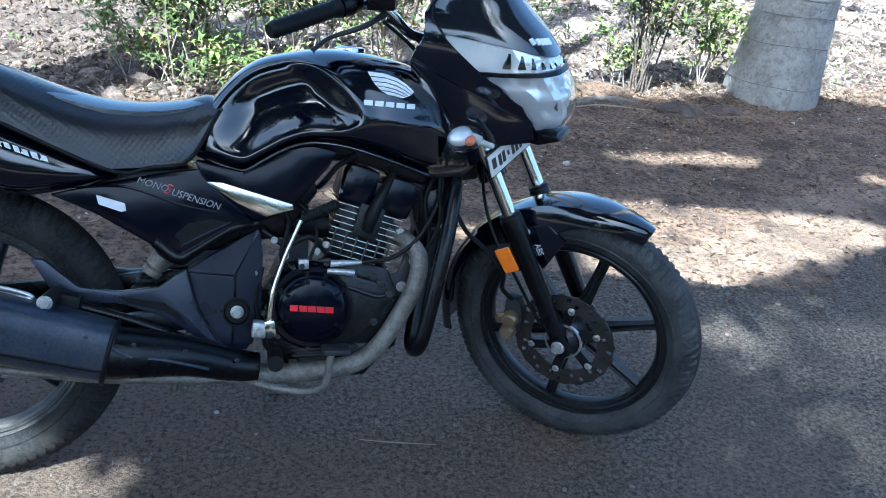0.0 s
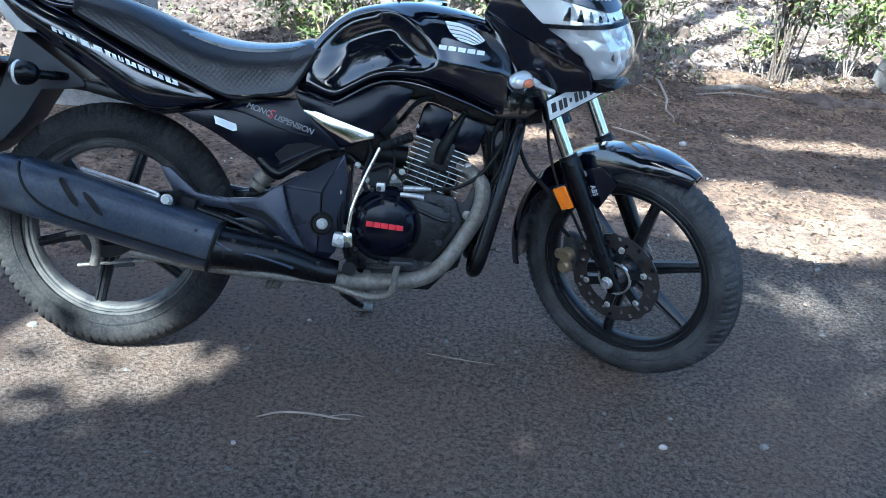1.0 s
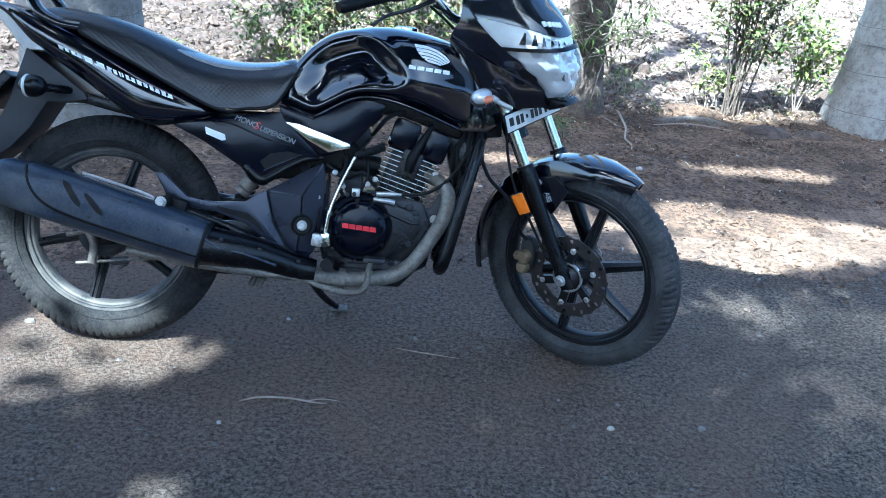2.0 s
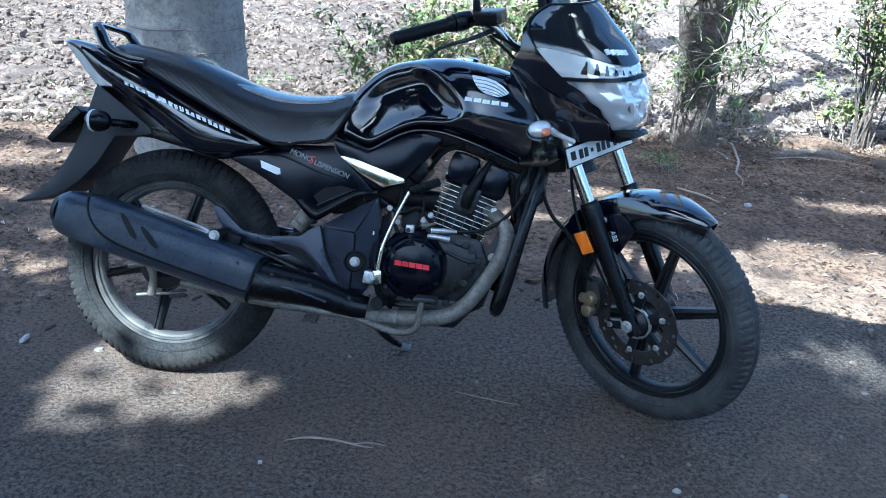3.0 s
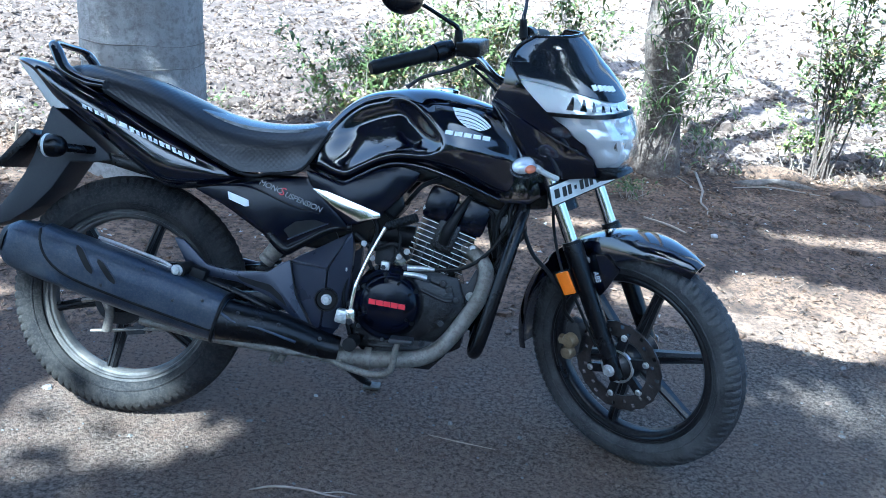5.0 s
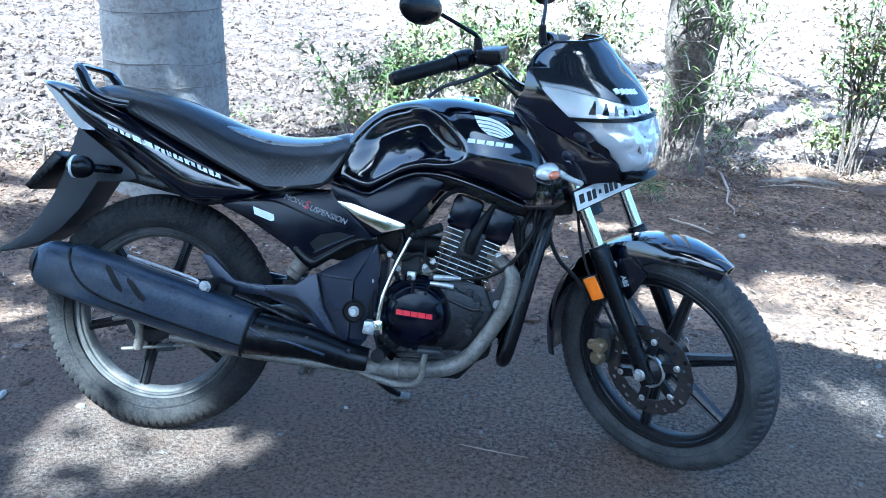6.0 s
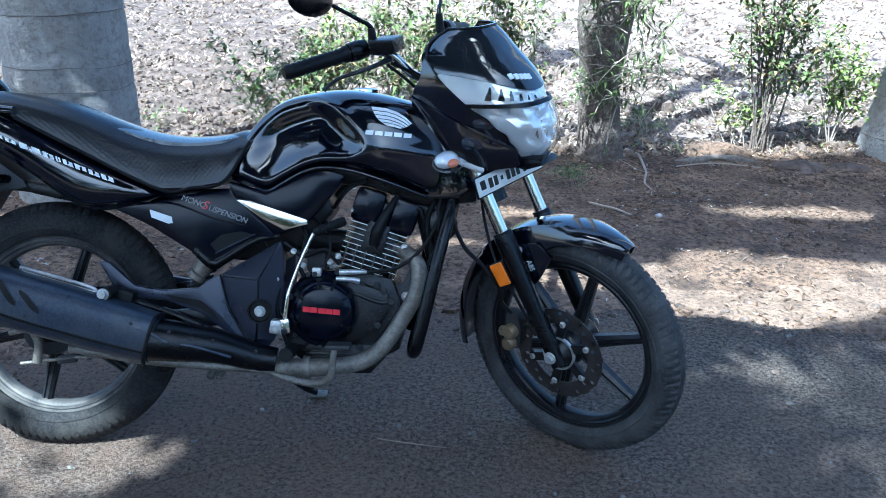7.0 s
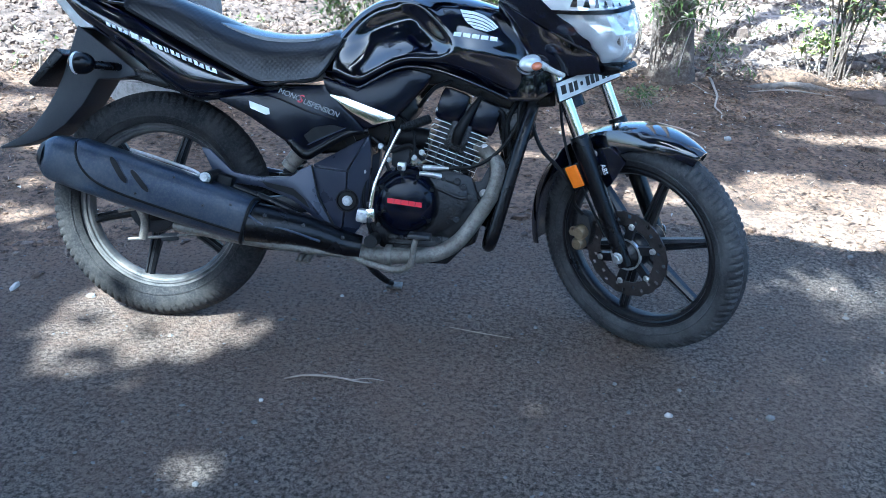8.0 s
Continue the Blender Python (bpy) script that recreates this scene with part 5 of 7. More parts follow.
def seat_vinyl():
    m = bpy.data.materials.new("dimpled seat vinyl")
    m.use_nodes = True
    nt = m.node_tree
    b = nt.nodes["Principled BSDF"]
    where, dots, bmp, spots, mixc = (nt.nodes.new("ShaderNode" + k) for k in ("TexCoord", "TexVoronoi", "Bump", "TexNoise", "Mix"))
    dots.voronoi_dimensions = "2D"
    split, plane, turned = (nt.nodes.new("ShaderNode" + k) for k in ("SeparateXYZ", "CombineXYZ", "Mapping"))
    turned.inputs["Rotation"].default_value = (0, 0, radians(38))
    nt.links.new(where.outputs["Object"], split.inputs["Vector"])
    nt.links.new(split.outputs["X"], plane.inputs["X"])
    nt.links.new(split.outputs["Z"], plane.inputs["Y"])
    nt.links.new(plane.outputs["Vector"], turned.inputs["Vector"])
    dots.inputs["Scale"].default_value, dots.inputs["Randomness"].default_value = 105, 0.0
    spots.inputs["Scale"].default_value = 9
    nt.links.new(turned.outputs["Vector"], dots.inputs["Vector"])
    nt.links.new(where.outputs["Object"], spots.inputs["Vector"])
    nt.links.new(dots.outputs["Distance"], bmp.inputs["Height"])
    bmp.inputs["Strength"].default_value, bmp.inputs["Distance"].default_value = 0.17, 0.003
    nt.links.new(bmp.outputs["Normal"], b.inputs["Normal"])
    mixc.data_type = "RGBA"
    nt.links.new(spots.outputs["Fac"], mixc.inputs["Factor"])
    mixc.inputs["A"].default_value, mixc.inputs["B"].default_value = (0.004, 0.005, 0.009, 1), (0.009, 0.010, 0.015, 1)
    nt.links.new(mixc.outputs["Result"], b.inputs["Base Color"])
    b.inputs["Roughness"].default_value = 0.30
    b.inputs["Specular IOR Level"].default_value = 0.55
    return m


seat = part("seat", seat_mesh(), seat_vinyl(), bike, "black dimpled vinyl seat", angle=50)

def seat_panel():
    """The smooth crown of the rider's seat, added over the dimpled cover for its sheen."""
    rows = []
    for i in range(31):
        x = 0.055 + 0.455 * i / 30
        zt, zb, w = eased(S_TOP, x), along(S_LOW, x), eased(S_WIDE, x)
        reach = 0.66 * smoothstep(0.04, 0.20, x) * w
        row = [(v, zt + 0.0020 - 0.019 * abs(v) ** 1.8) for v in (-1 + k / 10 for k in range(21))]
        rows.append([Vector((x, reach * v, z)) for v, z in row] + [Vector((x, reach * v, z - 0.014)) for v, z in row[::-1]])
    return skin(bmesh.new(), rows)


part("seat_top", seat_panel(), VINYL, seat, "smooth glossy top of the seat", angle=60)
part("seat_piping", tube([(-0.06, -0.118, 0.846), (0.10, -0.130, 0.770), (0.30, -0.133, 0.678), (0.38, -0.126, 0.683), (0.455, -0.118, 0.700), (0.515, -0.100, 0.800)], 0.004, 8), CABLE, seat)

C_TOP = [(-0.338, 0.920), (-0.27, 0.914), (-0.20, 0.900), (-0.13, 0.872), (-0.06, 0.846), (0.10, 0.768), (0.22, 0.712), (0.315, 0.668)]
C_LOW = [(-0.338, 0.908), (-0.27, 0.880), (-0.20, 0.812), (-0.16, 0.785), (-0.06, 0.722), (0.08, 0.630), (0.12, 0.618), (0.22, 0.632), (0.315, 0.660)]
C_WIDE = [(-0.338, 0.022), (-0.30, 0.065), (-0.25, 0.090), (-0.16, 0.114), (0.0, 0.128), (0.15, 0.134), (0.25, 0.132), (0.315, 0.118)]


def tail_mesh():
    bm = bmesh.new()
    rings, n = [], 36
    for i in range(41):
        x = -0.338 + 0.653 * i / 40
        zt, zb, w = eased(C_TOP, x), eased(C_LOW, x), eased(C_WIDE, x)
        ring = []
        for k in range(n):
            a = 2 * math.pi * k / n
            c, s = math.cos(a), math.sin(a)
            z = (zt + zb) / 2 + (zt - zb) / 2 * math.copysign(abs(s) ** 0.55, s)
            f = (z - zb) / max(1e-4, zt - zb)
            crease = 0.007 * math.exp(-((f - 0.42) / 0.10) ** 2) - 0.016 * max(0.0, 0.42 - f)
            ring.append(Vector((x, (w + crease) * math.copysign(abs(c) ** 0.42, c), z)))
        rings.append(ring)
    return skin(bm, rings)


tail = part("tail_cowl", tail_mesh(), GLOSS_BLACK, bike, "glossy black tail cowl with white lettering as bars", angle=50)
TAIL_TREE = BVHTree.FromPolygons([v.co.copy() for v in tail.data.vertices], [tuple(p.vertices) for p in tail.data.polygons])
d = Vector((0.305, -0.110)).normalized()
for k, (s0, L, h) in enumerate(((0.0, 0.028, 0.014), (0.034, 0.026, 0.014), (0.068, 0.052, 0.019), (0.126, 0.026, 0.017), (0.157, 0.012, 0.017), (0.174, 0.024, 0.017), (0.203, 0.028, 0.017), (0.236, 0.026, 0.017), (0.267, 0.030, 0.017))):
    a = Vector((-0.112, 0.8055)) + d * s0 * 1.08
    w, up = d * L * 1.10, Vector((-0.55, 1.0)) * h * 0.42
    for f0, f1, low, high in ((0.0, 0.40, -1.0, 1.0), (0.44, 0.58, -0.9 if k % 3 else 0.3, -0.2 if k % 3 else 0.9), (0.60, 0.98, -1.0 if k % 2 else -0.75, 0.80 if k % 2 else 1.0)):
        p, q = a + w * f0, a + w * f1
        part("lettering_bar", decal([tuple(p + up * low), tuple(q + up * low), tuple(q + up * high + d * 0.003), tuple(p + up * high + d * 0.003)], TAIL_TREE, 0.0014, 2), WHITE, tail, smooth=False)
lamp_bm = bmesh.new()
rows = []
for k in range(9):
    f = k / 8
    cx, sx, z, w = -0.337 + 0.100 * f, -0.268 + 0.105 * f, 0.906 - 0.112 * f, 0.066 + 0.034 * f
    rows.append([Vector((sx - (sx - cx) * (1 - abs(v) ** 2.2) - 0.004, w * v, z)) for v in [-1 + 2 * i / 16 for i in range(17)]] + [Vector((sx + 0.03 - (sx - cx) * (1 - abs(v) ** 2.2) * 0.6, w * v * 0.95, z)) for v in [1 - 2 * i / 16 for i in range(17)]])
tail_lamp = part("tail_lamp", skin(lamp_bm, rows), PLATE_WHITE, bike, "pale tail lamp lens under the tail cowl")
part("tail_reflector", box((0.012, 0.07, 0.040), (-0.232, 0, 0.752), 0.004, Matrix.Rotation(radians(25), 4, "Y")), RED, tail_lamp, "small red rear reflector")
rail = []
for side in (-1, 1):
    rail.append([(-0.060, 0.118 * side, 0.862), (-0.11, 0.120 * side, 0.868), (-0.165, 0.112 * side, 0.893), (-0.195, 0.098 * side, 0.935), (-0.212, 0.080 * side, 0.955)])
part("grab_rail", tube(rail[0] + [(-0.218, 0.0, 0.958)] + rail[1][::-1], [0.012, 0.014, 0.016, 0.015, 0.013, 0.011, 0.013, 0.015, 0.016, 0.014, 0.012], 12, 6, flat=0.7), GLOSS_BLACK, bike, "black grab rail round the seat's end")
mud = [(-0.215, 0.800), (-0.12, 0.735), (-0.061, 0.692), (-0.052, 0.674), (-0.10, 0.664), (-0.158, 0.660), (-0.180, 0.625), (-0.204, 0.586), (-0.255, 0.530), (-0.308, 0.491), (-0.36, 0.470), (-0.436, 0.453), (-0.444, 0.458), (-0.390, 0.486), (-0.345, 0.520), (-0.305, 0.575), (-0.278, 0.620), (-0.255, 0.670), (-0.238, 0.730)]
guard = part("rear_mudguard", slab(mud, -0.070, 0.070, 0.008), MATT_GREY, bike, "dull grey plastic rear mudguard")
part("plate_holder", slab([(-0.262, 0.735), (-0.340, 0.640), (-0.325, 0.628), (-0.242, 0.716)], -0.10, 0.10, 0.004), SATIN_BLACK, guard, "black rear plate holder")
part("inner_guard", slab([(0.10, 0.66), (-0.10, 0.70), (-0.16, 0.67), (-0.06, 0.662), (0.10, 0.63)], -0.06, 0.06, 0.006), SATIN_BLACK, guard)
for side in (-1, 1):
    ind = part("rear_indicator", pod((-0.158, 0.165 * side, 0.698), 0.036, 0.030, 0.029), SATIN_BLACK, bike, "black rear indicator pod")
    part("indicator_lens", pod((-0.172, 0.165 * side, 0.698), 0.011, 0.0302, 0.0295), PLATE_WHITE, ind, "clear rim of the lens")
    part("indicator_stem", tube([(-0.14, 0.14 * side, 0.696), (-0.11, 0.10 * side, 0.695), (-0.10, 0.06 * side, 0.695)], 0.011, 10), SATIN_BLACK, ind)

# ---- side panels ----
SIDE = [(0.185, 0.628), (0.30, 0.652), (0.40, 0.672), (0.475, 0.682), (0.50, 0.655), (0.588, 0.568), (0.545, 0.553), (0.458, 0.497), (0.43, 0.482), (0.412, 0.488), (0.378, 0.525), (0.27, 0.590)]
for side in (-1, 1):
    panel = part("side_panel", slab(SIDE, 0.104 * side, 0.127 * side, 0.009), PANEL_BLACK, bike, "black side panel with small lettering")
    part("panel_frame", tube([(0.385, 0.119 * side, 0.532), (0.428, 0.121 * side, 0.499), (0.455, 0.121 * side, 0.508), (0.535, 0.119 * side, 0.557), (0.592, 0.114 * side, 0.569)], [0.012, 0.016, 0.013, 0.011, 0.008], 12), SATIN_BLACK, panel)
    # a flat black plate stands in for the shade of the panel's hollow
    part("hollow_shade", slab([(0.440, 0.527), (0.530, 0.572), (0.500, 0.579), (0.452, 0.570), (0.424, 0.546)], 0.1265 * side, 0.1280 * side, 0.0006), CABLE, panel, smooth=False)
    part("panel_edge", tube([(0.436, 0.1285 * side, 0.523), (0.480, 0.1285 * side, 0.546), (0.535, 0.128 * side, 0.573)], [0.0015, 0.002, 0.001], 6), GREY_PANEL, panel)
    part("panel_crease", tube([(0.205, 0.125 * side, 0.640), (0.30, 0.1265 * side, 0.6455), (0.350, 0.1265 * side, 0.640), (0.44, 0.1265 * side, 0.608), (0.520, 0.126 * side, 0.592)], [0.001, 0.0028, 0.003, 0.0025, 0.001], 8), PANEL_BLACK, panel)
    part("panel_bolt", bolt((0.43, 0.126 * side, 0.4985), 0.009, 0.006, (0, side, 0)), ALLOY, panel, smooth=False)
    if side < 0:
        lettering("MONO", 0.020, (0.352, -0.1285, 0.6535), -18, GREY_DECAL, panel, "lettering", 0.98, shear=0.2)
        lettering("S", 0.030, (0.403, -0.1285, 0.634), -18, RED_DECAL, panel, "lettering", 1.0, shear=0.2)
        lettering("USPENSION", 0.020, (0.418, -0.1285, 0.6295), -18, GREY_DECAL, panel, "lettering", 0.95, shear=0.2)
        part("sticker", slab([(0.276, 0.628), (0.330, 0.611), (0.332, 0.596), (0.322, 0.594), (0.280, 0.609)], -0.1285, -0.1268, 0), WHITE, panel, "white sticker", smooth=False)
    cover = part("tank_side_cover", slab([(0.465, 0.702), (0.560, 0.677), (0.60, 0.697), (0.655, 0.725), (0.70, 0.735), (0.755, 0.722), (0.738, 0.690), (0.665, 0.606), (0.610, 0.578), (0.585, 0.572), (0.535, 0.612), (0.480, 0.660)], 0.095 * side, 0.128 * side, 0.010), PANEL_BLACK, bike, "black cover below the tank")
    part("chrome_insert", slab([(0.486, 0.657), (0.52, 0.655), (0.662, 0.611), (0.665, 0.600), (0.607, 0.584), (0.55, 0.612)], 0.125 * side, 0.131 * side, 0.003), CHROME, cover, "bright chrome insert")

# ---- frame, bracket and swing arm ----
# three faces of the pivot cover, folded towards each other
PIVOT_FACES = [[(0.447, 0.110, 0.470), (0.593, 0.099, 0.556), (0.566, 0.119, 0.507), (0.5425, 0.128, 0.462)],
               [(0.447, 0.112, 0.464), (0.541, 0.128, 0.458), (0.541, 0.127, 0.392), (0.534, 0.119, 0.312), (0.521, 0.114, 0.298), (0.470, 0.115, 0.384)],
               [(0.546, 0.128, 0.461), (0.569, 0.119, 0.505), (0.595, 0.099, 0.550), (0.601, 0.099, 0.50), (0.597, 0.101, 0.37), (0.578, 0.106, 0.305), (0.538, 0.119, 0.310), (0.545, 0.127, 0.392)]]
part("down_tube", tube([(1.02, 0, 0.74), (0.975, 0, 0.58), (0.925, 0, 0.32)], 0.022, 14), SATIN_BLACK, bike, "black frame down tube")
part("frame_gusset", slab([(0.905, 0.69), (1.04, 0.69), (1.03, 0.62), (0.99, 0.53), (0.955, 0.50), (0.93, 0.60)], -0.045, 0.045, 0.012), SATIN_BLACK, bike, "black frame gusset")
for side in (-1, 1):
    part("crash_bar", tube([(1.018, 0.050 * side, 0.665), (1.012, 0.115 * side, 0.64), (0.985, 0.160 * side, 0.53), (0.948, 0.165 * side, 0.36), (0.932, 0.150 * side, 0.298), (0.928, 0.09 * side, 0.300), (0.955, 0.055 * side, 0.42), (0.985, 0.04 * side, 0.55)], 0.0165, 14, 7), SATIN_BLACK, bike, "black tubular crash bar")
    rear_plate = part("pivot_bracket", slab([(0.446, 0.470), (0.592, 0.553), (0.601, 0.51), (0.596, 0.40), (0.588, 0.325), (0.566, 0.290), (0.520, 0.292), (0.470, 0.383)], 0.070 * side, 0.099 * side, 0.004), GREY_PANEL, bike, "satin grey folded pivot cover")
    for corners in PIVOT_FACES:
        bm = bmesh.new()
        skin(bm, [[Vector((x, y * side, z)) for x, y, z in corners], [Vector((x, (y - 0.012) * side, z)) for x, y, z in corners]])
        bmesh.ops.bevel(bm, geom=list(bm.edges), offset=0.0014, segments=2, profile=0.6, affect="EDGES", clamp_overlap=True)
        part("cover_face", bm, GREY_PANEL, rear_plate, angle=12)
    part("pivot_recess", lathe([(0.0, -0.0005), (0.024, -0.0005), (0.027, 0.004), (0.027, -0.006), (0.030, -0.006), (0.030, 0.004)], (0.547, 0.127 * side, 0.382), 28), CABLE, rear_plate)
    part("pivot_nut", bolt((0.547, 0.128 * side, 0.382), 0.0105, 0.010, (0, side, 0)), ALLOY, rear_plate, smooth=False)
    arm = part("footrest_bracket", slab([(0.446, 0.472), (0.421, 0.459), (0.391, 0.436), (0.307, 0.428), (0.235, 0.438), (0.170, 0.496), (0.145, 0.498), (0.178, 0.440), (0.190, 0.418), (0.245, 0.408), (0.315, 0.402), (0.400, 0.372), (0.455, 0.332), (0.518, 0.286), (0.516, 0.298), (0.466, 0.383)], 0.104 * side, 0.121 * side, 0.006), GREY_PANEL, bike, "satin grey footrest bracket")
    part("bracket_groove", tube([(0.445, 0.117 * side, 0.468), (0.468, 0.117 * side, 0.384), (0.519, 0.117 * side, 0.296)], 0.0035, 8, 3), CABLE, arm)
    # the open slot is drawn as a black plate, its shade put in as colour
    part("slot_shade_plate", slab([(0.31, 0.419), (0.40, 0.404), (0.432, 0.378), (0.448, 0.352), (0.40, 0.385), (0.33, 0.404)], 0.1212 * side, 0.1225 * side, 0), CABLE, arm, smooth=False)
    part("bracket_rib", tube([(0.240, 0.130 * side, 0.400), (0.34, 0.131 * side, 0.368), (0.45, 0.129 * side, 0.322)], 0.0105, 10), SATIN_BLACK, arm)
    part("footrest_hinge", box((0.062, 0.040, 0.046), (0.212, 0.140 * side, 0.411), 0.010, Matrix.Rotation(radians(14), 4, "Y")), CABLE, arm, "black footrest hinge")
    part("footrest", tube([(0.195, 0.13 * side, 0.430), (0.190, 0.20 * side, 0.426)], [0.014, 0.017], 14, 1), CABLE, arm, "black folded footrest")
    part("footrest_nut", bolt((0.187, 0.200 * side, 0.426), 0.011, 0.010, (0, side, 0)), ALLOY, arm, smooth=False)
    part("swing_arm", box((0.56, 0.03, 0.05), (0.275, 0.098 * side, 0.345), 0.008, Matrix.Rotation(radians(-7), 4, "Y")), SATIN_BLACK, bike, "black swing arm")
    part("rider_footrest", tube([(0.625, 0.12 * side, 0.285), (0.625, 0.205 * side, 0.290)], 0.017, 14, 1), CABLE, bike, "black rubber footrest")
part("shock_spring", tube([(0.34 + 0.06 * i / 90 + 0.022 * math.cos(i * 0.42), 0.022 * math.sin(i * 0.42), 0.40 + 0.10 * i / 90) for i in range(91)], 0.005, 6, 1), DARK_METAL, bike, "dark shock absorber spring")
part("shock_body", tube([(0.325, 0, 0.385), (0.41, 0, 0.52)], 0.014, 12, 1), CABLE, bike, "dark shock absorber body")
part("shock_collar", tube([(0.366, -0.055, 0.452), (0.374, -0.055, 0.462), (0.376, -0.055, 0.465), (0.378, -0.055, 0.468), (0.395, -0.055, 0.490)], [0.021, 0.022, 0.018, 0.022, 0.023], 16, 1), TAN, bike, "ringed aluminium shock canister")
part("battery_box", slab([(0.20, 0.67), (0.45, 0.68), (0.56, 0.62), (0.60, 0.50), (0.47, 0.50), (0.43, 0.56), (0.30, 0.60)], -0.06, 0.09, 0.01), SATIN_BLACK, bike, "black box under the seat")
part("chain_case", slab([(-0.06, 0.36), (0.0, 0.40), (0.50, 0.44), (0.56, 0.40), (0.50, 0.35), (0.0, 0.28), (-0.06, 0.30)], 0.088, 0.116, 0.012), SATIN_BLACK, bike, "black chain case")
part("brake_drum", lathe([(0.0, -0.085), (0.05, -0.085), (0.068, -0.078), (0.072, -0.055), (0.072, -0.03)], REAR_HUB, 36), DARK_METAL, bike, "grey rear brake drum")
part("brake_arm", tube([(-0.028, -0.108, 0.326), (-0.013, -0.108, 0.285), (-0.018, -0.108, 0.236)], [0.013, 0.011, 0.012], 10), TAN, bike, "dusty aluminium rear brake arm")
part("brake_link", tube([(-0.086, -0.108, 0.309), (-0.028, -0.108, 0.322)], 0.006, 8, 1), TAN, bike, "small dusty brake link")
part("brake_rod", tube([(-0.060, -0.105, 0.232), (0.02, -0.103, 0.243), (0.20, -0.10, 0.262), (0.50, -0.10, 0.27)], 0.0045, 8), PIPE, bike, "thin steel brake rod")
part("adjuster", box((0.05, 0.012, 0.022), (0.055, -0.10, 0.245), 0.004, Matrix.Rotation(radians(-8), 4, "Y")), DARK_METAL, bike, "grey chain adjuster")

part("horn", lathe([(0.0, -0.018), (0.022, -0.020), (0.040, -0.014), (0.042, 0.0), (0.030, 0.012), (0.0, 0.014)], (0.990, -0.055, 0.600), 28), SATIN_BLACK, bike, "round black horn below the steering head")
for pts, r in (([(1.00, -0.06, 0.70), (0.955, -0.075, 0.62), (0.965, -0.08, 0.52), (0.93, -0.075, 0.45)], 0.006),
               ([(1.02, -0.05, 0.74), (0.985, -0.085, 0.66), (0.985, -0.09, 0.57), (0.955, -0.085, 0.50)], 0.005),
               ([(0.62, -0.085, 0.62), (0.655, -0.095, 0.57), (0.64, -0.10, 0.50), (0.655, -0.10, 0.46)], 0.0055),
               ([(0.66, -0.07, 0.62), (0.705, -0.09, 0.58), (0.715, -0.095, 0.53), (0.70, -0.10, 0.49)], 0.004),
               ([(0.60, -0.09, 0.47), (0.585, -0.105, 0.40), (0.600, -0.11, 0.33), (0.62, -0.10, 0.27)], 0.005),
               ([(0.72, -0.06, 0.64), (0.735, -0.09, 0.66), (0.76, -0.09, 0.69), (0.80, -0.07, 0.71)], 0.006),
               ([(0.90, -0.07, 0.62), (0.935, -0.085, 0.64), (0.945, -0.08, 0.60), (0.95, -0.07, 0.55)], 0.005)):
    part("hose", tube(pts, r, 8, 6), CABLE, bike, "thin black hose")
for x, z in ((0.625, 0.53), (0.648, 0.495), (0.715, 0.505), (0.585, 0.46), (0.735, 0.52)):
    part("bracket_bolt", bolt((x, -0.098, z), 0.006, 0.008), ALLOY, bike, "small pale bolt", smooth=False)

# ---- exhaust ----
part("exhaust_pipe", tube([(0.872, -0.045, 0.545), (0.916, -0.085, 0.522), (0.938, -0.102, 0.490), (0.930, -0.110, 0.430), (0.897, -0.113, 0.366), (0.853, -0.116, 0.300), (0.806, -0.119, 0.263), (0.75, -0.120, 0.249), (0.66, -0.122, 0.242), (0.55, -0.132, 0.247)], [0.019, 0.0195, 0.020, 0.020, 0.020, 0.020, 0.021, 0.021, 0.022, 0.023], 20, 8), PIPE, bike, "dusty grey bent exhaust pipe")
part("pipe_clamp", tube([(0.672, -0.1215, 0.2432), (0.655, -0.1215, 0.2432)], 0.0285, 20, 1), PIPE, bike, "steel pipe clamp")
M_AXIS = [(-0.25, 0.4585), (0.0, 0.396), (0.31, 0.3145)]
M_RAD = [(-0.245, 0.046), (-0.228, 0.059), (-0.19, 0.0645), (-0.10, 0.067), (0.10, 0.067), (0.29, 0.060), (0.305, 0.056)]


def muffler_ring(x, grow, a0, a1, n):
    z, r = eased(M_AXIS, x), eased(M_RAD, x) + grow
    out = []
    for k in range(n + 1):
        a = radians(a0 + (a1 - a0) * k / n)
        c, s = math.cos(a), math.sin(a)
        k2 = (abs(c) ** 3.2 + abs(s) ** 3.2) ** (-1 / 3.2)
        out.append(Vector((x + 0.25 * r * s * k2, -0.178 - 0.80 * r * c * k2, z + 0.94 * r * s * k2)))
    return out


def shield_low(x):
    return -21 + 75 * math.exp(-(x + 0.165) / 0.038)


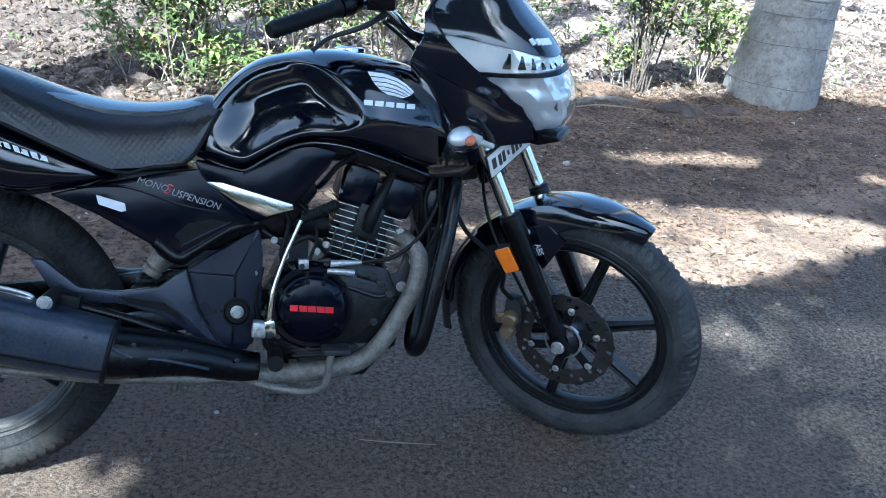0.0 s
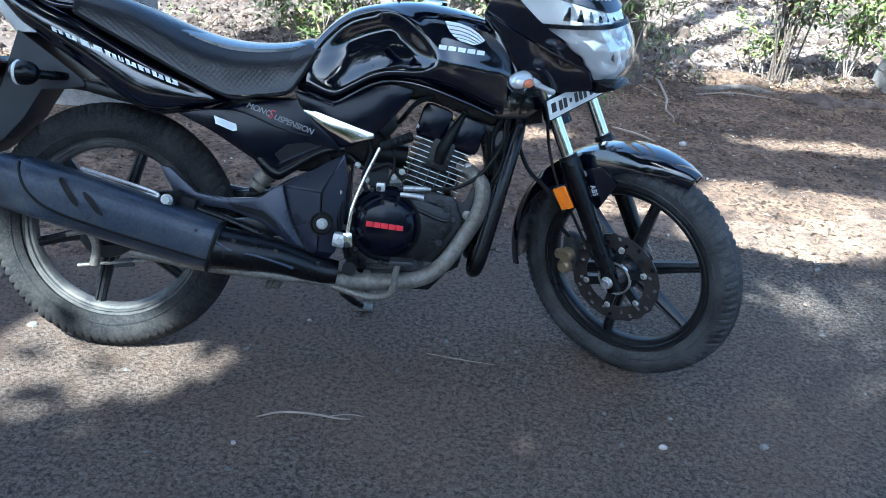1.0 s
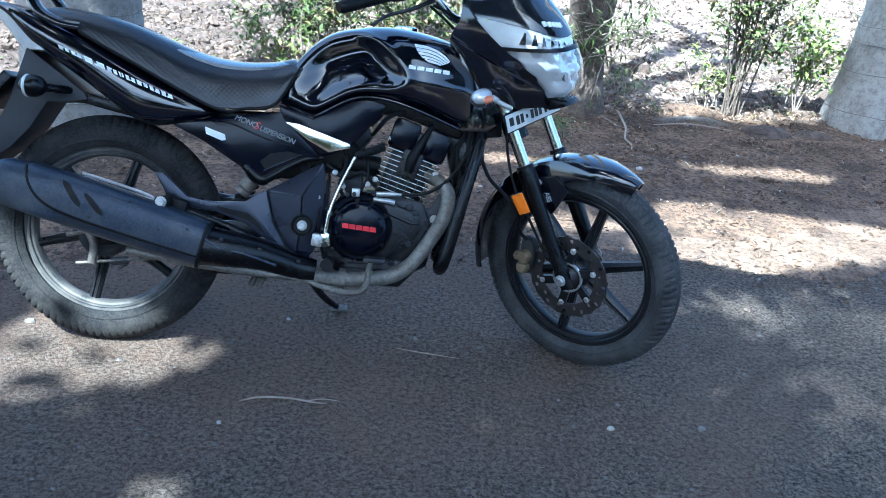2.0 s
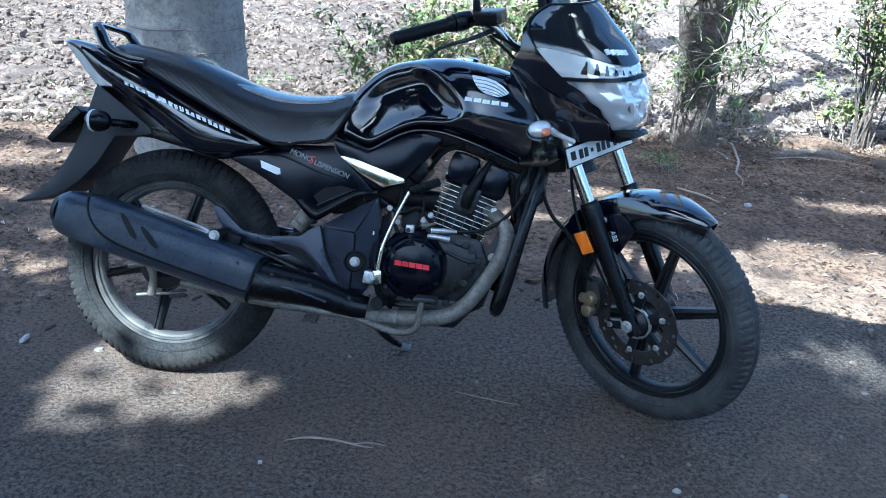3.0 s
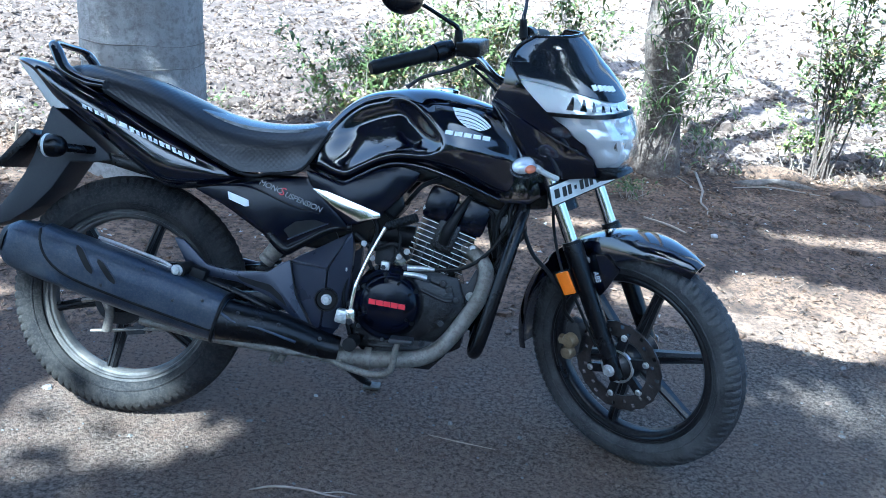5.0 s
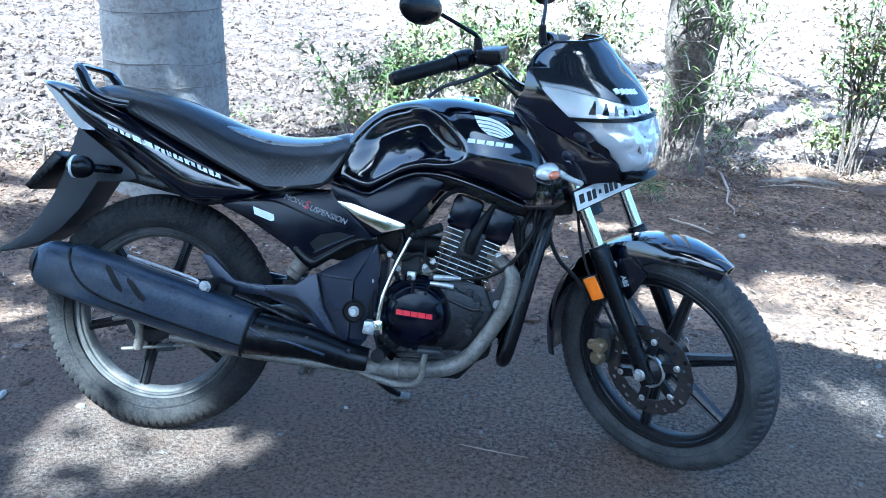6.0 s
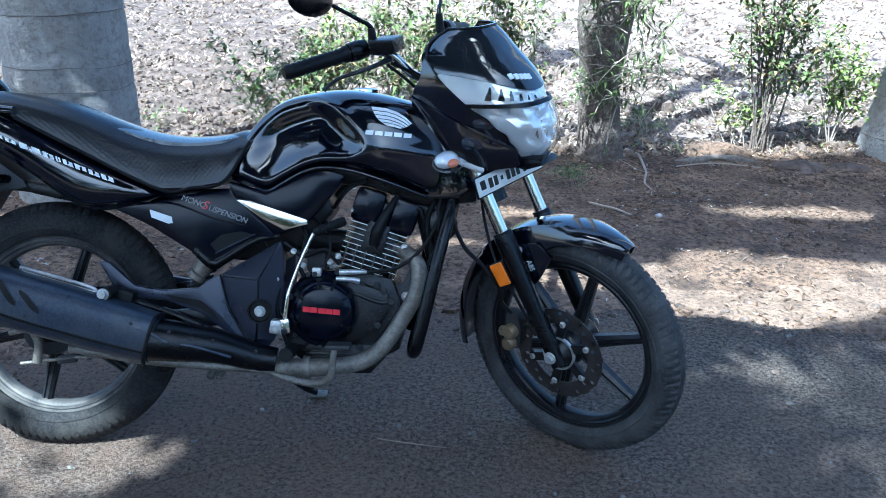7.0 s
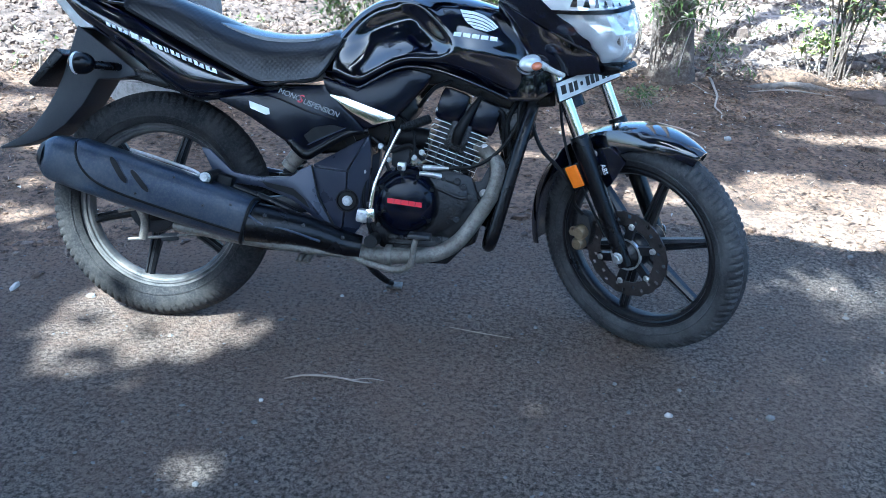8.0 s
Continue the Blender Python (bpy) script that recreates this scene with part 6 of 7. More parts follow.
bm = bmesh.new()
skin(bm, [muffler_ring(-0.245 + 0.55 * i / 40, 0.0, 0, 345, 23) for i in range(41)])
muffler = part("muffler", bm, MUFFLER, bike, "dusty dark grey muffler")
bm = bmesh.new()
rows = []
for i in range(37):
    x = -0.165 + 0.467 * i / 36
    low = shield_low(x)
    rows.append(muffler_ring(x, 0.0055, low, 128, 18) + muffler_ring(x, 0.001, low, 128, 18)[::-1])
skin(bm, rows)
shield = part("heat_shield", bm, MUFFLER, muffler, "dusty dark heat shield with two slots")
# black strips put in the slots' shade, grey rims the highlight on their bevels
for x0, x1, a0, a1, grow, tint in ((-0.063, -0.009, 42, 3, 0.0, CABLE), (-0.004, 0.049, 31, 0, 0.0, CABLE), (-0.063, -0.009, 42, 3, 0.0022, GREY_PANEL), (-0.004, 0.049, 31, 0, 0.0022, GREY_PANEL)):
    bm = bmesh.new()
    rows = []
    for k in range(9):
        f = k / 8
        a = radians(a0 + (a1 - a0) * f)
        xx = x0 + (x1 - x0) * f
        r = eased(M_RAD, xx) + (0.0078 if grow else 0.0085)
        w = 0.0065 * (1 - (2 * f - 1) ** 6) + 0.002 + grow
        c = Vector((xx + 0.25 * r * math.sin(a), -0.178 - 0.80 * r * math.cos(a) * (abs(math.cos(a)) ** 3.2 + abs(math.sin(a)) ** 3.2) ** (-1 / 3.2), eased(M_AXIS, xx) + 0.94 * r * math.sin(a) * (abs(math.cos(a)) ** 3.2 + abs(math.sin(a)) ** 3.2) ** (-1 / 3.2)))
        rows.append([c + Vector((-w, 0, 0)), c + Vector((w, 0, 0)), c + Vector((w, 0.004, 0)), c + Vector((-w, 0.004, 0))])
    part("slot_bevel_light" if grow else "slot_shade", skin(bm, rows), tint, shield, "grey slot rim painting in the bevel's highlight" if grow else "black strip for the slot's shade", smooth=False)
part("shield_seam", tube([muffler_ring(-0.165 + 0.467 * (i / 20) ** 1.6, 0.003, shield_low(-0.165 + 0.467 * (i / 20) ** 1.6) - 3, 0, 1)[0] for i in range(21)], 0.0042, 8, 3), CABLE, shield)
part("shield_rim", tube([muffler_ring(-0.165, 0.004, a, a + 1, 1)[0] for a in range(54, 129, 12)], 0.003, 8, 2), MUFFLER, shield)
part("joint_band", tube([muffler_ring(0.300, 0.005, a, a + 1, 1)[0] for a in range(-60, 140, 14)], 0.005, 8, 2), CABLE, shield)
part("end_cap", tube([(-0.256, -0.178, 0.4595), (-0.240, -0.178, 0.456)], [0.036, 0.047], 24, 1), CABLE, muffler, "black muffler outlet")
for x, a in ((0.02, -12), (0.19, 10), (0.255, 30), (0.10, 44)):
    p = muffler_ring(x, 0.006, a, a + 1, 1)[0]
    part("shield_bolt", bolt(p, 0.003, 0.003), DARK_METAL, shield, smooth=False)
mid = part("front_heat_shield", tube([(0.298, -0.178, 0.318), (0.36, -0.172, 0.311), (0.45, -0.155, 0.298), (0.54, -0.138, 0.270), (0.59, -0.132, 0.262)], [0.056, 0.051, 0.044, 0.036, 0.031], 22, 6, flat=0.9), SATIN_BLACK, bike, "black front heat shield")
part("shield_edge", tube([(0.300, -0.225, 0.345), (0.345, -0.219, 0.318), (0.41, -0.206, 0.305), (0.49, -0.186, 0.278)], 0.004, 8), MUFFLER, mid)
for x, y, z in ((0.349, -0.213, 0.340), (0.446, -0.193, 0.318), (0.547, -0.172, 0.290)):
    part("shield_bolt", bolt((x, y, z), 0.004, 0.004), DARK_METAL, mid, smooth=False)
part("muffler_lip", tube([(0.10, -0.19, 0.292), (0.28, -0.18, 0.268), (0.45, -0.16, 0.250), (0.60, -0.14, 0.236)], [0.010, 0.014, 0.012, 0.008], 10), PIPE, bike, "dusty lower exhaust seam")
part("side_hook", tube([(-0.027, -0.165, 0.483), (0.06, -0.168, 0.462), (0.146, -0.168, 0.438), (0.150, -0.168, 0.428), (0.06, -0.168, 0.450), (-0.022, -0.165, 0.473)], 0.0046, 8, 4), ALLOY, bike, "thin chrome guard loop over the muffler")

# ---- engine ----
engine = part("engine", slab([(0.590, 0.36), (0.598, 0.29), (0.66, 0.238), (0.80, 0.238), (0.895, 0.285), (0.905, 0.38), (0.872, 0.468), (0.74, 0.492), (0.64, 0.470)], -0.095, 0.115, 0.018), ENGINE_BLACK, bike, "black air-cooled engine")
cover = part("clutch_cover", lathe([(0.0, -0.146), (0.052, -0.146), (0.068, -0.140), (0.076, -0.130), (0.078, -0.122), (0.088, -0.122), (0.094, -0.115), (0.096, -0.090)], (0.704, 0, 0.388), 56), PANEL_BLACK, engine, "round glossy black clutch cover")
part("cover_extension", slab([(0.69, 0.475), (0.775, 0.462), (0.862, 0.435), (0.872, 0.395), (0.835, 0.335), (0.77, 0.300), (0.70, 0.296)], -0.122, -0.088, 0.012), ENGINE_BLACK, engine)
part("cover_rib", tube([(0.782, -0.121, 0.43), (0.84, -0.123, 0.410), (0.866, -0.118, 0.412)], 0.005, 8), ENGINE_BLACK, engine)
for a in (100, 68, 30, -35, 150, 205):
    p = (0.704 + 0.0765 * math.cos(radians(a)), -0.124, 0.388 + 0.0765 * math.sin(radians(a)))
    q = (0.704 + 0.055 * math.cos(radians(a)), -0.1445, 0.388 + 0.055 * math.sin(radians(a)))
    part("cover_notch", tube([q, p], [0.004, 0.008], 8, 1), CABLE, cover)
for k in range(5):
    x, z = 0.656 + 0.0186 * k, 0.3865 - 0.0014 * k
    part("badge_bar", slab([(x, z), (x + 0.0170, z - 0.0012), (x + 0.0170, z + 0.0118), (x, z + 0.0130)], -0.1478, -0.1455, 0), RED_DECAL, cover, "red badge bar", smooth=False)
for a in range(0, 360, 36):
    part("case_bolt", bolt((0.715 + 0.115 * math.cos(radians(a + 8)), -0.112, 0.388 + 0.094 * math.sin(radians(a + 8))), 0.005, 0.008), DARK_METAL, engine, smooth=False)
for x, z in ((0.835, 0.452), (0.852, 0.438), (0.870, 0.413), (0.838, 0.352), (0.795, 0.295), (0.620, 0.42), (0.682, 0.478)):
    part("case_bolt", bolt((x, -0.121, z), 0.0065, 0.007), DARK_METAL, engine, smooth=False)
part("clutch_arm", box((0.022, 0.022, 0.022), (0.686, -0.115, 0.482), 0.004), ALLOY, engine, "bright clutch cable stop")
part("clutch_link", tube([(0.735, -0.13, 0.468), (0.770, -0.13, 0.466), (0.792, -0.125, 0.462)], [0.006, 0.007, 0.008], 10), ALLOY, engine, "aluminium clutch lever")
part("cable_end", tube([(0.742, -0.125, 0.483), (0.775, -0.122, 0.484), (0.81, -0.118, 0.484)], [0.008, 0.007, 0.004], 10), ALLOY, engine)
part("clutch_cable", tube([(0.81, -0.118, 0.484), (0.88, -0.115, 0.495), (0.94, -0.10, 0.54), (0.985, -0.08, 0.62), (1.01, -0.05, 0.72)], 0.005, 8), CABLE, bike, "black clutch cable")
part("sump", slab([(0.66, 0.30), (0.83, 0.30), (0.86, 0.27), (0.82, 0.225), (0.68, 0.225)], -0.105, 0.09, 0.008), ENGINE_BLACK, engine)
for k in range(4):
    part("sump_rib", box((0.11, 0.01, 0.008), (0.715, -0.108, 0.262 + 0.014 * k), 0.002), ENGINE_BLACK, engine)
part("mount_plate", slab([(0.868, 0.325), (0.925, 0.385), (0.942, 0.455), (0.938, 0.512), (0.912, 0.490), (0.895, 0.452), (0.862, 0.448), (0.858, 0.40)], -0.078, -0.066, 0.004), DARK_METAL, bike, "dark engine mount plate")
for x, z in ((0.932, 0.478), (0.905, 0.420), (0.885, 0.345)):
    part("mount_bolt", bolt((x, -0.078, z), 0.009, 0.008), ALLOY, bike, "pale engine mount bolt", smooth=False)

CYL = Matrix.Translation((0.800, 0, 0.478)) @ Matrix.Rotation(radians(17), 4, "Y")


def fin_mesh():
    """A cooling fin: a black plate with a bare machined edge."""
    bm = box((0.150, 0.165, 0.0024), (0, 0, 0), 0.0008)
    data = bpy.data.meshes.new("fin")
    bm.to_mesh(data)
    bm.free()
    data.materials.append(ENGINE_BLACK)
    data.materials.append(ALLOY)
    for f in data.polygons:
        if f.normal.y < -0.8 or f.normal.x > 0.8:
            f.material_index = 1
    return data


cylinder = part("cylinder", box((0.118, 0.135, 0.135), (0, 0, 0.062), 0.012), ENGINE_BLACK, bike, "black finned cylinder with bright fin edges", m=CYL)
FIN = fin_mesh()
for k in range(9):
    ob = new("fin", FIN)
    ob.parent = cylinder
    s = 1.0 if k < 5 else 0.985
    ob.matrix_basis = CYL @ Matrix.Translation((0, 0, 0.006 + 0.0138 * k)) @ Matrix.Diagonal((s, s, 1, 1))
for k in range(6):
    part("fin_rib", box((0.0025, 0.012, 0.054), (-0.062 + 0.0248 * k, -0.0815, 0.032), 0.001), DARK_METAL, cylinder, m=CYL)
head = part("cylinder_head", box((0.150, 0.150, 0.060), (0, 0, 0.155), 0.014), SATIN_BLACK, bike, "black cylinder head cover", m=CYL)
for x in (-0.042, 0.046):
    part("head_lobe", box((0.076, 0.168, 0.085), (x, -0.006, 0.162), 0.016), PANEL_BLACK, head, m=CYL)
part("plug_cap", tube([(0.002, -0.098, 0.075), (0.0, -0.105, 0.11), (0.008, -0.100, 0.16), (0.02, -0.08, 0.21)], [0.013, 0.016, 0.011, 0.007], 12), CABLE, head, "black spark plug cap and lead", m=CYL)
part("plug_recess", box((0.058, 0.03, 0.078), (0.0, -0.076, 0.092), 0.008), ENGINE_BLACK, head, m=CYL)
for x, z in ((-0.07, 0.14), (0.076, 0.09), (0.07, 0.135)):
    part("head_bolt", bolt((x, -0.079, z), 0.008, 0.008), ALLOY, head, m=CYL, smooth=False)
carb = part("carburettor", tube([(0.60, -0.01, 0.565), (0.66, -0.01, 0.555), (0.745, -0.01, 0.55)], [0.045, 0.034, 0.030], 20, 4), CABLE, bike, "black carburettor and intake boot")
part("float_bowl", box((0.05, 0.06, 0.06), (0.675, -0.03, 0.505), 0.008), DARK_METAL, carb, "grey float bowl")
part("carb_cap", tube([(0.675, -0.03, 0.58), (0.675, -0.03, 0.625)], [0.028, 0.022], 18, 1), SATIN_BLACK, carb)
part("air_box", slab([(0.50, 0.64), (0.60, 0.68), (0.70, 0.69), (0.72, 0.63), (0.64, 0.53), (0.56, 0.52)], -0.075, 0.075, 0.012), SATIN_BLACK, bike, "black air box")
part("wire_loom", tube([(0.60, -0.09, 0.55), (0.65, -0.095, 0.52), (0.70, -0.09, 0.535), (0.74, -0.09, 0.50)], 0.007, 8), CABLE, bike, "black wiring loom")
kick = part("kick_starter", tube([(0.612, -0.148, 0.362), (0.619, -0.148, 0.419), (0.624, -0.146, 0.440), (0.645, -0.142, 0.500), (0.671, -0.138, 0.560), (0.680, -0.136, 0.578)], [0.0062, 0.0052, 0.005, 0.0048, 0.0048, 0.006], 12), CHROME, bike, "bright kick starter lever")
part("kick_boss", box((0.030, 0.036, 0.034), (0.592, -0.142, 0.348), 0.006, Matrix.Rotation(radians(8), 4, "Y")), ALLOY, kick, "worn aluminium boss")
part("kick_clamp", box((0.024, 0.030, 0.038), (0.615, -0.146, 0.351), 0.007, Matrix.Rotation(radians(-6), 4, "Y")), CHROME, kick)
part("kick_bolt", bolt((0.593, -0.160, 0.345), 0.009, 0.008), ALLOY, kick, smooth=False)
part("kick_bolt", bolt((0.614, -0.161, 0.339), 0.006, 0.006), DARK_METAL, kick, smooth=False)
grip_line = [Vector((0.681, -0.136, 0.580)).lerp(Vector((0.757, -0.130, 0.612)), i / 26) for i in range(27)]
part("kick_pedal", tube(grip_line, [0.008] + [0.0105 + (0.0016 if i % 2 else 0.0) + 0.0012 * i / 26 for i in range(25)] + [0.008], 12, 1), CABLE, kick, "black ribbed pedal rubber")
pedal = part("brake_pedal", tube([(0.575, -0.14, 0.232), (0.63, -0.150, 0.218), (0.69, -0.165, 0.213), (0.728, -0.178, 0.232), (0.737, -0.185, 0.285), (0.742, -0.19, 0.306)], [0.008, 0.0085, 0.009, 0.009, 0.008, 0.007], 12), PIPE, bike, "dusty steel brake pedal")
part("pedal_pad", box((0.058, 0.055, 0.012), (0.750, -0.19, 0.312), 0.004), DARK_METAL, pedal, "worn grey pedal pad")
stand = part("side_stand", tube([(0.562, 0.085, 0.192), (0.584, 0.150, 0.144), (0.610, 0.200, 0.108), (0.632, 0.234, 0.088)], [0.012, 0.011, 0.010, 0.009], 12), SATIN_BLACK, bike, "black side stand resting on the asphalt")
part("stand_foot", box((0.050, 0.036, 0.008), (0.640, 0.240, 0.081), 0.003, Matrix.Rotation(radians(16), 4, "X")), PIPE, stand, "worn pale stand foot")
for dx in (0.0, 0.022):
    part("stand_stub", tube([(0.43 + dx, -0.05, 0.245), (0.41 + dx, -0.085, 0.20)], 0.009, 10, 1), PIPE, bike, "grey main stand foot")
part("main_stand", tube([(0.54, -0.08, 0.27), (0.45, -0.07, 0.24), (0.30, -0.075, 0.235)], 0.011, 10), SATIN_BLACK, bike, "black folded main stand")

# ---- litter, clods, sticks and stones ----


def stuff(name, verts, faces, material, label, category):
    data = bpy.data.meshes.new(name)
    data.from_pydata(verts, [], faces)
    data.materials.append(material)
    return tagged(new(name, data), label, category, kind="stuff")


def scatter_leaves(count, place, size, material, name, label, category, seed, lift=0.4, slim=0.4):
    """Small bent leaves lying on the ground; place gives an (x, y) or None."""
    r = random.Random(seed)
    verts, faces = [], []
    tries = 0
    while count and tries < 400000:
        tries += 1
        xy = place(r)
        if xy is None:
            continue
        count -= 1
        x, y = xy
        z = max(ground_height(x, y), 0.0 if y < road_edge(x) else -1) + 0.003
        a, L = r.uniform(0, 6.283), size * r.uniform(0.5, 1.5)
        w = L * slim * r.uniform(0.6, 1.2)
        d, s = Vector((math.cos(a), math.sin(a), r.uniform(-0.1, lift))), Vector((-math.sin(a), math.cos(a), r.uniform(-lift, lift)))
        p = Vector((x, y, z))
        k = len(verts)
        mid = p + d * L * 0.5 + Vector((0, 0, L * r.uniform(0.0, 0.22)))
        verts += [p, mid + s * w * 0.5, p + d * L, mid - s * w * 0.5 + Vector((0, 0, w * 0.25))]
        faces += [(k, k + 1, k + 2), (k, k + 2, k + 3)]
    return stuff(name, verts, faces, material, label, category)


def scatter_lumps(count, place, size, material, name, label, category, seed, flat=0.6):
    """Irregular lumps half sunk into the ground."""
    r = random.Random(seed)
    verts, faces = [], []
    ring = [(math.cos(i * 1.2566), math.sin(i * 1.2566)) for i in range(5)]
    tries = 0
    while count and tries < 400000:
        tries += 1
        xy = place(r)
        if xy is None:
            continue
        count -= 1
        x, y = xy
        L = size * math.exp(r.gauss(0, 0.5)) * 0.5
        z = max(ground_height(x, y), 0.0 if y < road_edge(x) else -1)
        k, a = len(verts), r.uniform(0, 6.283)
        ca, sa = math.cos(a), math.sin(a)
        sx, sy = r.uniform(0.7, 1.4), r.uniform(0.6, 1.1)

        def put(u, v, h):
            u, v = u * L * sx * r.uniform(0.75, 1.25), v * L * sy * r.uniform(0.75, 1.25)
            verts.append((x + u * ca - v * sa, y + u * sa + v * ca, z + h * L * flat * r.uniform(0.7, 1.3)))

        for u, v in ring:
            put(u, v, -0.25)
        for u, v in ring:
            put(u * 0.8 + 0.1, v * 0.8, 0.65)
        put(0, 0, 1.05)
        for i in range(5):
            j = (i + 1) % 5
            faces.extend([(k + i, k + j, k + 5 + j, k + 5 + i), (k + 5 + i, k + 5 + j, k + 10)])
    return stuff(name, verts, faces, material, label, category)


def on_verge(r):
    x = r.uniform(-4.5, 5.5)
    y = r.uniform(-0.1, 3.5)
    off = y - road_edge(x)
    if off < -0.05 or y > field_line(x) + 0.2:
        return None
    thick = 0.35 + 0.65 * smoothstep(0.3, 1.6, off) * (0.6 + 0.6 * noise.noise((x * 1.8, y * 1.8, 20.0)))
    return (x, y) if r.random() < thick else None


def litter_drift(r):
    xy = on_verge(r)
    return xy if xy and noise.noise((xy[0] * 2.2, xy[1] * 3.4, 30.0)) > r.uniform(0.0, 0.45) else None


def on_field(r, far=6.0):
    y = 2.2 + (far - 2.2) * r.random() ** 1.25
    x = r.uniform(-2.9 - 0.8 * (y - 2), 3.2 + 0.8 * (y - 2))
    if y < field_line(x) - 0.2:
        return None
    return (x, y) if noise.noise((x * 1.3, y * 1.3, 22.0)) > r.uniform(-0.55, 0.45) else None


def stubble(r):
    xy = on_field(r)
    return xy if xy and r.random() < 0.25 + 0.75 * smoothstep(-0.6, 1.2, xy[0]) else None


def far_field(r):
    y = 5.4 + 10 * r.random()
    return (r.uniform(-0.75 * y - 2, 0.75 * y + 2), y)


def on_road(r):
    x, y = r.uniform(-2.6, 3.2), r.uniform(-1.3, 1.6)
    return (x, y) if y < road_edge(x) else None


def near_edge(r):
    x = r.uniform(-3.5, 4.5)
    return (x, road_edge(x) + r.gauss(0.0, 0.12))


scatter_leaves(15000, on_verge, 0.020, VERGE_LEAF, "leaf_litter", "brown dry leaf litter strewn over the verge", "leaf litter", 51)
scatter_leaves(6000, on_verge, 0.032, VERGE_STRAW, "straw_litter", "pale straw and thin stalks lying on the verge", "straw", 52, slim=0.10)
scatter_leaves(5000, litter_drift, 0.022, DRY_LEAF, "dark_litter", "dark brown leaf litter in drifts on the verge", "leaf litter", 67, lift=0.6)
scatter_leaves(500, on_verge, 0.022, STONE, "pale_chips", "small pale chips on the verge soil", "chips", 53, slim=0.5, lift=0.2)
scatter_lumps(5200, on_verge, 0.015, DIRT, "verge_clods", "small brown soil crumbs on the verge", "soil crumbs", 54)
scatter_leaves(16000, stubble, 0.028, STRAW, "field_straw", "pale dry stubble lying on the field", "stubble", 55, lift=0.8, slim=0.3)
scatter_leaves(14000, lambda r: on_field(r, 5.4), 0.024, DRY_LEAF, "field_litter", "brown dry leaves on the field", "leaf litter", 56, lift=0.6)
scatter_lumps(4500, on_field, 0.036, CLOD, "field_clods", "brown soil clods on the ploughed field", "soil clods", 57, flat=0.8)
scatter_lumps(6000, on_field, 0.025, FIELD, "pale_clods", "pale soil clods on the ploughed field", "soil clods", 58, flat=0.8)
scatter_lumps(4500, far_field, 0.058, CLOD, "far_clods", "brown clods far out on the field", "soil clods", 59, flat=0.4)
scatter_leaves(9000, far_field, 0.042, DRY_LEAF, "far_litter", "brown dry growth far out on the field", "leaf litter", 64, lift=0.9, slim=0.5)
scatter_leaves(17000, far_field, 0.050, STRAW, "far_straw", "pale dry stubble far out on the field", "stubble", 65, lift=0.8, slim=0.35)
scatter_leaves(1200, lambda r: on_field(r, 5.4), 0.024, LEAF, "field_weeds", "small green weeds on the field", "weeds", 60, lift=1.6, slim=0.4)
scatter_lumps(2200, on_road, 0.0055, GRIT, "road_grit", "fine pale grit on the asphalt", "grit", 61)
scatter_lumps(1400, near_edge, 0.014, CLOD, "edge_gravel", "gravel and soil crumbs along the crumbling road edge", "gravel", 62)
scatter_leaves(60, on_road, 0.014, STRAW, "road_straw", "bits of straw on the asphalt", "straw", 63, lift=0.1, slim=0.15)


def stick(name, pts, radii, material, label, category="twig"):
    return tagged(part(name, tube(pts, radii, 8, 6), material), label, category)


stick("twig", [(-0.235, -0.33, 0.004), (-0.182, -0.309, 0.006), (-0.111, -0.305, 0.006), (-0.05, -0.315, 0.006), (-0.012, -0.315, 0.004)], [0.0015, 0.003, 0.0028, 0.0025, 0.0012], TWIG, "thin curved pale twig lying on the asphalt")
stick("twig", [(-0.06, -0.31, 0.006), (-0.019, -0.299, 0.007), (0.022, -0.299, 0.004)], [0.0015, 0.0018, 0.001], TWIG, "short pale twig lying on the asphalt")
stick("stalk", [(0.161, -0.003, 0.003), (0.24, -0.02, 0.004), (0.345, -0.034, 0.003)], [0.0012, 0.0016, 0.001], STRAW, "dry stalk lying on the asphalt", "stalk")
stick("root", [(1.297, 3.061, 0.0), (1.366, 2.996, 0.015), (1.367, 2.89, 0.0189), (1.361, 2.751, 0.0154), (1.351, 2.612, 0.0156), (1.323, 2.49, 0.0118), (1.308, 2.398, 0.012), (1.324, 2.305, 0.0097), (1.304, 2.21, 0.0049)], [0.0062, 0.0078, 0.0062, 0.0047, 0.0023], TWIG, "pale bent root lying beside the brown tree", "root")
stick("root", [(1.208, 2.945, 0.015), (1.27, 2.819, 0.0091), (1.311, 2.688, 0.0108), (1.374, 2.628, 0.0047)], [0.0031, 0.0031, 0.0023, 0.0015], TWIG, "thin root lying beside the brown tree", "root")
stick("stick", [(-2.137, 1.983, -0.0082), (-2.143, 1.989, 0.0823), (-2.134, 1.995, 0.1727)], [0.0082, 0.0091, 0.0066], STRAW, "short pale stick standing in the verge", "stick")
stick("stick", [(0.976, 2.07, 0.0099), (1.085, 1.979, 0.0125), (1.151, 1.909, 0.0084)], [0.005, 0.0058, 0.0033], STRAW, "short pale stick lying on the verge", "stick")
stick("stick", [(-3.142, 2.16, 0.0242), (-2.62, 2.31, 0.0398), (-2.372, 2.354, 0.0238)], [0.016, 0.0176, 0.0096], TWIG, "fallen grey stick at the field's edge", "stick")
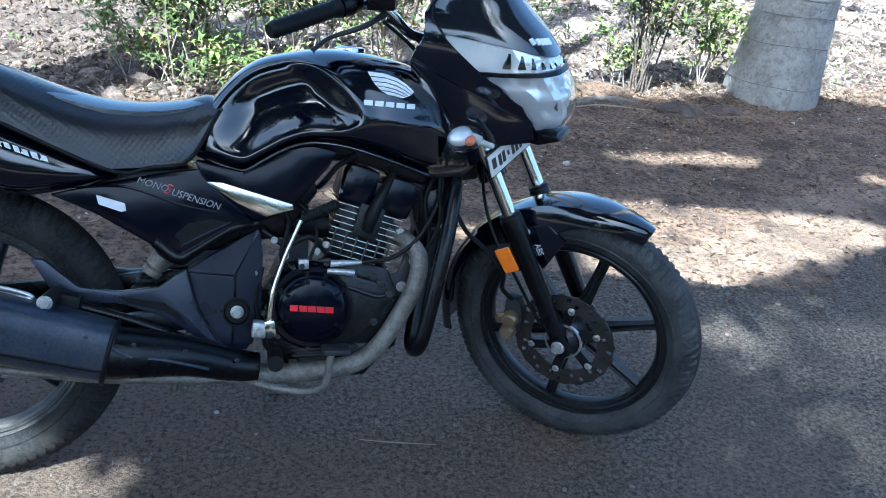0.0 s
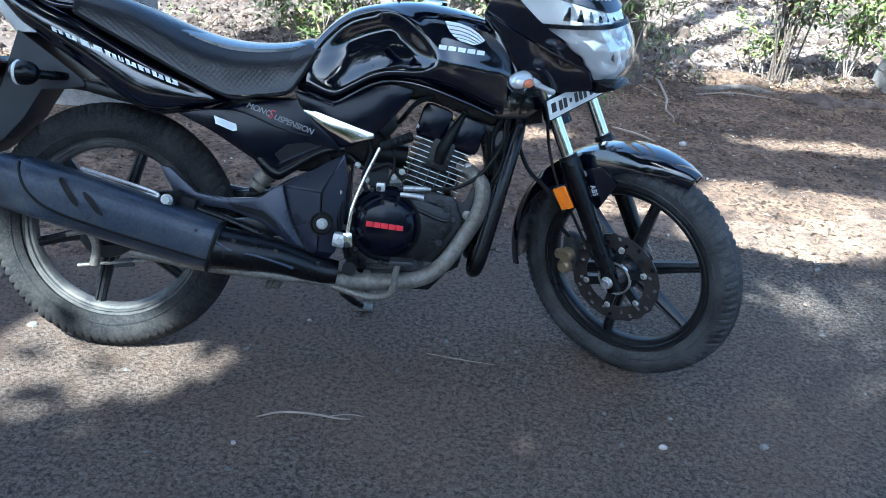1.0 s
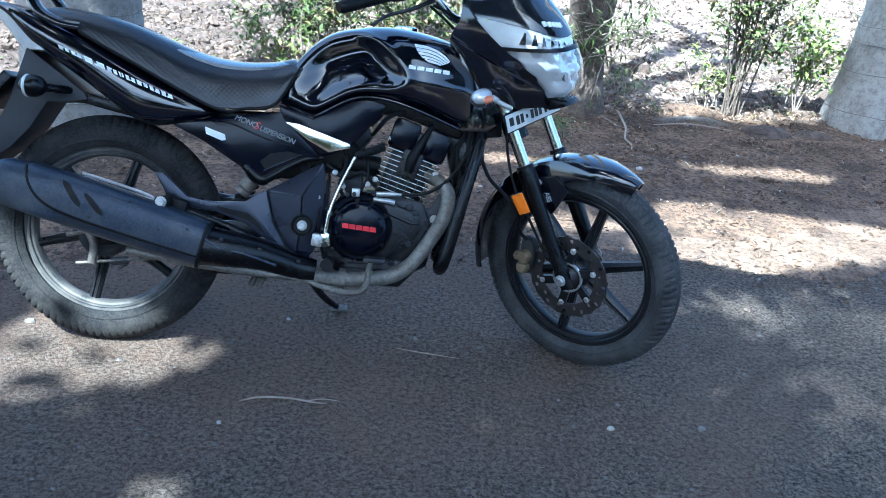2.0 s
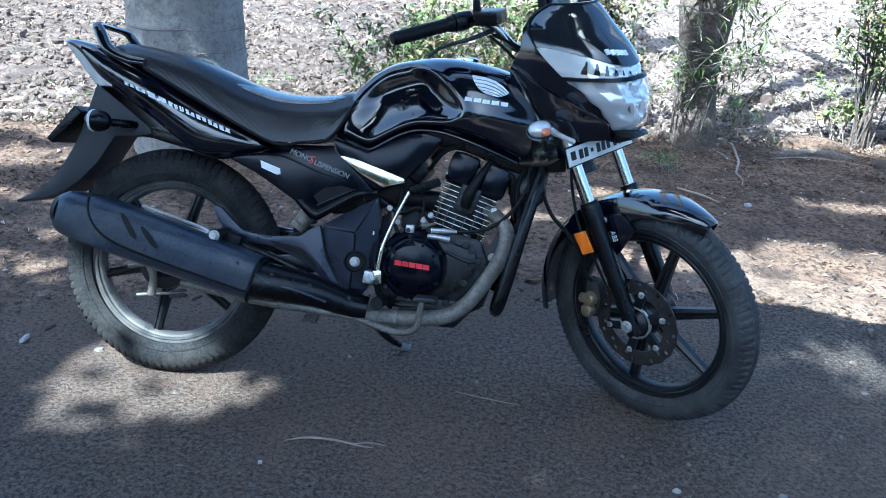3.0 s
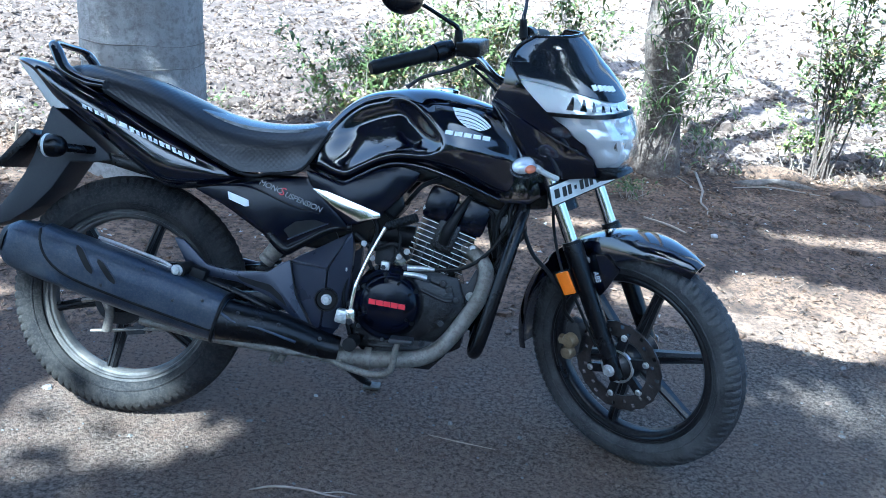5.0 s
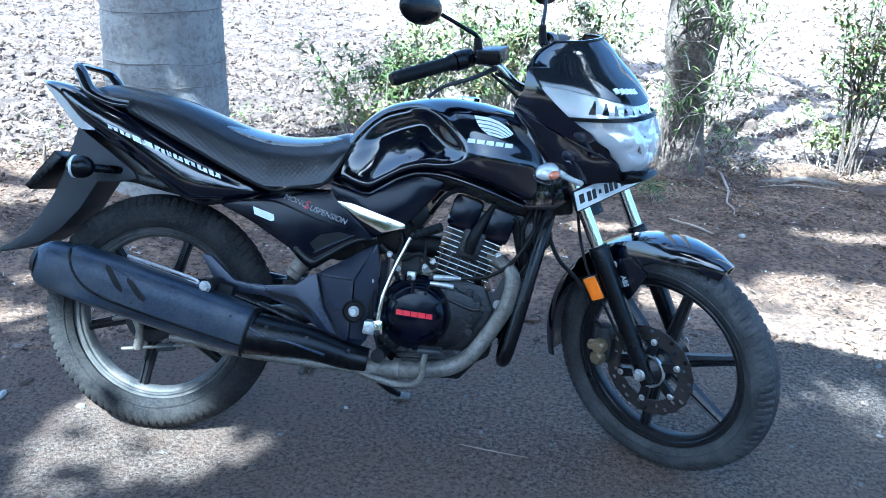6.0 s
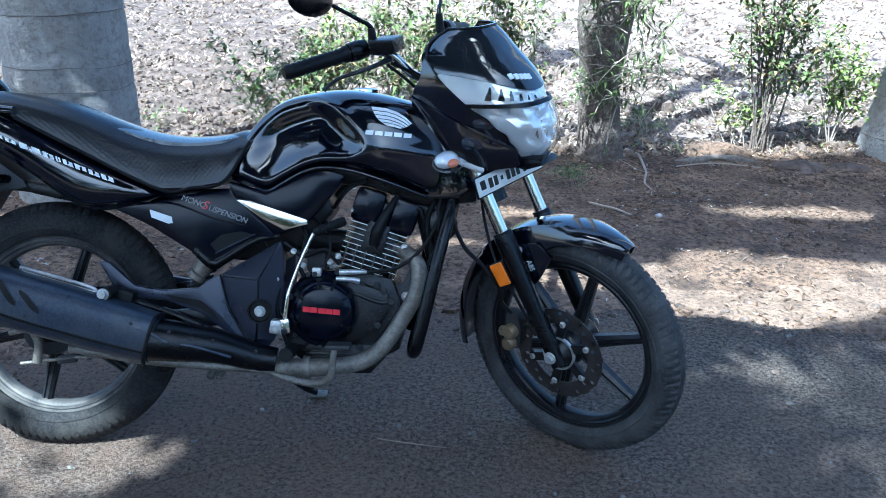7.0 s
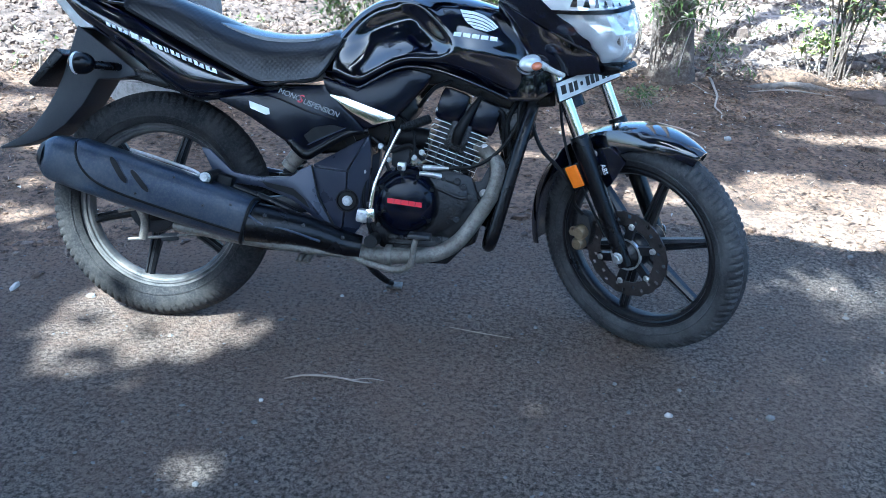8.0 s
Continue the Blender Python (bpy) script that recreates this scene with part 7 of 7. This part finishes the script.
tagged(part("fallen_log", trunk_mesh([(1.533, 2.894, -0.0076), (1.672, 2.882, 0.0114), (1.799, 2.929, 0.0226), (1.909, 2.912, 0.0151), (2.056, 2.935, -0.0038)], [0.0091, 0.0227, 0.0151, 0.0257, 0.0076], 12, 0.022), WOOD), "weathered grey root log half sunk in the verge", "log")
stick("stick", [(1.542, 2.745, 0.0154), (1.763, 2.8, 0.0229), (2.017, 2.765, 0.0154)], [0.0031, 0.0046, 0.0023], TWIG, "thin grey stick on the verge", "stick")


def lump(name, at, size, material, label, category, seed):
    bm = bmesh.new()
    bmesh.ops.create_icosphere(bm, subdivisions=3, radius=1.0)
    for v in bm.verts:
        n = 1 + 0.25 * noise.noise(v.co * 1.6 + Vector((seed, 0, 0))) + 0.1 * noise.noise(v.co * 5 + Vector((seed, 3, 0)))
        v.co = Vector((v.co.x * size[0] * n, v.co.y * size[1] * n, v.co.z * size[2] * n)) + Vector(at)
    return tagged(part(name, bm, material), label, category)


lump("soil_mound", (1.824, 3.069, 0.0000), (0.2228, 0.1188, 0.0743), DIRT, "dark mound of soil and roots on the verge", "soil mound", 11)
lump("soil_mound", (2.239, 2.8, 0.0000), (0.1531, 0.1072, 0.0459), FIELD, "sandy mound of loose soil", "soil mound", 1)
lump("soil_mound", (2.527, 2.817, 0.0000), (0.1147, 0.0765, 0.0382), FIELD, "small sandy mound of loose soil", "soil mound", 2)
lump("pebble", (1.282, 1.9, 0.0101), (0.0184, 0.0134, 0.0101), STONE, "pale pebble on the verge", "pebble", 3)
lump("pebble", (0.746, -0.332, 0.0040), (0.0100, 0.0080, 0.0060), STONE, "small pale pebble on the asphalt", "pebble", 4)
lump("pebble", (-1.158, 0.004, 0.0060), (0.0090, 0.0260, 0.0080), STONE, "white chip on the asphalt", "pebble", 5)
lump("pebble", (-0.266, -0.428, 0.0030), (0.0060, 0.0060, 0.0040), STONE, "tiny pale pebble on the asphalt", "pebble", 6)
lump("pebble", (-0.18, 0.123, 0.0030), (0.0060, 0.0050, 0.0040), STONE, "tiny pale pebble below the engine", "pebble", 7)
lump("stone", (-2.66, 2.848, 0.0225), (0.0676, 0.0526, 0.0376), STONE, "pale stone at the field's edge", "stone", 8)
lump("stone", (-2.226, 2.634, 0.0154), (0.0462, 0.0385, 0.0269), STONE, "pale stone on the field", "stone", 9)
lump("stone", (2.327, 3.42, 0.0214), (0.0929, 0.0643, 0.0500), CLOD, "grey stone beside the shrub", "stone", 10)
